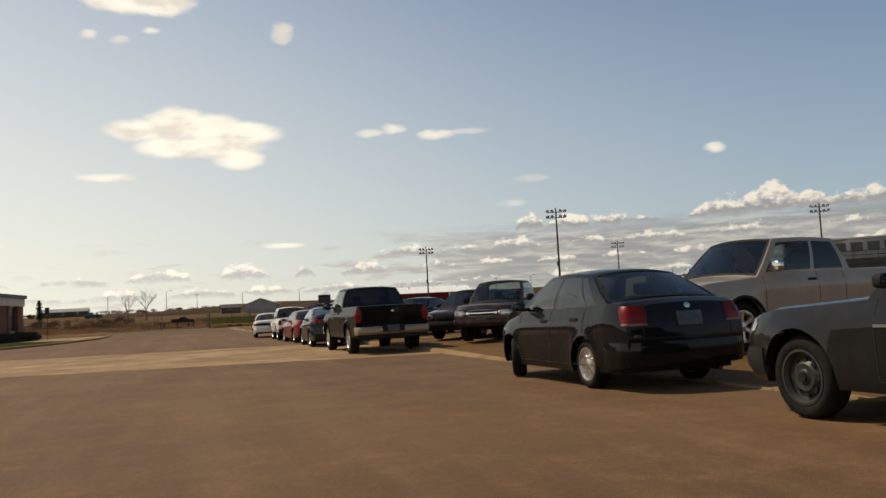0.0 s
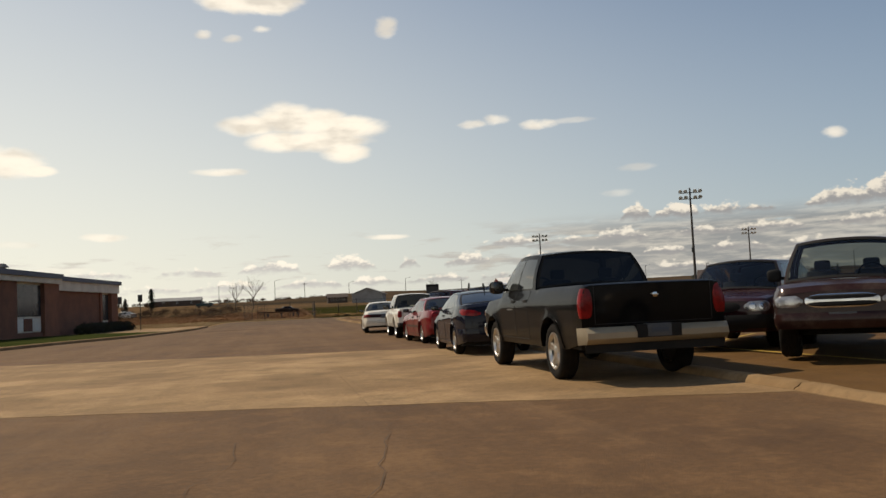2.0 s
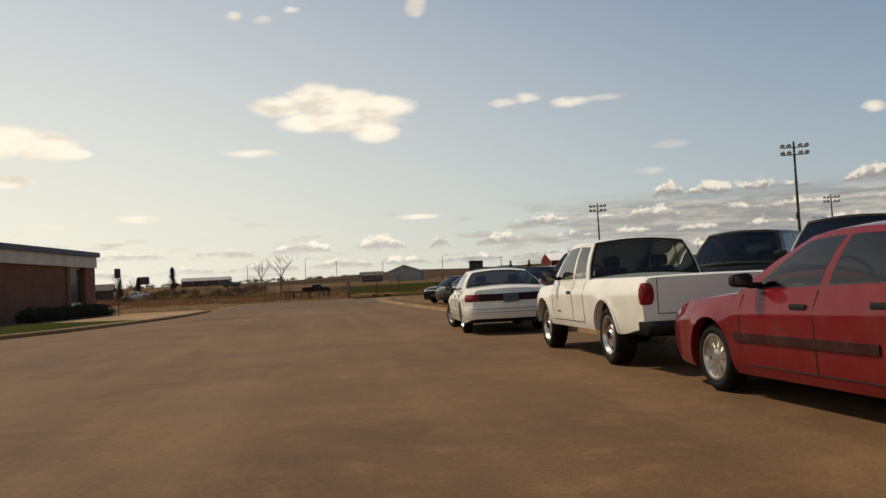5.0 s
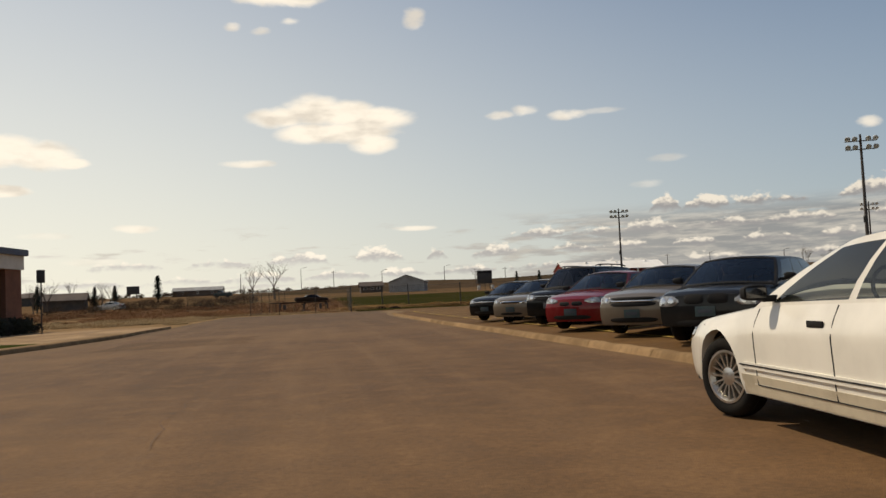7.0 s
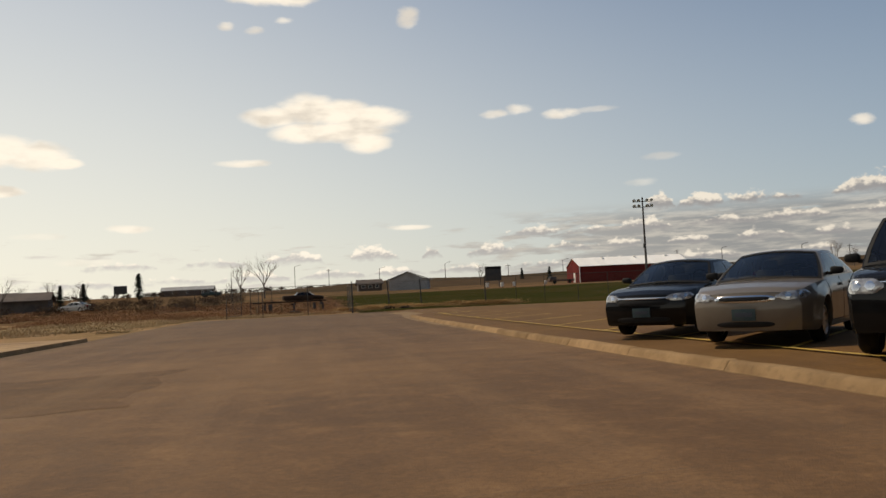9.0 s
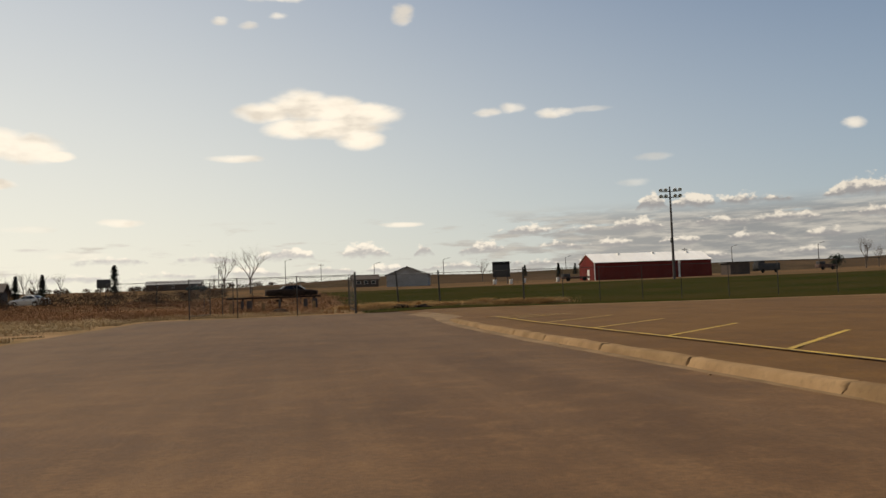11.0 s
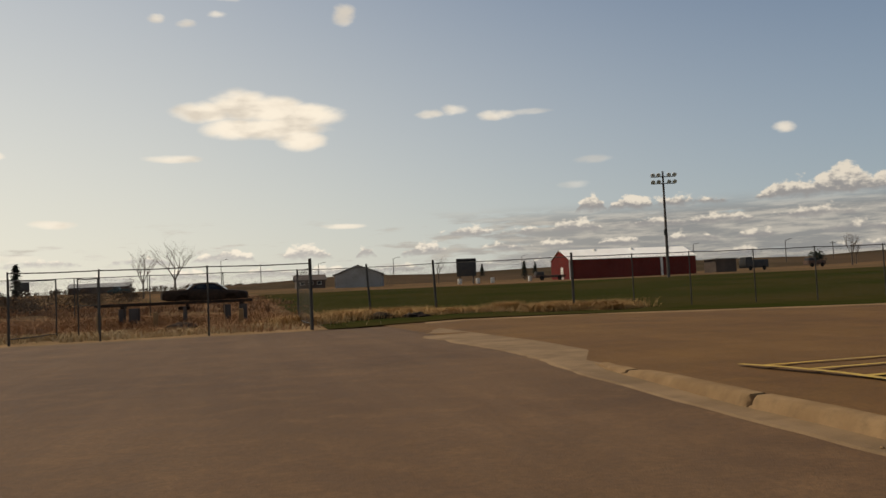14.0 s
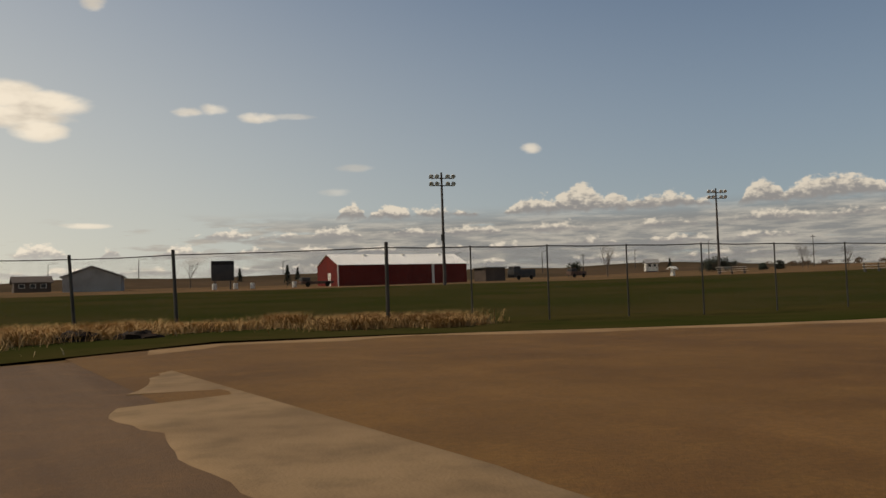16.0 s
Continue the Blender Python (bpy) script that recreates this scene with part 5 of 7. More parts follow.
def fill(c, color):
    """Bumpers without a material of their own take the paint."""
    for end in ("front", "rear"):
        b = c[end].get("bumper")
        if b and b[2] is None:
            c[end]["bumper"] = (b[0], b[1], color, b[3])
    return c


# --- along the kerb ---
c = suv(4.43, 1.80, 2.62, 0.72, 1.72, tr=0.345, hood=0.97, belt=1.03, nose=0.80, a=1.45, b=2.1, rim="steel")
c["lettering"] = ((1.55, 0.78, 0.16),)
build_vehicle("suv", "charcoal compact suv with dented steel wheels parked along the kerb", "suv", fill(c, CHARCOAL), CHARCOAL, parallel(c, 2.51, -2.38))

c = sedan(4.13, 1.71, 2.44, 0.70, 1.50, tr=0.30, hood=0.92, belt=0.97, deck=1.04, nose=0.70, a=0.96, b=1.71, c=2.99, d=3.70, rim="cover", rim_r=0.205, er=0.09, ef=0.20, rf=0.7)
c["rear"]["lamps"] = ((0.52, 0.86, 0.80, 1.00, DEEPRED), (0.53, 0.85, 0.765, 0.80, REVERSE), (0.92, 1.0, 0.53, 0.575, TAILRED))
c["steer"] = -24.0
c["rear"]["round"] = 0.12
c["rear"]["plate"] = (0.83, PLATE_SHADED)
c["badge"] = (0.0, 0.98)
c["glass"] = CLEARGLASS
build_vehicle("sedan", "black small four-door sedan with silver alloy wheels", "car", fill(c, BLACK), BLACK, parallel(c, 2.42, 3.86, -1.2))

WIN4 = ((0.08, 0.50), (0.54, 0.93))
c = pickup(5.56, 2.02, 3.36, 0.96, 1.89, 0.40, 1.19, 1.28, 1.00, a=1.33, b=2.02, c=3.24, d=3.42, bed0=3.52, win=WIN4, rim="five", rim_r=0.255, glass=CLEARGLASS, rear_glass=PRIVACY,
           doors=(1.48, 2.46, 3.2), handles=(2.33, 3.04), handle_drop=0.16, mirror=(0.24, 0.24, 0.12), er=0.02)
c["front"] = dict(lamp=(0.62, 1.06, 0.84, 1.02), grille=((-0.5, 0.5, 0.80, 1.08, CHROME, 0.02), (-0.42, 0.42, 0.84, 1.04, TRIM, 0.026)), bumper=(0.50, 0.74, CHROME, 0.40))
c["rear"] = dict(lamps=((0.83, 1.06, 0.86, 1.24, TAILRED),), plate=(0.68, PLATE_SHADED), gap=(0.80, 0.78, 1.29), bumper=(0.53, 0.74, BEIGE, 0.06), proud=0.13,
                 trim=((-0.30, 0.30, 0.59, 0.755, TRIM, 0.138), (-0.95, 0.95, 0.42, 0.53, TRIM, 0.02)), plate_off=0.15)
c["badge"] = (0.02, 1.13)
c["lettering"] = ((2.0, 0.99, 0.34),)
c["lips"] = TRUCKBLACK
build_vehicle("pickup_truck", "black crew-cab pickup truck with alloy wheels and pale rear bumper", "pickup", fill(c, BLACK), TRUCKBLACK, parallel(c, 2.18, 17.25, -0.9))

c = sedan(4.53, 1.775, 2.70, 0.87, 1.435, tr=0.318, hood=0.90, belt=0.98, deck=1.07, nose=0.66, a=1.05, b=2.0, c=3.15, d=4.15, rim="five", glass=PRIVACY, er=0.14, rr=0.8)
c["top"] = ((0, 0.62), (0.12, 0.70), (0.45, 0.79), (1.0, 0.90), (1.35, 0.95), (3.0, 1.04), (4.15, 1.10), (4.42, 1.09), (4.53, 1.02))
c["rear"]["lamps"] = ((0.40, 1.02, 0.85, 0.975, TAILRED),)
c["rear"]["round"] = 0.45
c["rear"]["slope"] = 0.05
c["rear"]["plate"] = (0.84, PLATE_SHADED)
c["badge"] = (0.0, 1.01)
c["aerial"] = (3.05, 0.0, 1.43)
build_vehicle("sedan", "dark navy four-door sedan with sloping roof and alloy wheels", "car", fill(c, NAVY), NAVY, parallel(c, 2.29, 24.58, -2.5))

c = sedan(4.77, 1.77, 2.67, 0.95, 1.40, tr=0.31, hood=0.88, belt=0.92, deck=0.99, nose=0.68, a=1.35, b=2.15, c=3.35, d=4.0, rim="cover", er=0.12)
c["rear"]["lamps"] = ((0.44, 0.90, 0.72, 0.88, TAILRED),)
c["moulding"] = (0.52, MAROON, 0.07)
build_vehicle("sedan", "red older four-door sedan with silver wheel covers", "car", fill(c, REDP), REDP, parallel(c, 2.6, 30.87, 1.5))

c = pickup(5.2, 1.73, 3.12, 0.80, 1.64, 0.365, 1.0, 1.06, 0.84, a=1.2, b=1.85, c=2.95, d=3.12, bed0=3.2, win=((0.08, 0.58), (0.63, 0.93)), rim="steel", bright=True,
           doors=(1.35, 2.45, 3.0), handles=(2.3,), handle_drop=0.16, rear_glass=AUTOGLASS, mirror=(0.22, 0.20, 0.10))
c["front"] = dict(lamp=(0.48, 0.84, 0.70, 0.84), grille=((-0.42, 0.42, 0.70, 0.86, TRIM, 0.02),), bumper=(0.38, 0.60, TRIM, 0.30))
c["rear"] = dict(lamps=((0.70, 0.90, 0.76, 1.0, TAILRED),), plate=(0.58, PLATE), gap=(0.66, 0.66, 1.05), bumper=(0.44, 0.58, TRIM, 0.05), proud=0.10)
c["lips"] = WHITEP
c["lettering"] = ((1.6, 0.62, 0.18),)
build_vehicle("pickup_truck", "white extended-cab pickup truck with steel wheels", "pickup", fill(c, WHITEP), WHITEP, parallel(c, 2.55, 36.32, -2.2))

c = sedan(5.15, 1.90, 2.91, 0.96, 1.43, tr=0.335, hood=0.90, belt=0.95, deck=0.99, nose=0.66, a=1.5, b=2.45, c=3.65, d=4.30, rim="wire", rim_r=0.215, er=0.15, rr=0.6, ef=0.15, rf=0.9,
          handle_mat=TRIM, steer=17.0)
c["cab"]["win"] = ((0.10, 0.46), (0.49, 0.80))
c["glass"] = CLEARGLASS
c["rear"]["lamps"] = ((0.64, 1.18, 0.71, 0.86, DEEPRED),)
c["rear"]["gap"] = None
# the two thin grey strips draw the shade in the bumper's grooves
c["rear"]["trim"] = ((-0.66, 0.66, 0.71, 0.86, DULLRED, 0.012), (-0.70, 0.70, 0.862, 0.874, CHROME, 0.014), (-0.82, 0.82, 0.545, 0.555, GREYLETTER, 0.050), (-0.82, 0.82, 0.475, 0.483, GREYLETTER, 0.050))
c["rear"]["bumper"] = (0.36, 0.61, None, 0.75)
c["rear"]["plate"] = (0.76, PLATE_SHADED)
c["rear"]["round"] = 0.10
c["sill"] = 0.24
c["moulding"] = (0.47, WHITEP, 0.05)
c["rocker"] = (0.325, CREAM, 0.15)
build_vehicle("sedan", "white large four-door sedan with full-width red tail lights", "car", fill(c, WHITEP), WHITEP, parallel(c, 2.26, 44.89, -4.5))

# --- nosed into the stalls ---
c = pickup(5.75, 2.0, 3.64, 0.99, 1.90, 0.39, 1.18, 1.26, 0.98, a=1.40, b=2.0, c=3.45, d=3.62, bed0=3.72, win=((0.08, 0.56), (0.60, 0.93)), rim="six", glass=CLEARGLASS, rear_glass=AUTOGLASS, lips=TRIM, mirror_mat=CHROME,
           doors=(1.5, 2.75, 3.4), handles=(2.6,), handle_drop=0.14)
c["front"] = dict(lamp=(0.6, 1.02, 0.80, 0.97), grille=((-0.5, 0.5, 0.76, 1.0, TRIM, 0.02),), bumper=(0.48, 0.68, CHROME, 0.15))
c["rear"] = dict(lamps=((0.83, 1.04, 0.82, 1.18, TAILRED),), bumper=(0.52, 0.7, CHROME, 0.08))
build_vehicle("pickup_truck", "pewter tan extended-cab pickup truck in the lot", "pickup", c, TANP,
              Matrix.Translation((8.1, 6.99, lot_z(7.0))) @ Matrix.Rotation(radians(97), 4, "Z"))

c = pickup(4.78, 1.76, 2.83, 0.86, 1.71, 0.36, 1.03, 1.08, 0.87, a=1.25, b=1.85, c=2.75, d=2.92, bed0=3.0, win=((0.10, 0.92),), rim="six", doors=(1.4, 2.7), handles=(2.55,), handle_drop=0.15)
c["front"] = dict(bowls=(), lamp=(0.46, 0.84, 0.715, 0.865), grille=((-0.44, 0.44, 0.70, 0.88, CHROME, 0.02), (-0.41, 0.41, 0.715, 0.785, TRIM, 0.028), (-0.41, 0.41, 0.797, 0.865, TRIM, 0.028)), bumper=(0.44, 0.64, BROWNP, 0.12), plate=(0.56, PLATE_SHADED))
c["rear"] = dict(lamps=((0.70, 0.90, 0.76, 1.02, TAILRED),), bumper=(0.46, 0.6, TRIM, 0.05))
build_vehicle("pickup_truck", "dusty maroon regular-cab pickup truck with chrome grille", "pickup", c, BROWNP, stalled(c, 5.42, 16.74, 141))

c = suv(4.6, 1.75, 2.7, 0.85, 1.58, tr=0.33, hood=0.95, belt=1.0, nose=0.76, rim="six", rear_glass=AUTOGLASS)
c["moulding"] = (0.55, SILVERP, 0.16)
build_vehicle("wagon", "dark maroon older wagon with silver lower sides", "car", fill(c, MAROON), MAROON, stalled(c, 5.6, 19.95))

c = sedan(4.7, 1.8, 2.7, 0.95, 1.48, nose=0.70, rim="seven")
c["front"]["grille"] = ((-0.4, 0.4, 0.62, 0.72, CHROME, 0.015), (-0.5, 0.5, 0.28, 0.38, TRIM, 0.01))
build_vehicle("sedan", "black four-door sedan with chrome grille", "car", fill(c, BLACK), BLACK, stalled(c, 5.38, 26.05))
c = sedan(4.75, 1.8, 2.72, 0.95, 1.45, rim="seven")
build_vehicle("sedan", "blue-grey four-door sedan in the lot", "car", fill(c, BLUEGREY), BLUEGREY, stalled(c, 5.6, 30.4))
c = suv(4.7, 1.85, 2.72, 0.9, 1.72, rim="six", rack=CHROME)
build_vehicle("suv", "silver suv with chrome roof rails", "suv", fill(c, SILVERP), SILVERP, stalled(c, 5.7, 37.6))
c = suv(4.7, 1.85, 2.72, 0.9, 1.74, rim="five")
build_vehicle("suv", "black suv in the lot", "suv", fill(c, BLACK), BLACK, stalled(c, 5.9, 41.2))
c = sedan(4.9, 1.82, 2.75, 0.98, 1.44, nose=0.70, hood=0.92, rim="seven")
c["front"]["lamp"] = (0.42, 1.05, 0.60, 0.745)
c["front"]["amber"] = (0.98, 1.16, 0.52, 0.57)
c["front"]["fog"] = (0.48, 0.78, 0.33, 0.42)
c["front"]["grille"] = ((-0.34, 0.34, 0.60, 0.73, CHROME, 0.014), (-0.30, 0.30, 0.615, 0.715, TRIM, 0.020), (-0.4, 0.4, 0.29, 0.38, TRIM, 0.01))
c["front"]["bumper"] = (0.28, 0.52, None, 0.5)
build_vehicle("sedan", "silver four-door sedan in the lot", "car", fill(c, SILVERP), SILVERP, stalled(c, 5.4, 44.9))
c = suv(4.87, 1.90, 2.87, 0.92, 1.80, tr=0.37, hood=1.04, belt=1.10, nose=0.86, rim="six", rack=TRIM)
c["front"]["grille"] = ((-0.42, -0.02, 0.74, 0.88, TRIM, 0.016), (0.02, 0.42, 0.74, 0.88, TRIM, 0.016))
build_vehicle("suv", "dark red suv with black roof rails", "suv", fill(c, REDP), paint("deep_red_paint", (0.075, 0.008, 0.010), 0.35, 0.1, 0.12), stalled(c, 5.72, 50.0))

c = suv(4.6, 1.82, 2.86, 0.92, 1.49, tr=0.34, hood=0.91, belt=0.98, nose=0.76, rim="five", b=1.95)
c["front"]["grille"] = ((-0.36, -0.03, 0.66, 0.82, TRIM, 0.016), (0.03, 0.36, 0.66, 0.82, TRIM, 0.016), (-0.5, 0.5, 0.3, 0.4, TRIM, 0.01))
c["front"]["bumper"] = None
c["front"]["plate"] = (0.54, PLATE_BLUE)
build_vehicle("suv", "charcoal suv with split grille nosed into a stall", "suv", fill(c, CHARCOAL), CHARCOAL, stalled(c, 5.5, 55.15))
c = sedan(4.87, 1.79, 2.85, 0.98, 1.46, tr=0.325, nose=0.74, hood=0.93, belt=0.98, rim="five")
c["front"]["grille"] = ((-0.5, 0.5, 0.69, 0.73, CHROME, 0.02), (-0.48, 0.48, 0.60, 0.69, TRIM, 0.014), (-0.48, 0.48, 0.73, 0.79, TRIM, 0.014), (-0.5, 0.5, 0.28, 0.38, TRIM, 0.01))
build_vehicle("sedan", "pewter tan four-door sedan with wide grille", "car", fill(c, PEWTER), PEWTER, stalled(c, 5.64, 58.45))
c = sedan(4.8, 1.79, 2.85, 0.95, 1.45, tr=0.325, nose=0.72, hood=0.92, belt=0.97, rim="five")
c["front"]["lamp"] = (0.36, 0.98, 0.66, 0.79)
c["front"]["grille"] = ((-0.30, -0.03, 0.61, 0.71, TRIM, 0.016), (0.03, 0.30, 0.61, 0.71, TRIM, 0.016), (-0.5, 0.5, 0.28, 0.38, TRIM, 0.01))
build_vehicle("sedan", "bright red four-door sedan nosed into a stall", "car", fill(c, REDP), REDP, stalled(c, 5.46, 61.89))
c = suv(4.79, 1.82, 2.86, 0.93, 1.74, tr=0.365, hood=1.02, belt=1.08, nose=0.86, rim="five", rack=TRIM)
c["front"]["grille"] = ((-0.5, 0.5, 0.84, 0.87, CHROME, 0.022), (-0.46, 0.46, 0.72, 0.84, TRIM, 0.014))
c["front"]["bumper"] = None
c["front"]["plate"] = (0.58, PLATE_SHADED)
build_vehicle("suv", "black suv with chrome grille bar nosed into a stall", "suv", fill(c, BLACK), BLACK, stalled(c, 6.0, 65.66))
c = sedan(4.84, 1.76, 2.72, 1.0, 1.43, tr=0.315, nose=0.72, hood=0.90, belt=0.96, rim="cover")
c["front"]["grille"] = ((-0.42, 0.42, 0.63, 0.73, CHROME, 0.014), (-0.38, 0.38, 0.645, 0.715, TRIM, 0.02), (-0.4, 0.4, 0.28, 0.36, TRIM, 0.01))
build_vehicle("sedan", "pewter older four-door sedan nosed into a stall", "car", fill(c, PEWTER), PEWTER, stalled(c, 5.74, 68.89))
c = sedan(4.87, 1.79, 2.85, 0.98, 1.45, tr=0.325, nose=0.73, hood=0.92, belt=0.98, rim="five")
c["front"]["grille"] = ((-0.5, 0.5, 0.69, 0.73, CHROME, 0.02), (-0.48, 0.48, 0.58, 0.69, TRIM, 0.014), (-0.5, 0.5, 0.28, 0.38, TRIM, 0.01))
build_vehicle("sedan", "black four-door sedan with chrome grille bar", "car", fill(c, BLACK), BLACK, stalled(c, 5.55, 72.1))

# --- farther off in the lot ---
c = suv(5.0, 1.93, 3.0, 0.95, 1.93, tr=0.39, hood=1.12, belt=1.2, nose=0.92, rim="five", rack=TRIM)
build_vehicle("suv", "white large suv with tinted windows in the lot", "suv", fill(c, WHITEP), WHITEP, Matrix.Translation((19.3, 29.0, lot_z(29))) @ Matrix.Rotation(radians(60), 4, "Z"))
c = sedan(4.7, 1.8, 2.7, 0.95, 1.45, rim="five")
build_vehicle("sedan", "dusty tan sedan in the lot", "car", fill(c, TANP), TANP, Matrix.Translation((18.4, 23.0, lot_z(23))) @ Matrix.Rotation(radians(-120), 4, "Z"))
c = suv(4.9, 1.9, 2.9, 0.95, 1.8, rim="five")
build_vehicle("suv", "white suv farther back in the lot", "suv", fill(c, WHITEP), WHITEP, Matrix.Translation((21.0, 42.0, lot_z(42))) @ Matrix.Rotation(radians(60), 4, "Z"))
c = sedan(4.7, 1.8, 2.7, 0.95, 1.45, rim="five")
build_vehicle("sedan", "charcoal sedan farther back in the lot", "car", fill(c, CHARCOAL), CHARCOAL, Matrix.Translation((18.0, 37.5, lot_z(37))) @ Matrix.Rotation(radians(60), 4, "Z"))
c = sedan(4.7, 1.8, 2.7, 0.95, 1.45, rim="five")
build_vehicle("sedan", "white sedan farther back in the lot", "car", fill(c, WHITEP), WHITEP, Matrix.Translation((18.5, 47.0, lot_z(47))) @ Matrix.Rotation(radians(60), 4, "Z"))


# ---- brick school building ----
def wall_frame(a, b):
    """A frame with x along the wall, y into the building, at its outer foot."""
    a, b = Vector((*a, 0)), Vector((*b, 0))
    d = (b - a).normalized()
    q = Matrix((( d.x, -d.y, 0, a.x), (d.y, d.x, 0, a.y), (0, 0, 1, 0), (0, 0, 0, 1)))
    return q, (b - a).length


BW, BL = wall_frame((-23.68, 42.61), (-17.38, 92.11))
BZ = -0.05
school = thing("school_building", "low brown brick school with cream fascia and blue roof edge", "building", m=BW @ Matrix.Translation((0, 0, BZ)))
ROOF_H = 4.9
# the facade from its far end: a recessed wing, then a wing that stands forward
STEP = 33.0
part("wall", box((0.2, 0.45, 0), (BL - 0.2, 22, ROOF_H - 0.4)), BRICK, school)


def window_bay(a, b, y, top, sill=0.55):
    fr = part("window", box((a + 0.03, y + 0.25, sill), (b - 0.03, y + 0.55, top)), FASCIA, school)
    n = max(1, round((b - a) / 1.5))
    w = (b - a - 0.16) / n
    for k in range(n):
        x0, x1 = a + 0.1 + k * w, a + 0.06 + (k + 1) * w
        part("pane", box((x0, y + 0.2, sill + 1.15), (x1, y + 0.27, top - 0.15)), DARKGLASS, fr)
        part("infill_panel", box((x0 + 0.02, y + 0.19, sill + 0.1), (x1 - 0.02, y + 0.27, sill + 1.0)), WHITEWOOD if k != 1 else BRICK, fr)
    part("wall_base", box((a, y + 0.1, 0), (b, y + 0.6, sill)), BRICK, school)


part("brick_panel", box((35.2, 0, 0), (45.2, 0.6, 3.75)), BRICK, school)
part("pilaster", box((45.2, -0.12, 0), (45.75, 0.6, 3.75)), BRICK, school)
window_bay(45.75, 48.2, -0.05, 3.75, 0.05)
part("corner_pier", box((48.2, -0.15, 0), (BL + 0.15, 0.9, 3.95)), BRICK, school)
part("slot_panel", box((STEP + 0.02, 0.12, 0), (35.18, 0.5, 3.75)), FASCIA, school)
p, solid = STEP, True
while p > 1.0:
    q = max(0.0, p - (2.8 if p == STEP else 6.3 if solid else 4.6))
    if solid:
        part("brick_panel", box((q, -1.1, 0), (p, 0.5, 4.15)), BRICK, school)
    else:
        window_bay(q, p, -1.05, 4.15)
    p, solid = q, not solid
part("fascia", box((STEP, -0.3, 3.75), (BL + 0.2, 22.2, 4.55)), FASCIA, school)
part("fascia", box((-0.2, -1.35, 4.15), (STEP - 0.003, 22.2, 4.55)), FASCIA, school)
part("roof_edge", box((STEP - 0.2, -0.5, 4.55), (BL + 0.35, 22.4, ROOF_H)), BLUETRIM, school)
part("roof_edge", box((-0.35, -1.55, 4.55), (STEP - 0.203, 22.4, ROOF_H)), BLUETRIM, school)
part("roof_deck", box((0.4, -0.1, ROOF_H), (BL - 0.4, 22.0, ROOF_H + 0.015)), GREYSIDING, school)
vent = bmesh.new()
add_tube(vent, (27.0, 0.6, ROOF_H - 0.05), (27.0, 0.6, ROOF_H + 0.35), 0.32, None, 14)
add_tube(vent, (27.0, 0.6, ROOF_H + 0.35), (27.0, 0.6, ROOF_H + 0.62), 0.55, 0.3, 14)
part("roof_vent", vent, GREYSIDING_DARK, school)
part("roof_vent", box((18.0, 1.0, ROOF_H), (19.4, 2.2, ROOF_H + 0.55), 0.1), GREYSIDING_DARK, school)


def leaf_cloud(rnd, centers, radius, n, size, squash=1.0):
    """Many small leaf quads scattered in overlapping clumps."""
    verts, faces = [], []
    for _ in range(n):
        c = rnd.choice(centers)
        d = Vector((rnd.gauss(0, 1), rnd.gauss(0, 1), rnd.gauss(0, 1)))
        d = d.normalized() * radius * rnd.random() ** 0.45
        p = Vector(c) + Vector((d.x, d.y, d.z * squash))
        u = Vector((rnd.gauss(0, 1), rnd.gauss(0, 1), rnd.gauss(0, 1))).normalized() * size * rnd.uniform(0.6, 1.3)
        v = u.orthogonal().normalized() * size * rnd.uniform(0.4, 0.9)
        k = len(verts)
        verts += [p - u - v, p + u - v, p + u + v, p - u + v]
        faces.append((k, k + 1, k + 2, k + 3))
    me = bpy.data.meshes.new("leaves")
    me.from_pydata(verts, [], faces)
    return me


def stuff_mesh(name, me, material, label, category):
    me.materials.append(material)
    return tagged(new(name, me), label, category, kind="stuff")


rnd = random.Random(8)
for k in range(5):
    y0 = 34.2 + k * 2.5
    cs = [BW @ Vector((y0 + rnd.uniform(0, 2.5), -2.2 + rnd.uniform(-0.35, 0.35), 0.30 + rnd.uniform(0, 0.40))) for _ in range(22)]
    me = leaf_cloud(rnd, cs, 0.42, 2600, 0.045, 0.85)
    me.materials.append(HEDGE)
    tagged(new("hedge", me), "dark trimmed hedge bush along the brick wall", "hedge", "hedge along the wall")

lamp_post = thing("sign_post", "thin metal post with a small dark sign by the walkway", "sign", m=Matrix.Translation((-13.98, 85.0, road_z(85.0) + 0.12)))
part("post", tube((0, 0, -0.05), (0, 0, 3.2), 0.035), GALV, lamp_post)
part("sign", box((-0.20, -0.05, 2.55), (0.20, -0.035, 3.2), 0.006), DARKSTEEL, lamp_post)


# ---- trees ----
def limb(bm, rnd, p, d, length, r, depth, spread):
    n = 3
    for k in range(n):
        q = p + d * (length / n)
        r2 = r * (0.86 if k < n - 1 else 0.7)
        add_tube(bm, p, q, r, r2, 5 if depth > 1 else 4)
        d = (d + Vector((rnd.uniform(-0.2, 0.2), rnd.uniform(-0.2, 0.2), rnd.uniform(-0.05, 0.15)))).normalized()
        p, r = q, r2
        if depth and k:
            for _ in range(2):
                a = rnd.uniform(0, 6.283)
                side = Vector((math.cos(a), math.sin(a), rnd.uniform(0.1, 0.7)))
                limb(bm, rnd, p, (d + side * spread).normalized(), length * rnd.uniform(0.5, 0.75), r * 0.6, depth - 1, spread)


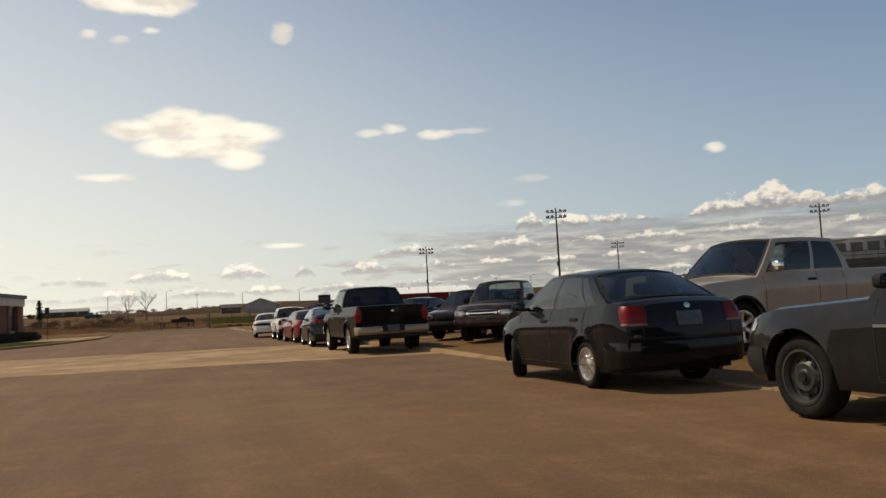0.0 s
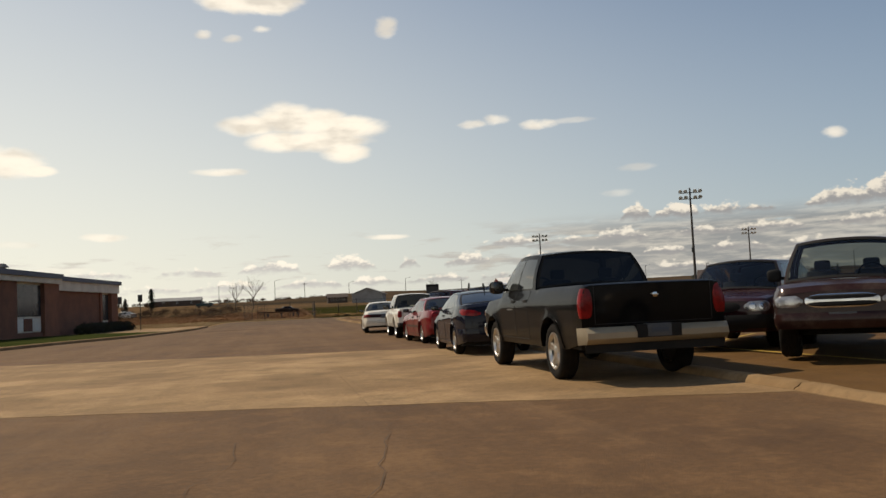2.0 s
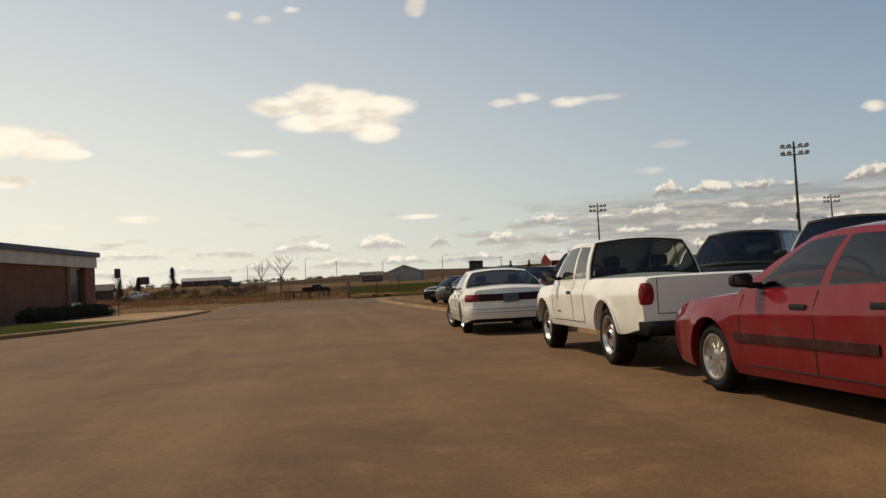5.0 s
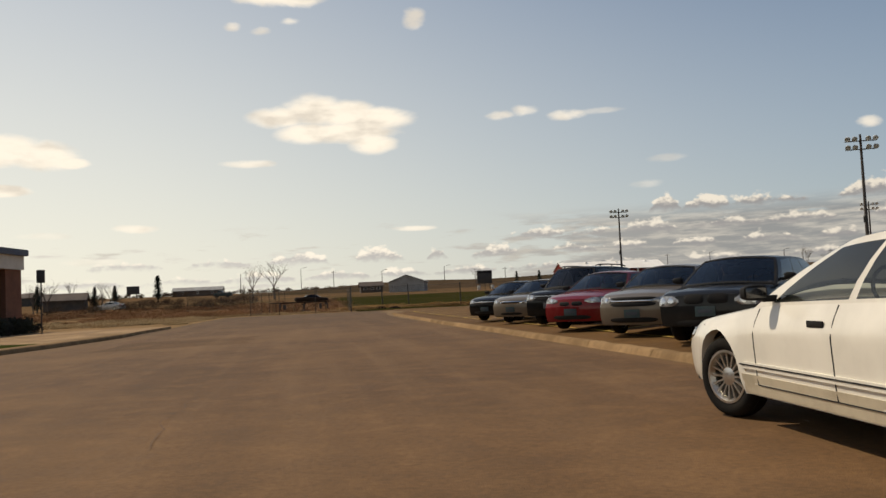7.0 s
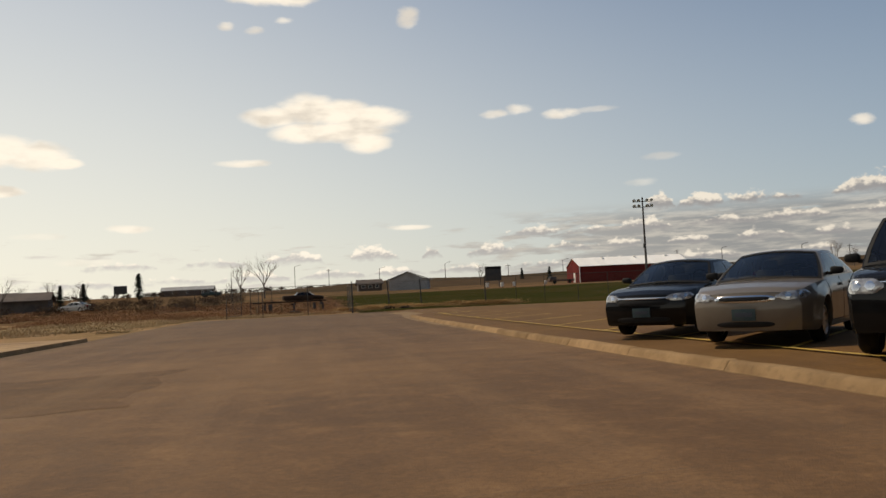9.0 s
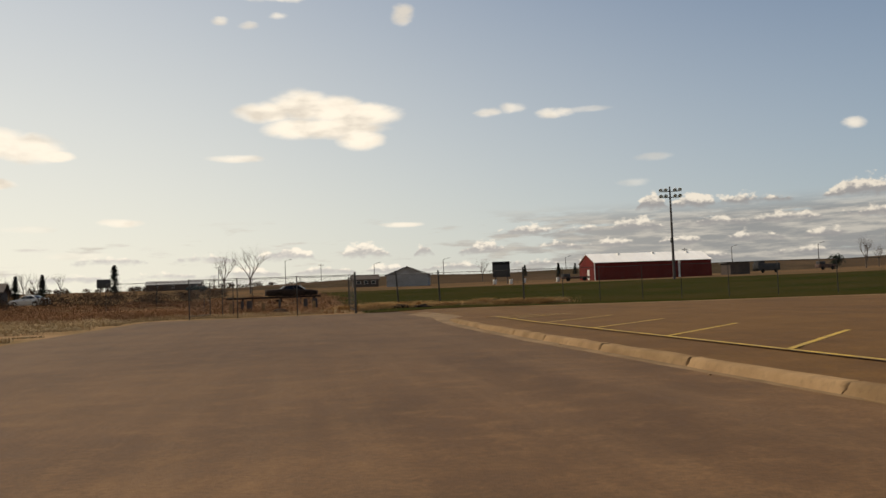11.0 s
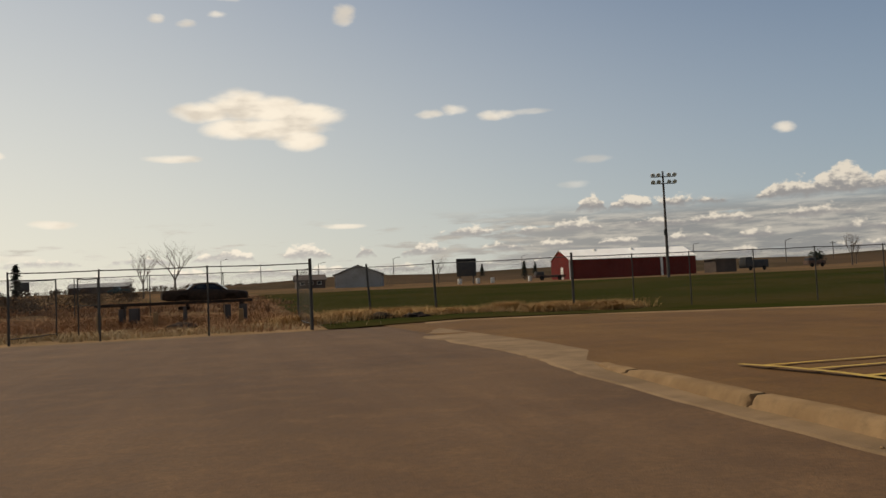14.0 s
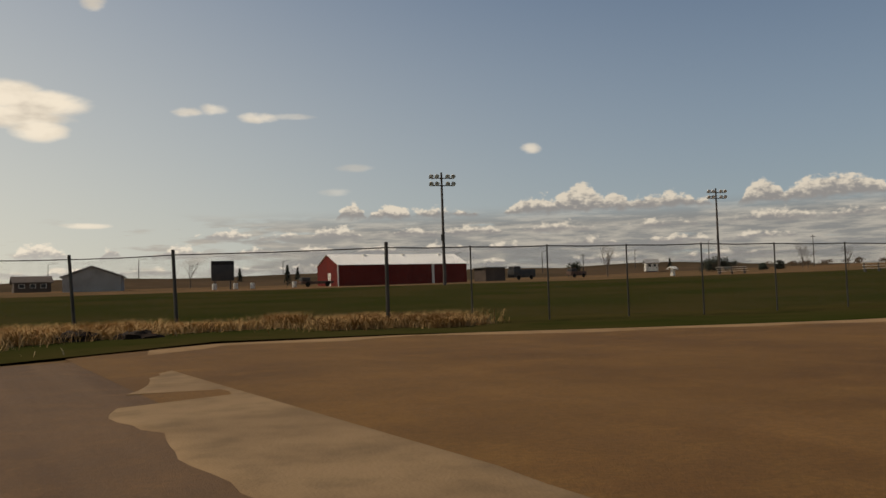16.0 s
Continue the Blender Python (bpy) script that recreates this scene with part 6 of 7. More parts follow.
def bare_tree(x, y, h, seed, label="bare grey-brown tree with thin twigs in early spring", spread=0.8, depth=3):
    rnd = random.Random(seed)
    root = thing("tree", label, "tree", "bare trees", m=Matrix.Translation((x, y, land_z(x, y) - 0.1)))
    tr = bmesh.new()
    add_tube(tr, (0, 0, 0), (0, 0, h * 0.3), h * 0.020, h * 0.015, 8)
    part("trunk", tr, BARK, root)
    cr = bmesh.new()
    for k in range(4):
        a = k * 1.6 + rnd.uniform(0, 1)
        limb(cr, rnd, Vector((0, 0, h * 0.28)), Vector((math.cos(a) * 0.45, math.sin(a) * 0.45, 1)).normalized(), h * 0.33, h * 0.011, depth, spread)
    part("crown", cr, BARK, root, fix=False)
    return root


def conifer(x, y, h, seed, wide=0.24, label="small dark green conifer on the far slope"):
    rnd = random.Random(seed)
    root = thing("conifer", label, "tree", "conifers", m=Matrix.Translation((x, y, land_z(x, y) - 0.1)))
    part("trunk", tube((0, 0, 0), (0, 0, h * 0.9), h * 0.03, h * 0.01, 6), BARK, root)
    verts, faces = [], []
    for _ in range(420):
        t = rnd.random() ** 0.8
        a = rnd.uniform(0, 6.283)
        r = h * wide * (1 - t) ** (1.0 if wide > 0.2 else 0.5) * rnd.uniform(0.4, 1.1) + 0.05
        p = Vector((math.cos(a) * r, math.sin(a) * r, h * (0.1 + 0.9 * t)))
        u = Vector((math.cos(a), math.sin(a), -0.35)) * h * 0.06
        v = Vector((-math.sin(a), math.cos(a), 0.1)) * h * 0.035
        k = len(verts)
        verts += [p - u - v, p + u - v * 0.3, p + u + v * 0.3, p - u + v]
        faces.append((k, k + 1, k + 2, k + 3))
    me = bpy.data.meshes.new("crown")
    me.from_pydata(verts, [], faces)
    me.materials.append(NEEDLES)
    part("crown", me, None, root)


bare_tree(-8.2, 224.0, 9.0, 1)
bare_tree(-12.5, 221.0, 7.5, 2, spread=0.6)
bare_tree(-14.8, 226.0, 4.0, 22, spread=0.6, depth=2)
bare_tree(52.0, 300.0, 7.0, 3)
bare_tree(130.8, 243.8, 8.0, 4, spread=1.0)
bare_tree(112.0, 300.0, 5.5, 5)
bare_tree(-96.0, 330.0, 10.0, 6)
bare_tree(-88.0, 336.0, 7.0, 7)
bare_tree(-78.0, 330.0, 8.0, 8, spread=0.5)
bare_tree(-70.0, 338.0, 7.5, 9, spread=0.5)
bare_tree(118.0, 312.0, 4.5, 10)
for x, y, h, s in ((62.0, 262.0, 4.2, 1), (73.0, 330.0, 5.0, 2), (240.0, 330.0, 5.0, 3), (90.0, 330.0, 5.0, 8)):
    conifer(x, y, h, s)

# ---- low weeds and dead grass ----
def blades(rnd, place, n, h, w):
    verts, faces = [], []
    for _ in range(n):
        x, y, k = place(rnd)
        z = land_z(x, y) if y > 100 else road_z(y)
        a = rnd.uniform(0, 6.283)
        hh = h * rnd.uniform(0.4, 1.15) * k
        lean = rnd.uniform(0.5, 1.7) * hh
        dx, dy = math.cos(a), math.sin(a)
        i = len(verts)
        ww = w * rnd.uniform(0.6, 1.5)
        verts += [(x - dy * ww, y + dx * ww, z - 0.03), (x + dy * ww, y - dx * ww, z - 0.03),
                  (x + dx * lean * 0.4 + dy * ww * 0.8, y + dy * lean * 0.4 - dx * ww * 0.8, z + hh * 0.65), (x + dx * lean * 0.4 - dy * ww * 0.8, y + dy * lean * 0.4 + dx * ww * 0.8, z + hh * 0.65),
                  (x + dx * lean, y + dy * lean, z + hh)]
        faces += [(i, i + 1, i + 2, i + 3), (i + 3, i + 2, i + 4)]
    me = bpy.data.meshes.new("blades")
    me.from_pydata(verts, [], faces)
    return me


def clumpy(x0, x1, y_of, spread, clumps, seed):
    r = random.Random(seed)
    cs = []
    for _ in range(clumps):
        x = r.uniform(x0, x1)
        cs.append((x, y_of(x) + r.gauss(0, spread), r.uniform(0.3, 1.0), r.uniform(0.45, 1.2)))

    def place(rnd):
        while True:
            x, y, s, k = rnd.choice(cs)
            x, y = x + rnd.gauss(0, s), y + rnd.gauss(0, s * 0.35)
            if y > 119.4 or x < -8.8 or x > 7.0:
                return x, y, k
    return place


stuff_mesh("dead_grass", blades(random.Random(1), clumpy(2.8, 16.2, lambda x: float(np.interp(x, (3, 6, 10, 14, 16.5), (123.0, 126.0, 126.0, 124.0, 122.4))), 0.9, 46, 5), 34000, 0.36, 0.009), STRAW,
           "pale dead grass in a ragged strip along the fence", "grass")
stuff_mesh("dead_grass", blades(random.Random(2), clumpy(-40, -8.5, lambda x: 112 + 0.35 * abs(x + 10), 7.0, 260, 6), 60000, 0.16, 0.014), PALESTRAW,
           "pale dead grass patches on the dirt yard", "grass")
stuff_mesh("brown_weeds", blades(random.Random(3), clumpy(-22, 2.6, lambda x: 126 + 0.25 * abs(x), 3.2, 380, 7), 72000, 0.40, 0.007), REEDS,
           "rust-brown dead weeds behind the fence", "weeds")
stuff_mesh("brown_weeds", blades(random.Random(4), clumpy(-62, 4, lambda x: 156, 14.0, 420, 8), 42000, 0.36, 0.02), REEDS,
           "rust-brown dead weeds on the waste ground", "weeds")
stuff_mesh("dead_grass", blades(random.Random(12), clumpy(-20, 2.8, lambda x: 121.6 + 0.12 * abs(x), 1.4, 110, 15), 26000, 0.20, 0.008), PALESTRAW,
           "pale dead grass tufts along the gate", "grass")

# ---- fences ----
def chain_mesh(bm, a, b, z0, h, pitch=0.09, r=0.0017):
    a, b = Vector(a), Vector(b)
    L = (b - a).length
    d = (b - a) / L
    n = int(L / pitch)
    for sgn in (1, -1):
        for k in range(-int(h / pitch), n + int(h / pitch)):
            s0 = k * pitch
            s1 = s0 + sgn * h
            lo, hi = 0.0, 1.0
            if s1 != s0:
                t0, t1 = (0 - s0) / (s1 - s0), (L - s0) / (s1 - s0)
                lo, hi = max(lo, min(t0, t1)), min(hi, max(t0, t1))
            if hi - lo < 0.02:
                continue
            p, q = a + d * (s0 + (s1 - s0) * lo), a + d * (s0 + (s1 - s0) * hi)
            add_wire(bm, (p.x, p.y, z0 + h * lo), (q.x, q.y, z0 + h * hi), r)


def add_wire(store, a, b, r):
    verts, faces = store
    a, b = Vector(a), Vector(b)
    d = (b - a).normalized()
    u = d.orthogonal().normalized() * r
    v = d.cross(u).normalized() * r
    i = len(verts)
    for p in (a, b):
        verts += [p + u, p - u * 0.5 + v * 0.87, p - u * 0.5 - v * 0.87]
    faces += [(i, i + 1, i + 4, i + 3), (i + 1, i + 2, i + 5, i + 4), (i + 2, i, i + 3, i + 5)]


def fence_run(name, label, pts, h, rails, post_r=0.025, lean=None, net=True, stout=()):
    root = thing(name, label, "fence")
    store = ([], [])
    lean = lean or {}
    feet = [Vector((x, y, land_z(x, y) + 0.1)) for x, y in pts]
    for k, f in enumerate(feet):
        lx = lean.get(k, 0.0)
        r = 0.058 if k in stout else post_r
        part("post", tube(f - Vector((0, 0, 0.15)), f + Vector((lx, 0, h + (0.16 if k in stout else 0.04))), r, r * 0.92, 8), GALV, root)
    for k in range(len(feet) - 1):
        a, b = feet[k], feet[k + 1]
        for z in rails:
            sag = Vector((0, 0, -0.02))
            mid = (a + b) / 2 + sag
            r = bmesh.new()
            add_tube(r, a + Vector((0, 0, z)), mid + Vector((0, 0, z)), 0.018, 0.018, 6)
            add_tube(r, mid + Vector((0, 0, z)), b + Vector((0, 0, z)), 0.018, 0.018, 6)
            part("rail", r, GALV, root)
        if net:
            chain_mesh(store, (a.x, a.y, 0), (b.x, b.y, 0), (a.z + b.z) / 2 + 0.02, h - 0.06)
    if net:
        me = bpy.data.meshes.new("chain_link")
        me.from_pydata(*[store[0], [], store[1]])
        me.materials.append(MESHWIRE)
        w = part("chain_link", me, None, root)
        w["kind"] = "stuff"
    return root


fence_run("chain_link_fence", "sagging galvanised chain-link fence round the playing field",
          [(-14.0, 135.4), (-10.4, 135.0), (-7.0, 134.7), (-3.5, 134.4), (0.0, 134.0), (3.6, 133.6), (7.2, 133.1), (9.6, 128.8), (14.2, 123.5), (16.7, 123.0), (18.9, 122.2), (21.6, 121.7),
           (23.8, 120.7), (26.9, 120.4), (30.1, 120.0), (34.0, 119.5), (39.0, 118.8), (46.0, 118.0), (54.0, 117.0)],
          2.12, (2.12,), lean={6: -0.14, 7: -0.08}, net=True, stout=(6, 7, 8))
fence_run("gate_fence", "galvanised pipe gate frame across the road's end", [(-6.2, 119.2), (-3.6, 119.3), (-0.3, 119.0), (3.0, 119.25)], 2.12, (2.12,), post_r=0.030, net=False, stout=(3,))
fence_run("chain_link_gate", "open chain-link gate leaf at the road's end", [(-6.2, 119.3), (-5.3, 121.6)], 1.9, (1.9, 0.1), net=True)
fence_run("chain_link_gate", "open chain-link gate leaf folded beside the tall post", [(3.0, 119.45), (2.85, 122.9)], 1.95, (1.95, 0.1), net=True)
fence_run("pipe_frame", "narrow galvanised pipe frame by the gate", [(-4.6, 121.5), (-4.0, 121.7)], 1.9, (1.9, 1.0), net=True)

# ---- old car body on a rack, and scrap behind the gate ----
tz = land_z(-1.0, 126.0)
rack = thing("scrap_rack", "rusty steel beam rack on rough stands in the weeds", "rack", m=Matrix.Translation((-1.1, 126.0, tz)) @ Matrix.Rotation(radians(2), 4, "Z"))
for y in (-0.62, 0.62):
    part("beam", box((-3.6, y - 0.06, 0.90), (2.3, y + 0.06, 1.02), 0.015), WRECK, rack)
for x in (-2.6, -0.2, 1.9):
    part("crossbeam", box((x - 0.06, -0.7, 0.82), (x + 0.06, 0.7, 0.90), 0.01), WRECK, rack)
for x, w in ((-2.65, 0.08), (-2.2, 0.16), (-0.3, 0.07), (1.35, 0.10), (1.95, 0.13)):
    for y in (-0.62, 0.62):
        part("stand", box((x - w, y - 0.07, -0.1), (x + w, y + 0.07, 0.82), 0.02), WOODPOLE, rack)
part("hanging_axle", box((-0.55, -0.5, 0.68), (-0.1, 0.5, 0.82), 0.06), WRECK, rack)
wreck = thing("car_wreck", "dark rusty stripped car body resting on the rack", "car body",
              m=Matrix.Translation((-0.65, 126.0, tz + 0.90)) @ Matrix.Rotation(radians(-86), 4, "Z") @ Matrix.Diagonal((0.9, 0.76, 0.64, 1)))
ws = Shape(sedan(4.2, 1.6, 2.4, 0.8, 1.3, tr=0.26, nose=0.6, hood=0.78, belt=0.84, deck=0.86, a=1.0, b=1.55, c=2.6, d=2.95))
part("body", shell(ws), WRECK, wreck)
cabin(ws, wreck, PRIVACY, PRIVACY, WRECK)
part("floor_pan", box((-0.6, -1.9, 0.22), (0.6, 1.9, 0.7)), WRECK, wreck)
for (x, y, s, lab) in ((-1.35, 122.6, 0.42, "dark scrap heap"), (6.2, 124.2, 0.36, "dark scrap heap"), (7.6, 124.0, 0.3, "dark scrap heap")):
    b = bmesh.new()
    bmesh.ops.create_icosphere(b, subdivisions=3, radius=1.0)
    for v in b.verts:
        v.co = Vector((v.co.x * s * 1.7, v.co.y * s, max(-0.1, v.co.z * s * 0.7))) * (1 + 0.5 * noise.noise(v.co * 2.2 + Vector((x, 0, 0))))
    o = part("scrap_mound", b, WRECK)
    o.location = (x, y, land_z(x, y))
    tagged(o, "low dark heap of scrap in the weeds", "scrap")
for x, y in ((-2.35, 124.0), (0.75, 123.6), (-4.3, 123.8)):
    root = thing("concrete_block", "weathered pale block post standing in the weeds", "post", "blocks in the weeds", m=Matrix.Translation((x, y, land_z(x, y))))
    part("block", box((-0.09, -0.09, -0.1), (0.09, 0.09, 0.7), 0.03), KERB, root)


# ---- barn ----
def barn():
    x0, x1, y0, y1 = 59.3, 84.8, 230.5, 239.5
    z = land_z(70, 232) - 0.15
    eave, ridge = 3.65, 5.55
    root = thing("barn", "long red metal barn with pale ribbed roof and white door", "barn", m=Matrix.Translation(((x0 + x1) / 2, (y0 + y1) / 2, z)))
    hx, hy = (x1 - x0) / 2, (y1 - y0) / 2
    for k in range(24):                                        # ribbed wall sheets along the long sides
        a, b = -hx + 2 * hx * k / 24, -hx + 2 * hx * (k + 1) / 24
        part("wall_sheet", box((a + 0.01, -hy, 0), (b - 0.01, -hy + 0.12, eave)), BARNRED, root)
    part("wall", box((-hx, hy - 0.12, 0), (hx, hy, eave)), BARNRED, root)
    for s in (-1, 1):
        b = bmesh.new()
        pts = [(s * hx, -hy + 0.13, 0), (s * hx, hy - 0.13, 0), (s * hx, hy - 0.13, eave), (s * hx, 0, ridge), (s * hx, -hy + 0.13, eave)]
        f0 = [b.verts.new(p) for p in pts]
        f1 = [b.verts.new((p[0] - s * 0.12, p[1], p[2])) for p in pts]
        b.faces.new(f0)
        b.faces.new(f1[::-1])
        for k in range(5):
            b.faces.new((f0[k], f0[(k + 1) % 5], f1[(k + 1) % 5], f1[k]))
        part("gable_wall", b, BARNRED, root)
    for s in (-1, 1):
        for k in range(16):
            a, b_ = -hx - 0.15 + (2 * hx + 0.3) * k / 16, -hx - 0.15 + (2 * hx + 0.3) * (k + 1) / 16
            b = bmesh.new()
            lo, hi = Vector((0, s * (hy + 0.2), eave - 0.05)), Vector((0, 0, ridge + 0.02))
            rows = []
            for x in (a, a + 0.02, b_ - 0.1, b_ - 0.06, b_ - 0.02, b_):
                up = 0.018 if b_ - 0.09 < x < b_ - 0.01 else 0.0
                rows.append([Vector((x, lo.y, lo.z + up)), Vector((x, hi.y, hi.z + up)), Vector((x, hi.y, hi.z - 0.08)), Vector((x, lo.y, lo.z - 0.08))])
            add_grid(b, rows, close=True)
            part("roof_sheet", b, BARNROOF, root)
    for k in range(3):
        x = -hx + 6.5 + k * 7.6
        part("roof_vent", box((x, -0.9, ridge - 0.3), (x + 0.5, -0.5, ridge + 0.05), 0.05), BARNROOF, root)
    door = part("door", box((-hx - 0.06, -1.5, 0.0), (-hx - 0.01, -0.3, 2.3), 0.02), WHITEWOOD, root)
    part("door_handle", box((-hx - 0.1, -0.5, 1.0), (-hx - 0.05, -0.42, 1.1)), DARKSTEEL, door)
    part("trim", box((-hx - 0.05, -hy - 0.05, 0), (-hx + 0.1, -hy + 0.1, eave)), WHITEWOOD, root)
    part("downpipe", box((hx * 0.42, -hy - 0.15, 0), (hx * 0.42 + 0.45, -hy - 0.02, eave)), WHITEWOOD, root)


barn()
shed = thing("shed", "small weathered brown shed beside the barn", "shed", m=Matrix.Translation((91.5, 233.0, land_z(91, 233))))
part("wall", box((-2.2, -2, -0.2), (2.2, 2, 2.4)), SHINGLE, shed)
part("roof", box((-2.5, -2.3, 2.4), (2.5, 2.3, 2.6), 0.05), GREYSIDING, shed)
for x, y, w, d, h, mt, lab in ((97.5, 231.0, 5.0, 2.2, 2.0, DARKSTEEL, "dark parked farm trailer by the barn"), (53.5, 226.0, 5.5, 1.6, 0.9, RUST, "low rusty implement by the barn door"),
                               (112.7, 233.0, 4.0, 1.6, 1.3, RUST, "rust-red old truck body on the slope")):
    root = thing("farm_trailer", lab, "trailer", "farm equipment", m=Matrix.Translation((x, y, land_z(x, y))))
    part("bed", box((-w / 2, -d / 2, 0.5), (w / 2, d / 2, h), 0.06), mt, root)
    part("cab", box((-w / 2 + 0.2, -d / 2 + 0.1, h), (-w / 2 + 1.6, d / 2 - 0.1, h + 0.6), 0.08), DARKSTEEL, root)
    for wx in (-w * 0.3, w * 0.3):
        b = bmesh.new()
        lathe(b, [(0.0, -0.12), (0.34, -0.12), (0.42, 0.0), (0.34, 0.12), (0.0, 0.12)], 16)
        o = part("wheel", b, RUBBER, root)
        o.matrix_local = pose(wx, -d / 2, 0.42, 0, 0, 90)

# scoreboard
sb = thing("scoreboard", "black scoreboard on two posts at the field's far side", "scoreboard", m=Matrix.Translation((39.5, 229.0, land_z(39.5, 229))))
part("board", box((-1.75, -0.12, 1.3), (1.75, 0.12, 4.35), 0.04), DARKSTEEL, sb)
part("top_panel", box((-1.75, -0.16, 3.75), (1.75, -0.12, 4.2)), TRIM, sb)
for x in (-1.2, 1.2):
    part("post", box((x - 0.09, -0.09, -0.2), (x + 0.09, 0.09, 1.3)), WOODPOLE, sb)
for k, (x, y) in enumerate(((37.4, 226.0), (40.6, 226.0), (43.5, 227.0), (50.5, 227.5))):
    o = thing("white_barrel", "small white barrel standing on the turf", "barrel", "barrels on the field", m=Matrix.Translation((x, y, land_z(x, y))))
    b = bmesh.new()
    lathe(b, [(0.0, 0.0), (0.33, 0.0), (0.36, 0.1), (0.34, 0.45), (0.36, 0.8), (0.33, 0.9), (0.0, 0.9)], 16)
    part("drum", b, WHITEWOOD, o).matrix_local = Matrix.Rotation(radians(-90), 4, "Y")


# ---- floodlight masts ----
def flood_mast(x, y, top, turn):
    z = land_z(x, y)
    h = top - z
    root = thing("floodlight_mast", "tall weathered pole with two rows of sports floodlights", "floodlight", "floodlight masts",
                 m=Matrix.Translation((x, y, z)) @ Matrix.Rotation(radians(turn), 4, "Z"))
    part("pole", tube((0, 0, -0.3), (0, 0, h + 0.9), 0.24, 0.13, 10), WOODPOLE, root)
    for zz in (h - 0.9, h + 0.1):
        part("crossarm", box((-1.75, -0.06, zz - 0.06), (1.75, 0.06, zz + 0.06)), GALV, root)
        for k in range(4):
            xx = (-1.55, -0.75, 0.75, 1.55)[k]
            hb = bmesh.new()
            q = Matrix.Translation((xx, -0.28, zz + 0.30)) @ Matrix.Rotation(radians(35), 4, "X")
            bmesh.ops.create_cone(hb, cap_ends=True, segments=14, radius1=0.16, radius2=0.33, depth=0.42, matrix=q @ Matrix.Rotation(radians(90), 4, "X"))
            head = part("floodlight", hb, LAMPHEAD, root)
            part("bracket", box((xx - 0.03, -0.2, zz), (xx + 0.03, 0.02, zz + 0.34)), GALV, head)
    part("ladder_box", box((-0.35, -0.3, h * 0.42), (0.0, -0.15, h * 0.42 + 0.8)), GALV, root)


flood_mast(64.4, 129.3, 17.2, -20)
flood_mast(61.1, 198.8, 16.3, -15)
flood_mast(119.5, 202.5, 16.7, -20)
flood_mast(121.9, 127.4, 17.2, -35)

# ---- street lamps and poles along the far road ----
rnd = random.Random(21)
for k, az in enumerate((-20.5, -4.6, -0.6, 1.6, 4.9, 9.2, 13.4, 17.0, 19.8, 24.3, 27.0, 31.5, 34.2, 37.5, 41.0, 46.5, 53.5)):
    d = 330 + 40 * rnd.random()
    x, y = d * math.sin(radians(az)), 40 + d * math.cos(radians(az))
    h = rnd.uniform(7.0, 10.5)
    z = land_z(x, y)
    root = thing("street_lamp" if k % 3 else "utility_pole", "tall thin street lamp along the far road" if k % 3 else "wooden utility pole along the far road", "pole",
                 "poles along the far road", m=Matrix.Translation((x, y, z)))
    part("pole", tube((0, 0, -0.3), (0, 0, h), 0.16, 0.10, 6), WOODPOLE, root)
    if k % 3:
        part("arm", tube((0, 0, h - 0.1), (1.8, 0, h + 0.5), 0.06, 0.05, 6), GALV, root)
        part("lamp_head", box((1.6, -0.15, h + 0.42), (2.4, 0.15, h + 0.56), 0.04), GALV, root)
    else:
        part("crossarm", box((-1.1, -0.07, h - 0.7), (1.1, 0.07, h - 0.55)), WOODPOLE, root)


# ---- far buildings ----
def far_house(name, label, x, y, w, d, eave, ridge, wall_mat, roof_mat, turn=0, windows=3, lift=0.0):
    root = thing(name, label, "building", m=Matrix.Translation((x, y, land_z(x, y) - 0.1 + lift)) @ Matrix.Rotation(radians(turn), 4, "Z"))
    part("wall", box((-w / 2, -d / 2, -0.5), (w / 2, d / 2, eave)), wall_mat, root)
    b = bmesh.new()
    o = 0.4
    sec = [(-d / 2 - o, eave - 0.1), (0, ridge), (d / 2 + o, eave - 0.1)]
    rows = [[(sx * (w / 2 + o), yy, zz) for yy, zz in sec] + [(sx * (w / 2 + o), yy, zz - 0.2) for yy, zz in reversed(sec)] for sx in (-1, 1)]
    vs = add_grid(b, rows, close=True)
    b.faces.new(vs[0])
    b.faces.new(vs[1][::-1])
    part("roof", b, roof_mat, root)
    for sx in (-1, 1):
        g = bmesh.new()
        t = [g.verts.new((sx * (w / 2 - 0.02), yy * 0.92, zz - 0.2)) for yy, zz in sec]
        t2 = [g.verts.new((sx * (w / 2 - 0.15), yy * 0.92, zz - 0.2)) for yy, zz in sec]
        g.faces.new(t)
        g.faces.new(t2[::-1])
        for k in range(3):
            g.faces.new((t[k], t[(k + 1) % 3], t2[(k + 1) % 3], t2[k]))
        part("gable", g, wall_mat, root)
    for k in range(windows):
        xx = -w / 2 + w * (k + 0.7) / (windows + 0.4)
        win = part("window", box((xx - 0.5, -d / 2 - 0.05, eave * 0.4), (xx + 0.5, -d / 2 + 0.02, eave * 0.8)), WHITEWOOD, root)
        part("pane", box((xx - 0.42, -d / 2 - 0.07, eave * 0.43), (xx + 0.42, -d / 2 - 0.04, eave * 0.77)), DARKGLASS, win)
    return root


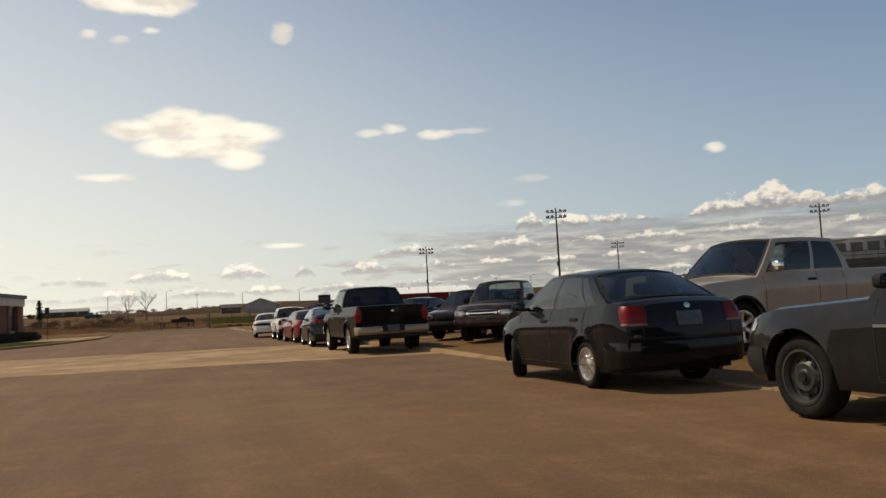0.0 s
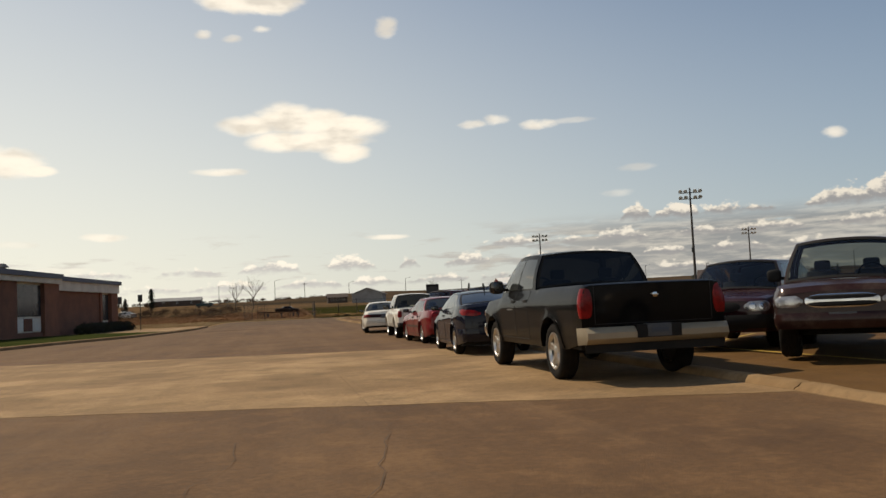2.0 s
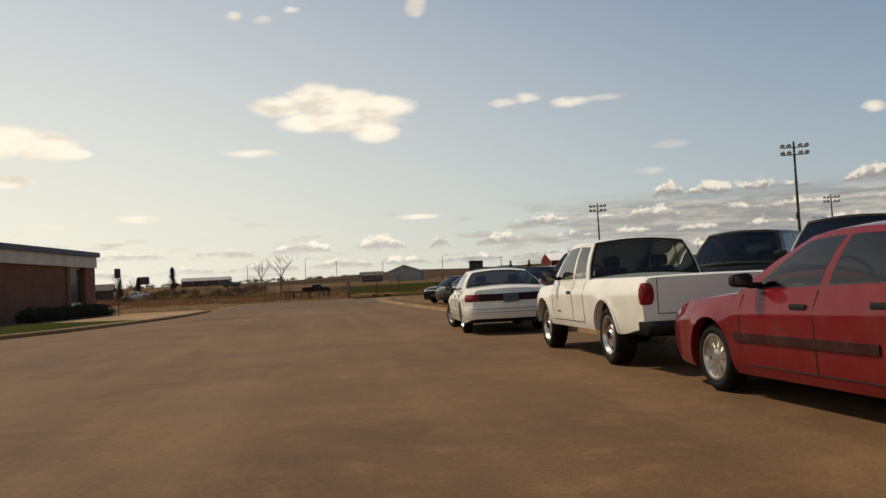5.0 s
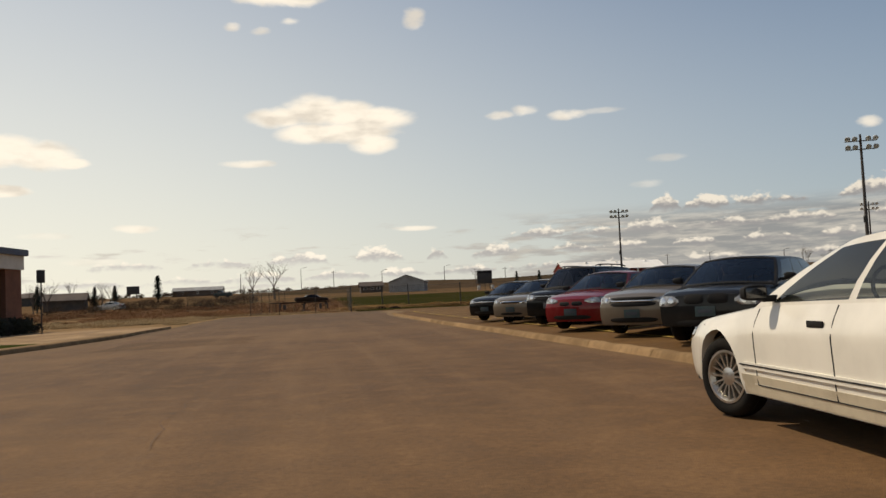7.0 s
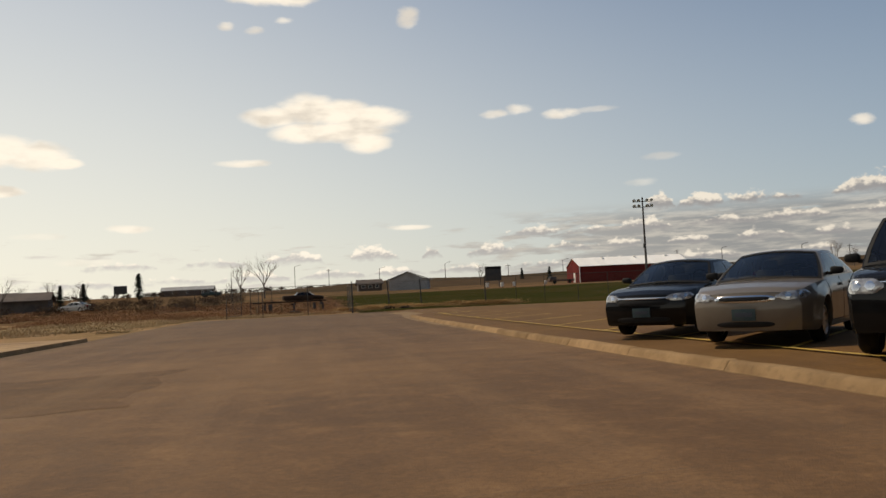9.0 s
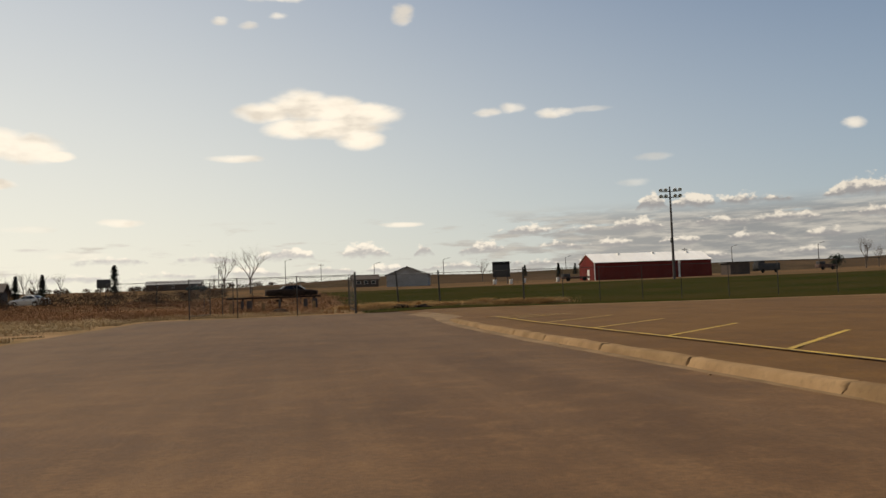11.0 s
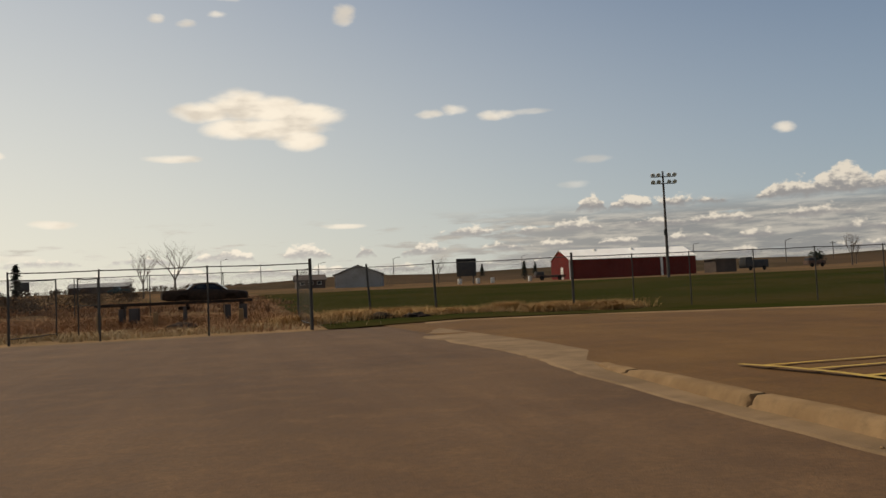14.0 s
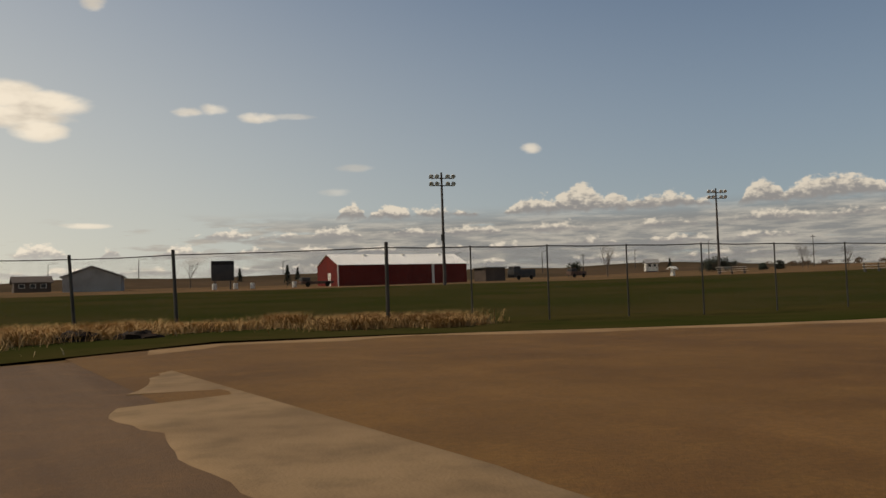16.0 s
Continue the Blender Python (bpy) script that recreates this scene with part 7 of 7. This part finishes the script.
far_house("house", "small brown house on the far rise", 16.3, 271.0, 6.0, 6.0, 1.9, 3.0, SHINGLE, SHINGLE)
far_house("grey_hall", "pale grey gabled metal hall on the far rise", 25.0, 256.0, 12.0, 9.0, 2.6, 4.3, GREYSIDING, GREYSIDING, turn=78, windows=0)
far_house("long_shed", "long low shed with pale roof far off", -55.0, 470.0, 24.0, 8.0, 3.0, 4.6, SHINGLE, GREYSIDING)
far_house("long_shed", "dark long low shed on the waste ground", -94.0, 310.0, 26.0, 9.0, 2.6, 4.0, DARKSTEEL, SHINGLE, windows=0)
far_house("house", "white house far off on the slope", 208.3, 308.1, 4.0, 4.0, 2.4, 3.6, WHITEWOOD, GREYSIDING, turn=-35, windows=2, lift=1.0)
far_house("field_house", "brown gabled field house beyond the lot", 61.0, 112.5, 8.5, 8.0, 2.3, 3.9, SHINGLE, SHINGLE, turn=-30, windows=0)
far_house("concession_hut", "small pale hut by the field", 112.0, 206.3, 0.6, 0.6, 1.4, 1.7, WHITEWOOD, WHITEWOOD, windows=0)

conifer(-37.6, 255.0, 6.6, 77, 0.17, "tall narrow dark evergreen on the waste ground")
bill = thing("billboard", "grey billboard on posts far off", "billboard", m=Matrix.Translation((-91.5, 496.0, land_z(-91, 496))))
part("board", box((-3.2, -0.2, 2.2), (3.2, 0.2, 6.4), 0.05), DARKSTEEL, bill)
for x in (-1.6, 1.6):
    part("post", box((x - 0.2, -0.2, -0.2), (x + 0.2, 0.2, 2.2)), WOODPOLE, bill)

# bleachers with press box
bl = thing("bleachers", "dark steel bleachers with railings and a white press box", "bleachers", m=Matrix.Translation((112.0, 118.0, land_z(112, 118))) @ Matrix.Rotation(radians(-42), 4, "Z"))
for k in range(6):
    part("bench", box((-16, -3.0 + k * 0.9, -0.3), (16, -2.1 + k * 0.9, 1.0 + k * 0.55)), DARKSTEEL, bl)
part("back_wall", box((-16, 2.4, -0.3), (16, 2.6, 4.6)), SHINGLE, bl)
for k in range(17):
    part("railing_post", tube((-16 + 2 * k, 2.5, 4.5), (-16 + 2 * k, 2.5, 6.0), 0.05, None, 6), GALV, bl)
for zz in (5.2, 6.0):
    part("handrail", tube((-16, 2.5, zz), (16, 2.5, zz), 0.05, None, 6), GALV, bl)
pb = part("press_box", box((2.0, 2.7, 4.6), (14.0, 5.4, 8.3), 0.05), GREYSIDING, bl)
part("press_box_roof", box((1.5, 2.2, 8.3), (14.5, 5.9, 8.55)), WHITEWOOD, pb)
for k in range(4):
    part("pane", box((2.8 + k * 2.8, 2.62, 6.0), (4.8 + k * 2.8, 2.72, 7.6)), DARKGLASS, pb)
part("annex", box((-1.6, 2.7, 4.6), (1.9, 4.4, 6.4), 0.05), WHITEWOOD, pb)
for k in range(9):
    part("prop", box((-15.5 + 3.8 * k, 2.65, -0.4), (-15.3 + 3.8 * k, 2.9, 4.6)), DARKSTEEL, bl)

# old truck on the waste ground
c = pickup(6.2, 2.2, 3.6, 1.0, 2.4, 0.45, 1.5, 1.6, 1.2, a=1.3, b=1.7, c=2.9, d=3.1, bed0=3.2, win=((0.1, 0.9),), rim="steel", doors=(1.4, 2.9))
c["front"] = dict(lamp=(0.6, 0.95, 0.95, 1.12), grille=((-0.5, 0.5, 0.8, 1.2, TRIM, 0.02),))
c["rear"] = dict(lamps=((0.85, 1.05, 0.9, 1.2, TAILRED),))
build_vehicle("old_truck", "dark teal old farm truck on the waste ground", "truck", c, paint("dark_teal_paint", (0.02, 0.045, 0.05), 0.5, 0.1, 0.3),
              Matrix.Translation((-29.4, 330.0, land_z(-29.4, 330.0))) @ Matrix.Rotation(radians(80), 4, "Z"), group="old vehicles")


def hill_sheet():
    bm = bmesh.new()
    rows = []
    for k in range(13):
        v = k / 12
        row = []
        for n in range(49):
            x = -40 + 420 * n / 48
            y = 300 + 160 * v
            e = math.sin(math.pi * v) * min(1, n / 9, (48 - n) / 12)
            row.append((x, y, land_z(x, y) - 0.3 + e * (3.4 + 1.2 * noise.noise((x * 0.02, 4, 0)))))
        rows.append(row)
    add_grid(bm, rows)
    return bm


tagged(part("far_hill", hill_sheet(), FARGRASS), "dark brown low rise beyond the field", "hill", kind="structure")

# distant shrubs along the horizon
rnd = random.Random(31)
cs = []
for k in range(260):
    az = radians(rnd.uniform(-26, 60))
    d = rnd.uniform(360, 620)
    x, y = d * math.sin(az), 60 + d * math.cos(az)
    cs.append((x, y, land_z(x, y) + rnd.uniform(0.3, 1.6)))
stuff_mesh("far_shrubs", leaf_cloud(rnd, cs, 2.0, 18000, 0.26, 0.6), TWIGS, "brown leafless shrubs scattered along the far slope", "shrubs")
cs = []
for k in range(70):
    x, y = rnd.uniform(-34, -10), rnd.uniform(150, 215)
    cs.append((x, y, land_z(x, y) + rnd.uniform(0.2, 0.9)))
stuff_mesh("waste_shrubs", leaf_cloud(rnd, cs, 1.1, 12000, 0.06, 0.6), TWIGS, "brown leafless shrubs on the waste ground", "shrubs")


# shed, trees and a parked car on the waste ground behind the school
far_house("shed", "dark weathered wooden shed on the waste ground", -40.6, 187.0, 6.2, 5.0, 2.0, 3.1, WOODPOLE, SHINGLE, turn=8, windows=0)
for x, y, h, sd in ((-36.8, 187.0, 4.2, 41), (-35.4, 189.0, 3.4, 42), (-33.7, 187.6, 4.6, 43), (-38.0, 168.0, 5.5, 44), (-40.5, 170.0, 5.0, 45), (-44.0, 172.0, 4.6, 46)):
    bare_tree(x, y, h, sd, spread=0.45, depth=2)
for x, y, h, sd in ((-36.2, 187.5, 3.9, 21), (-33.2, 188.5, 4.0, 22), (-46.0, 190.0, 4.4, 23)):
    conifer(x, y, h, sd)
c = sedan(4.6, 1.78, 2.7, 0.95, 1.42, rim="five")
build_vehicle("sedan", "silver sedan parked far off on the waste ground", "car", fill(c, SILVERP), SILVERP,
              Matrix.Translation((-31.6, 177.5, land_z(-31.6, 177.5))) @ Matrix.Rotation(radians(70), 4, "Z"), group="old vehicles")

# trees, dark bushes and benches on the slope beyond the field
for x, y, h, sd in ((157.0, 273.0, 6.5, 51), (214.0, 254.0, 8.0, 53), (199.2, 241.7, 6.0, 54), (196.3, 228.2, 6.0, 55)):
    bare_tree(x, y, h, sd)
rnd = random.Random(63)
for x, y, w, h in ((135.0, 260.0, 2.3, 3.6), (175.6, 255.0, 2.2, 3.6), (178.2, 253.8, 2.6, 4.2), (180.6, 252.4, 2.0, 3.4), (194.9, 247.6, 1.5, 2.4), (189.3, 248.2, 1.2, 1.8)):
    root = thing("bush", "dark evergreen bush on the far slope", "bush", "bushes on the slope", m=Matrix.Translation((x, y, land_z(x, y) - 0.1)))
    part("trunk", tube((0, 0, 0), (0, 0, h * 0.6), 0.10, 0.04, 6), BARK, root)
    spots = [(rnd.uniform(-w, w) * 0.6, rnd.uniform(-w, w) * 0.6, h * rnd.uniform(0.25, 0.85)) for _ in range(14)]
    me = leaf_cloud(rnd, spots, w * 0.5, 900, 0.16, 0.9)
    me.materials.append(NEEDLES)
    part("crown", me, None, root)
for x, y, turn, w in ((118.5, 199.0, -40, 5.0), (106.0, 165.2, -48, 4.0)):
    root = thing("bench_stand", "low white metal spectator bench beside the field", "bench", "benches beside the field",
                 m=Matrix.Translation((x, y, land_z(x, y))) @ Matrix.Rotation(radians(turn), 4, "Z"))
    for k in range(3):
        part("seat_plank", box((-w / 2, -0.7 + 0.6 * k, 0.42 + 0.36 * k), (w / 2, -0.42 + 0.6 * k, 0.47 + 0.36 * k), 0.01), WHITEWOOD, root)
    for xx in (-w * 0.42, 0.0, w * 0.42):
        part("support", box((xx - 0.04, -0.7, -0.2), (xx + 0.04, 0.8, 0.42)), GALV, root)
        part("support", box((xx - 0.04, 0.2, 0.42), (xx + 0.04, 0.8, 1.14)), GALV, root)
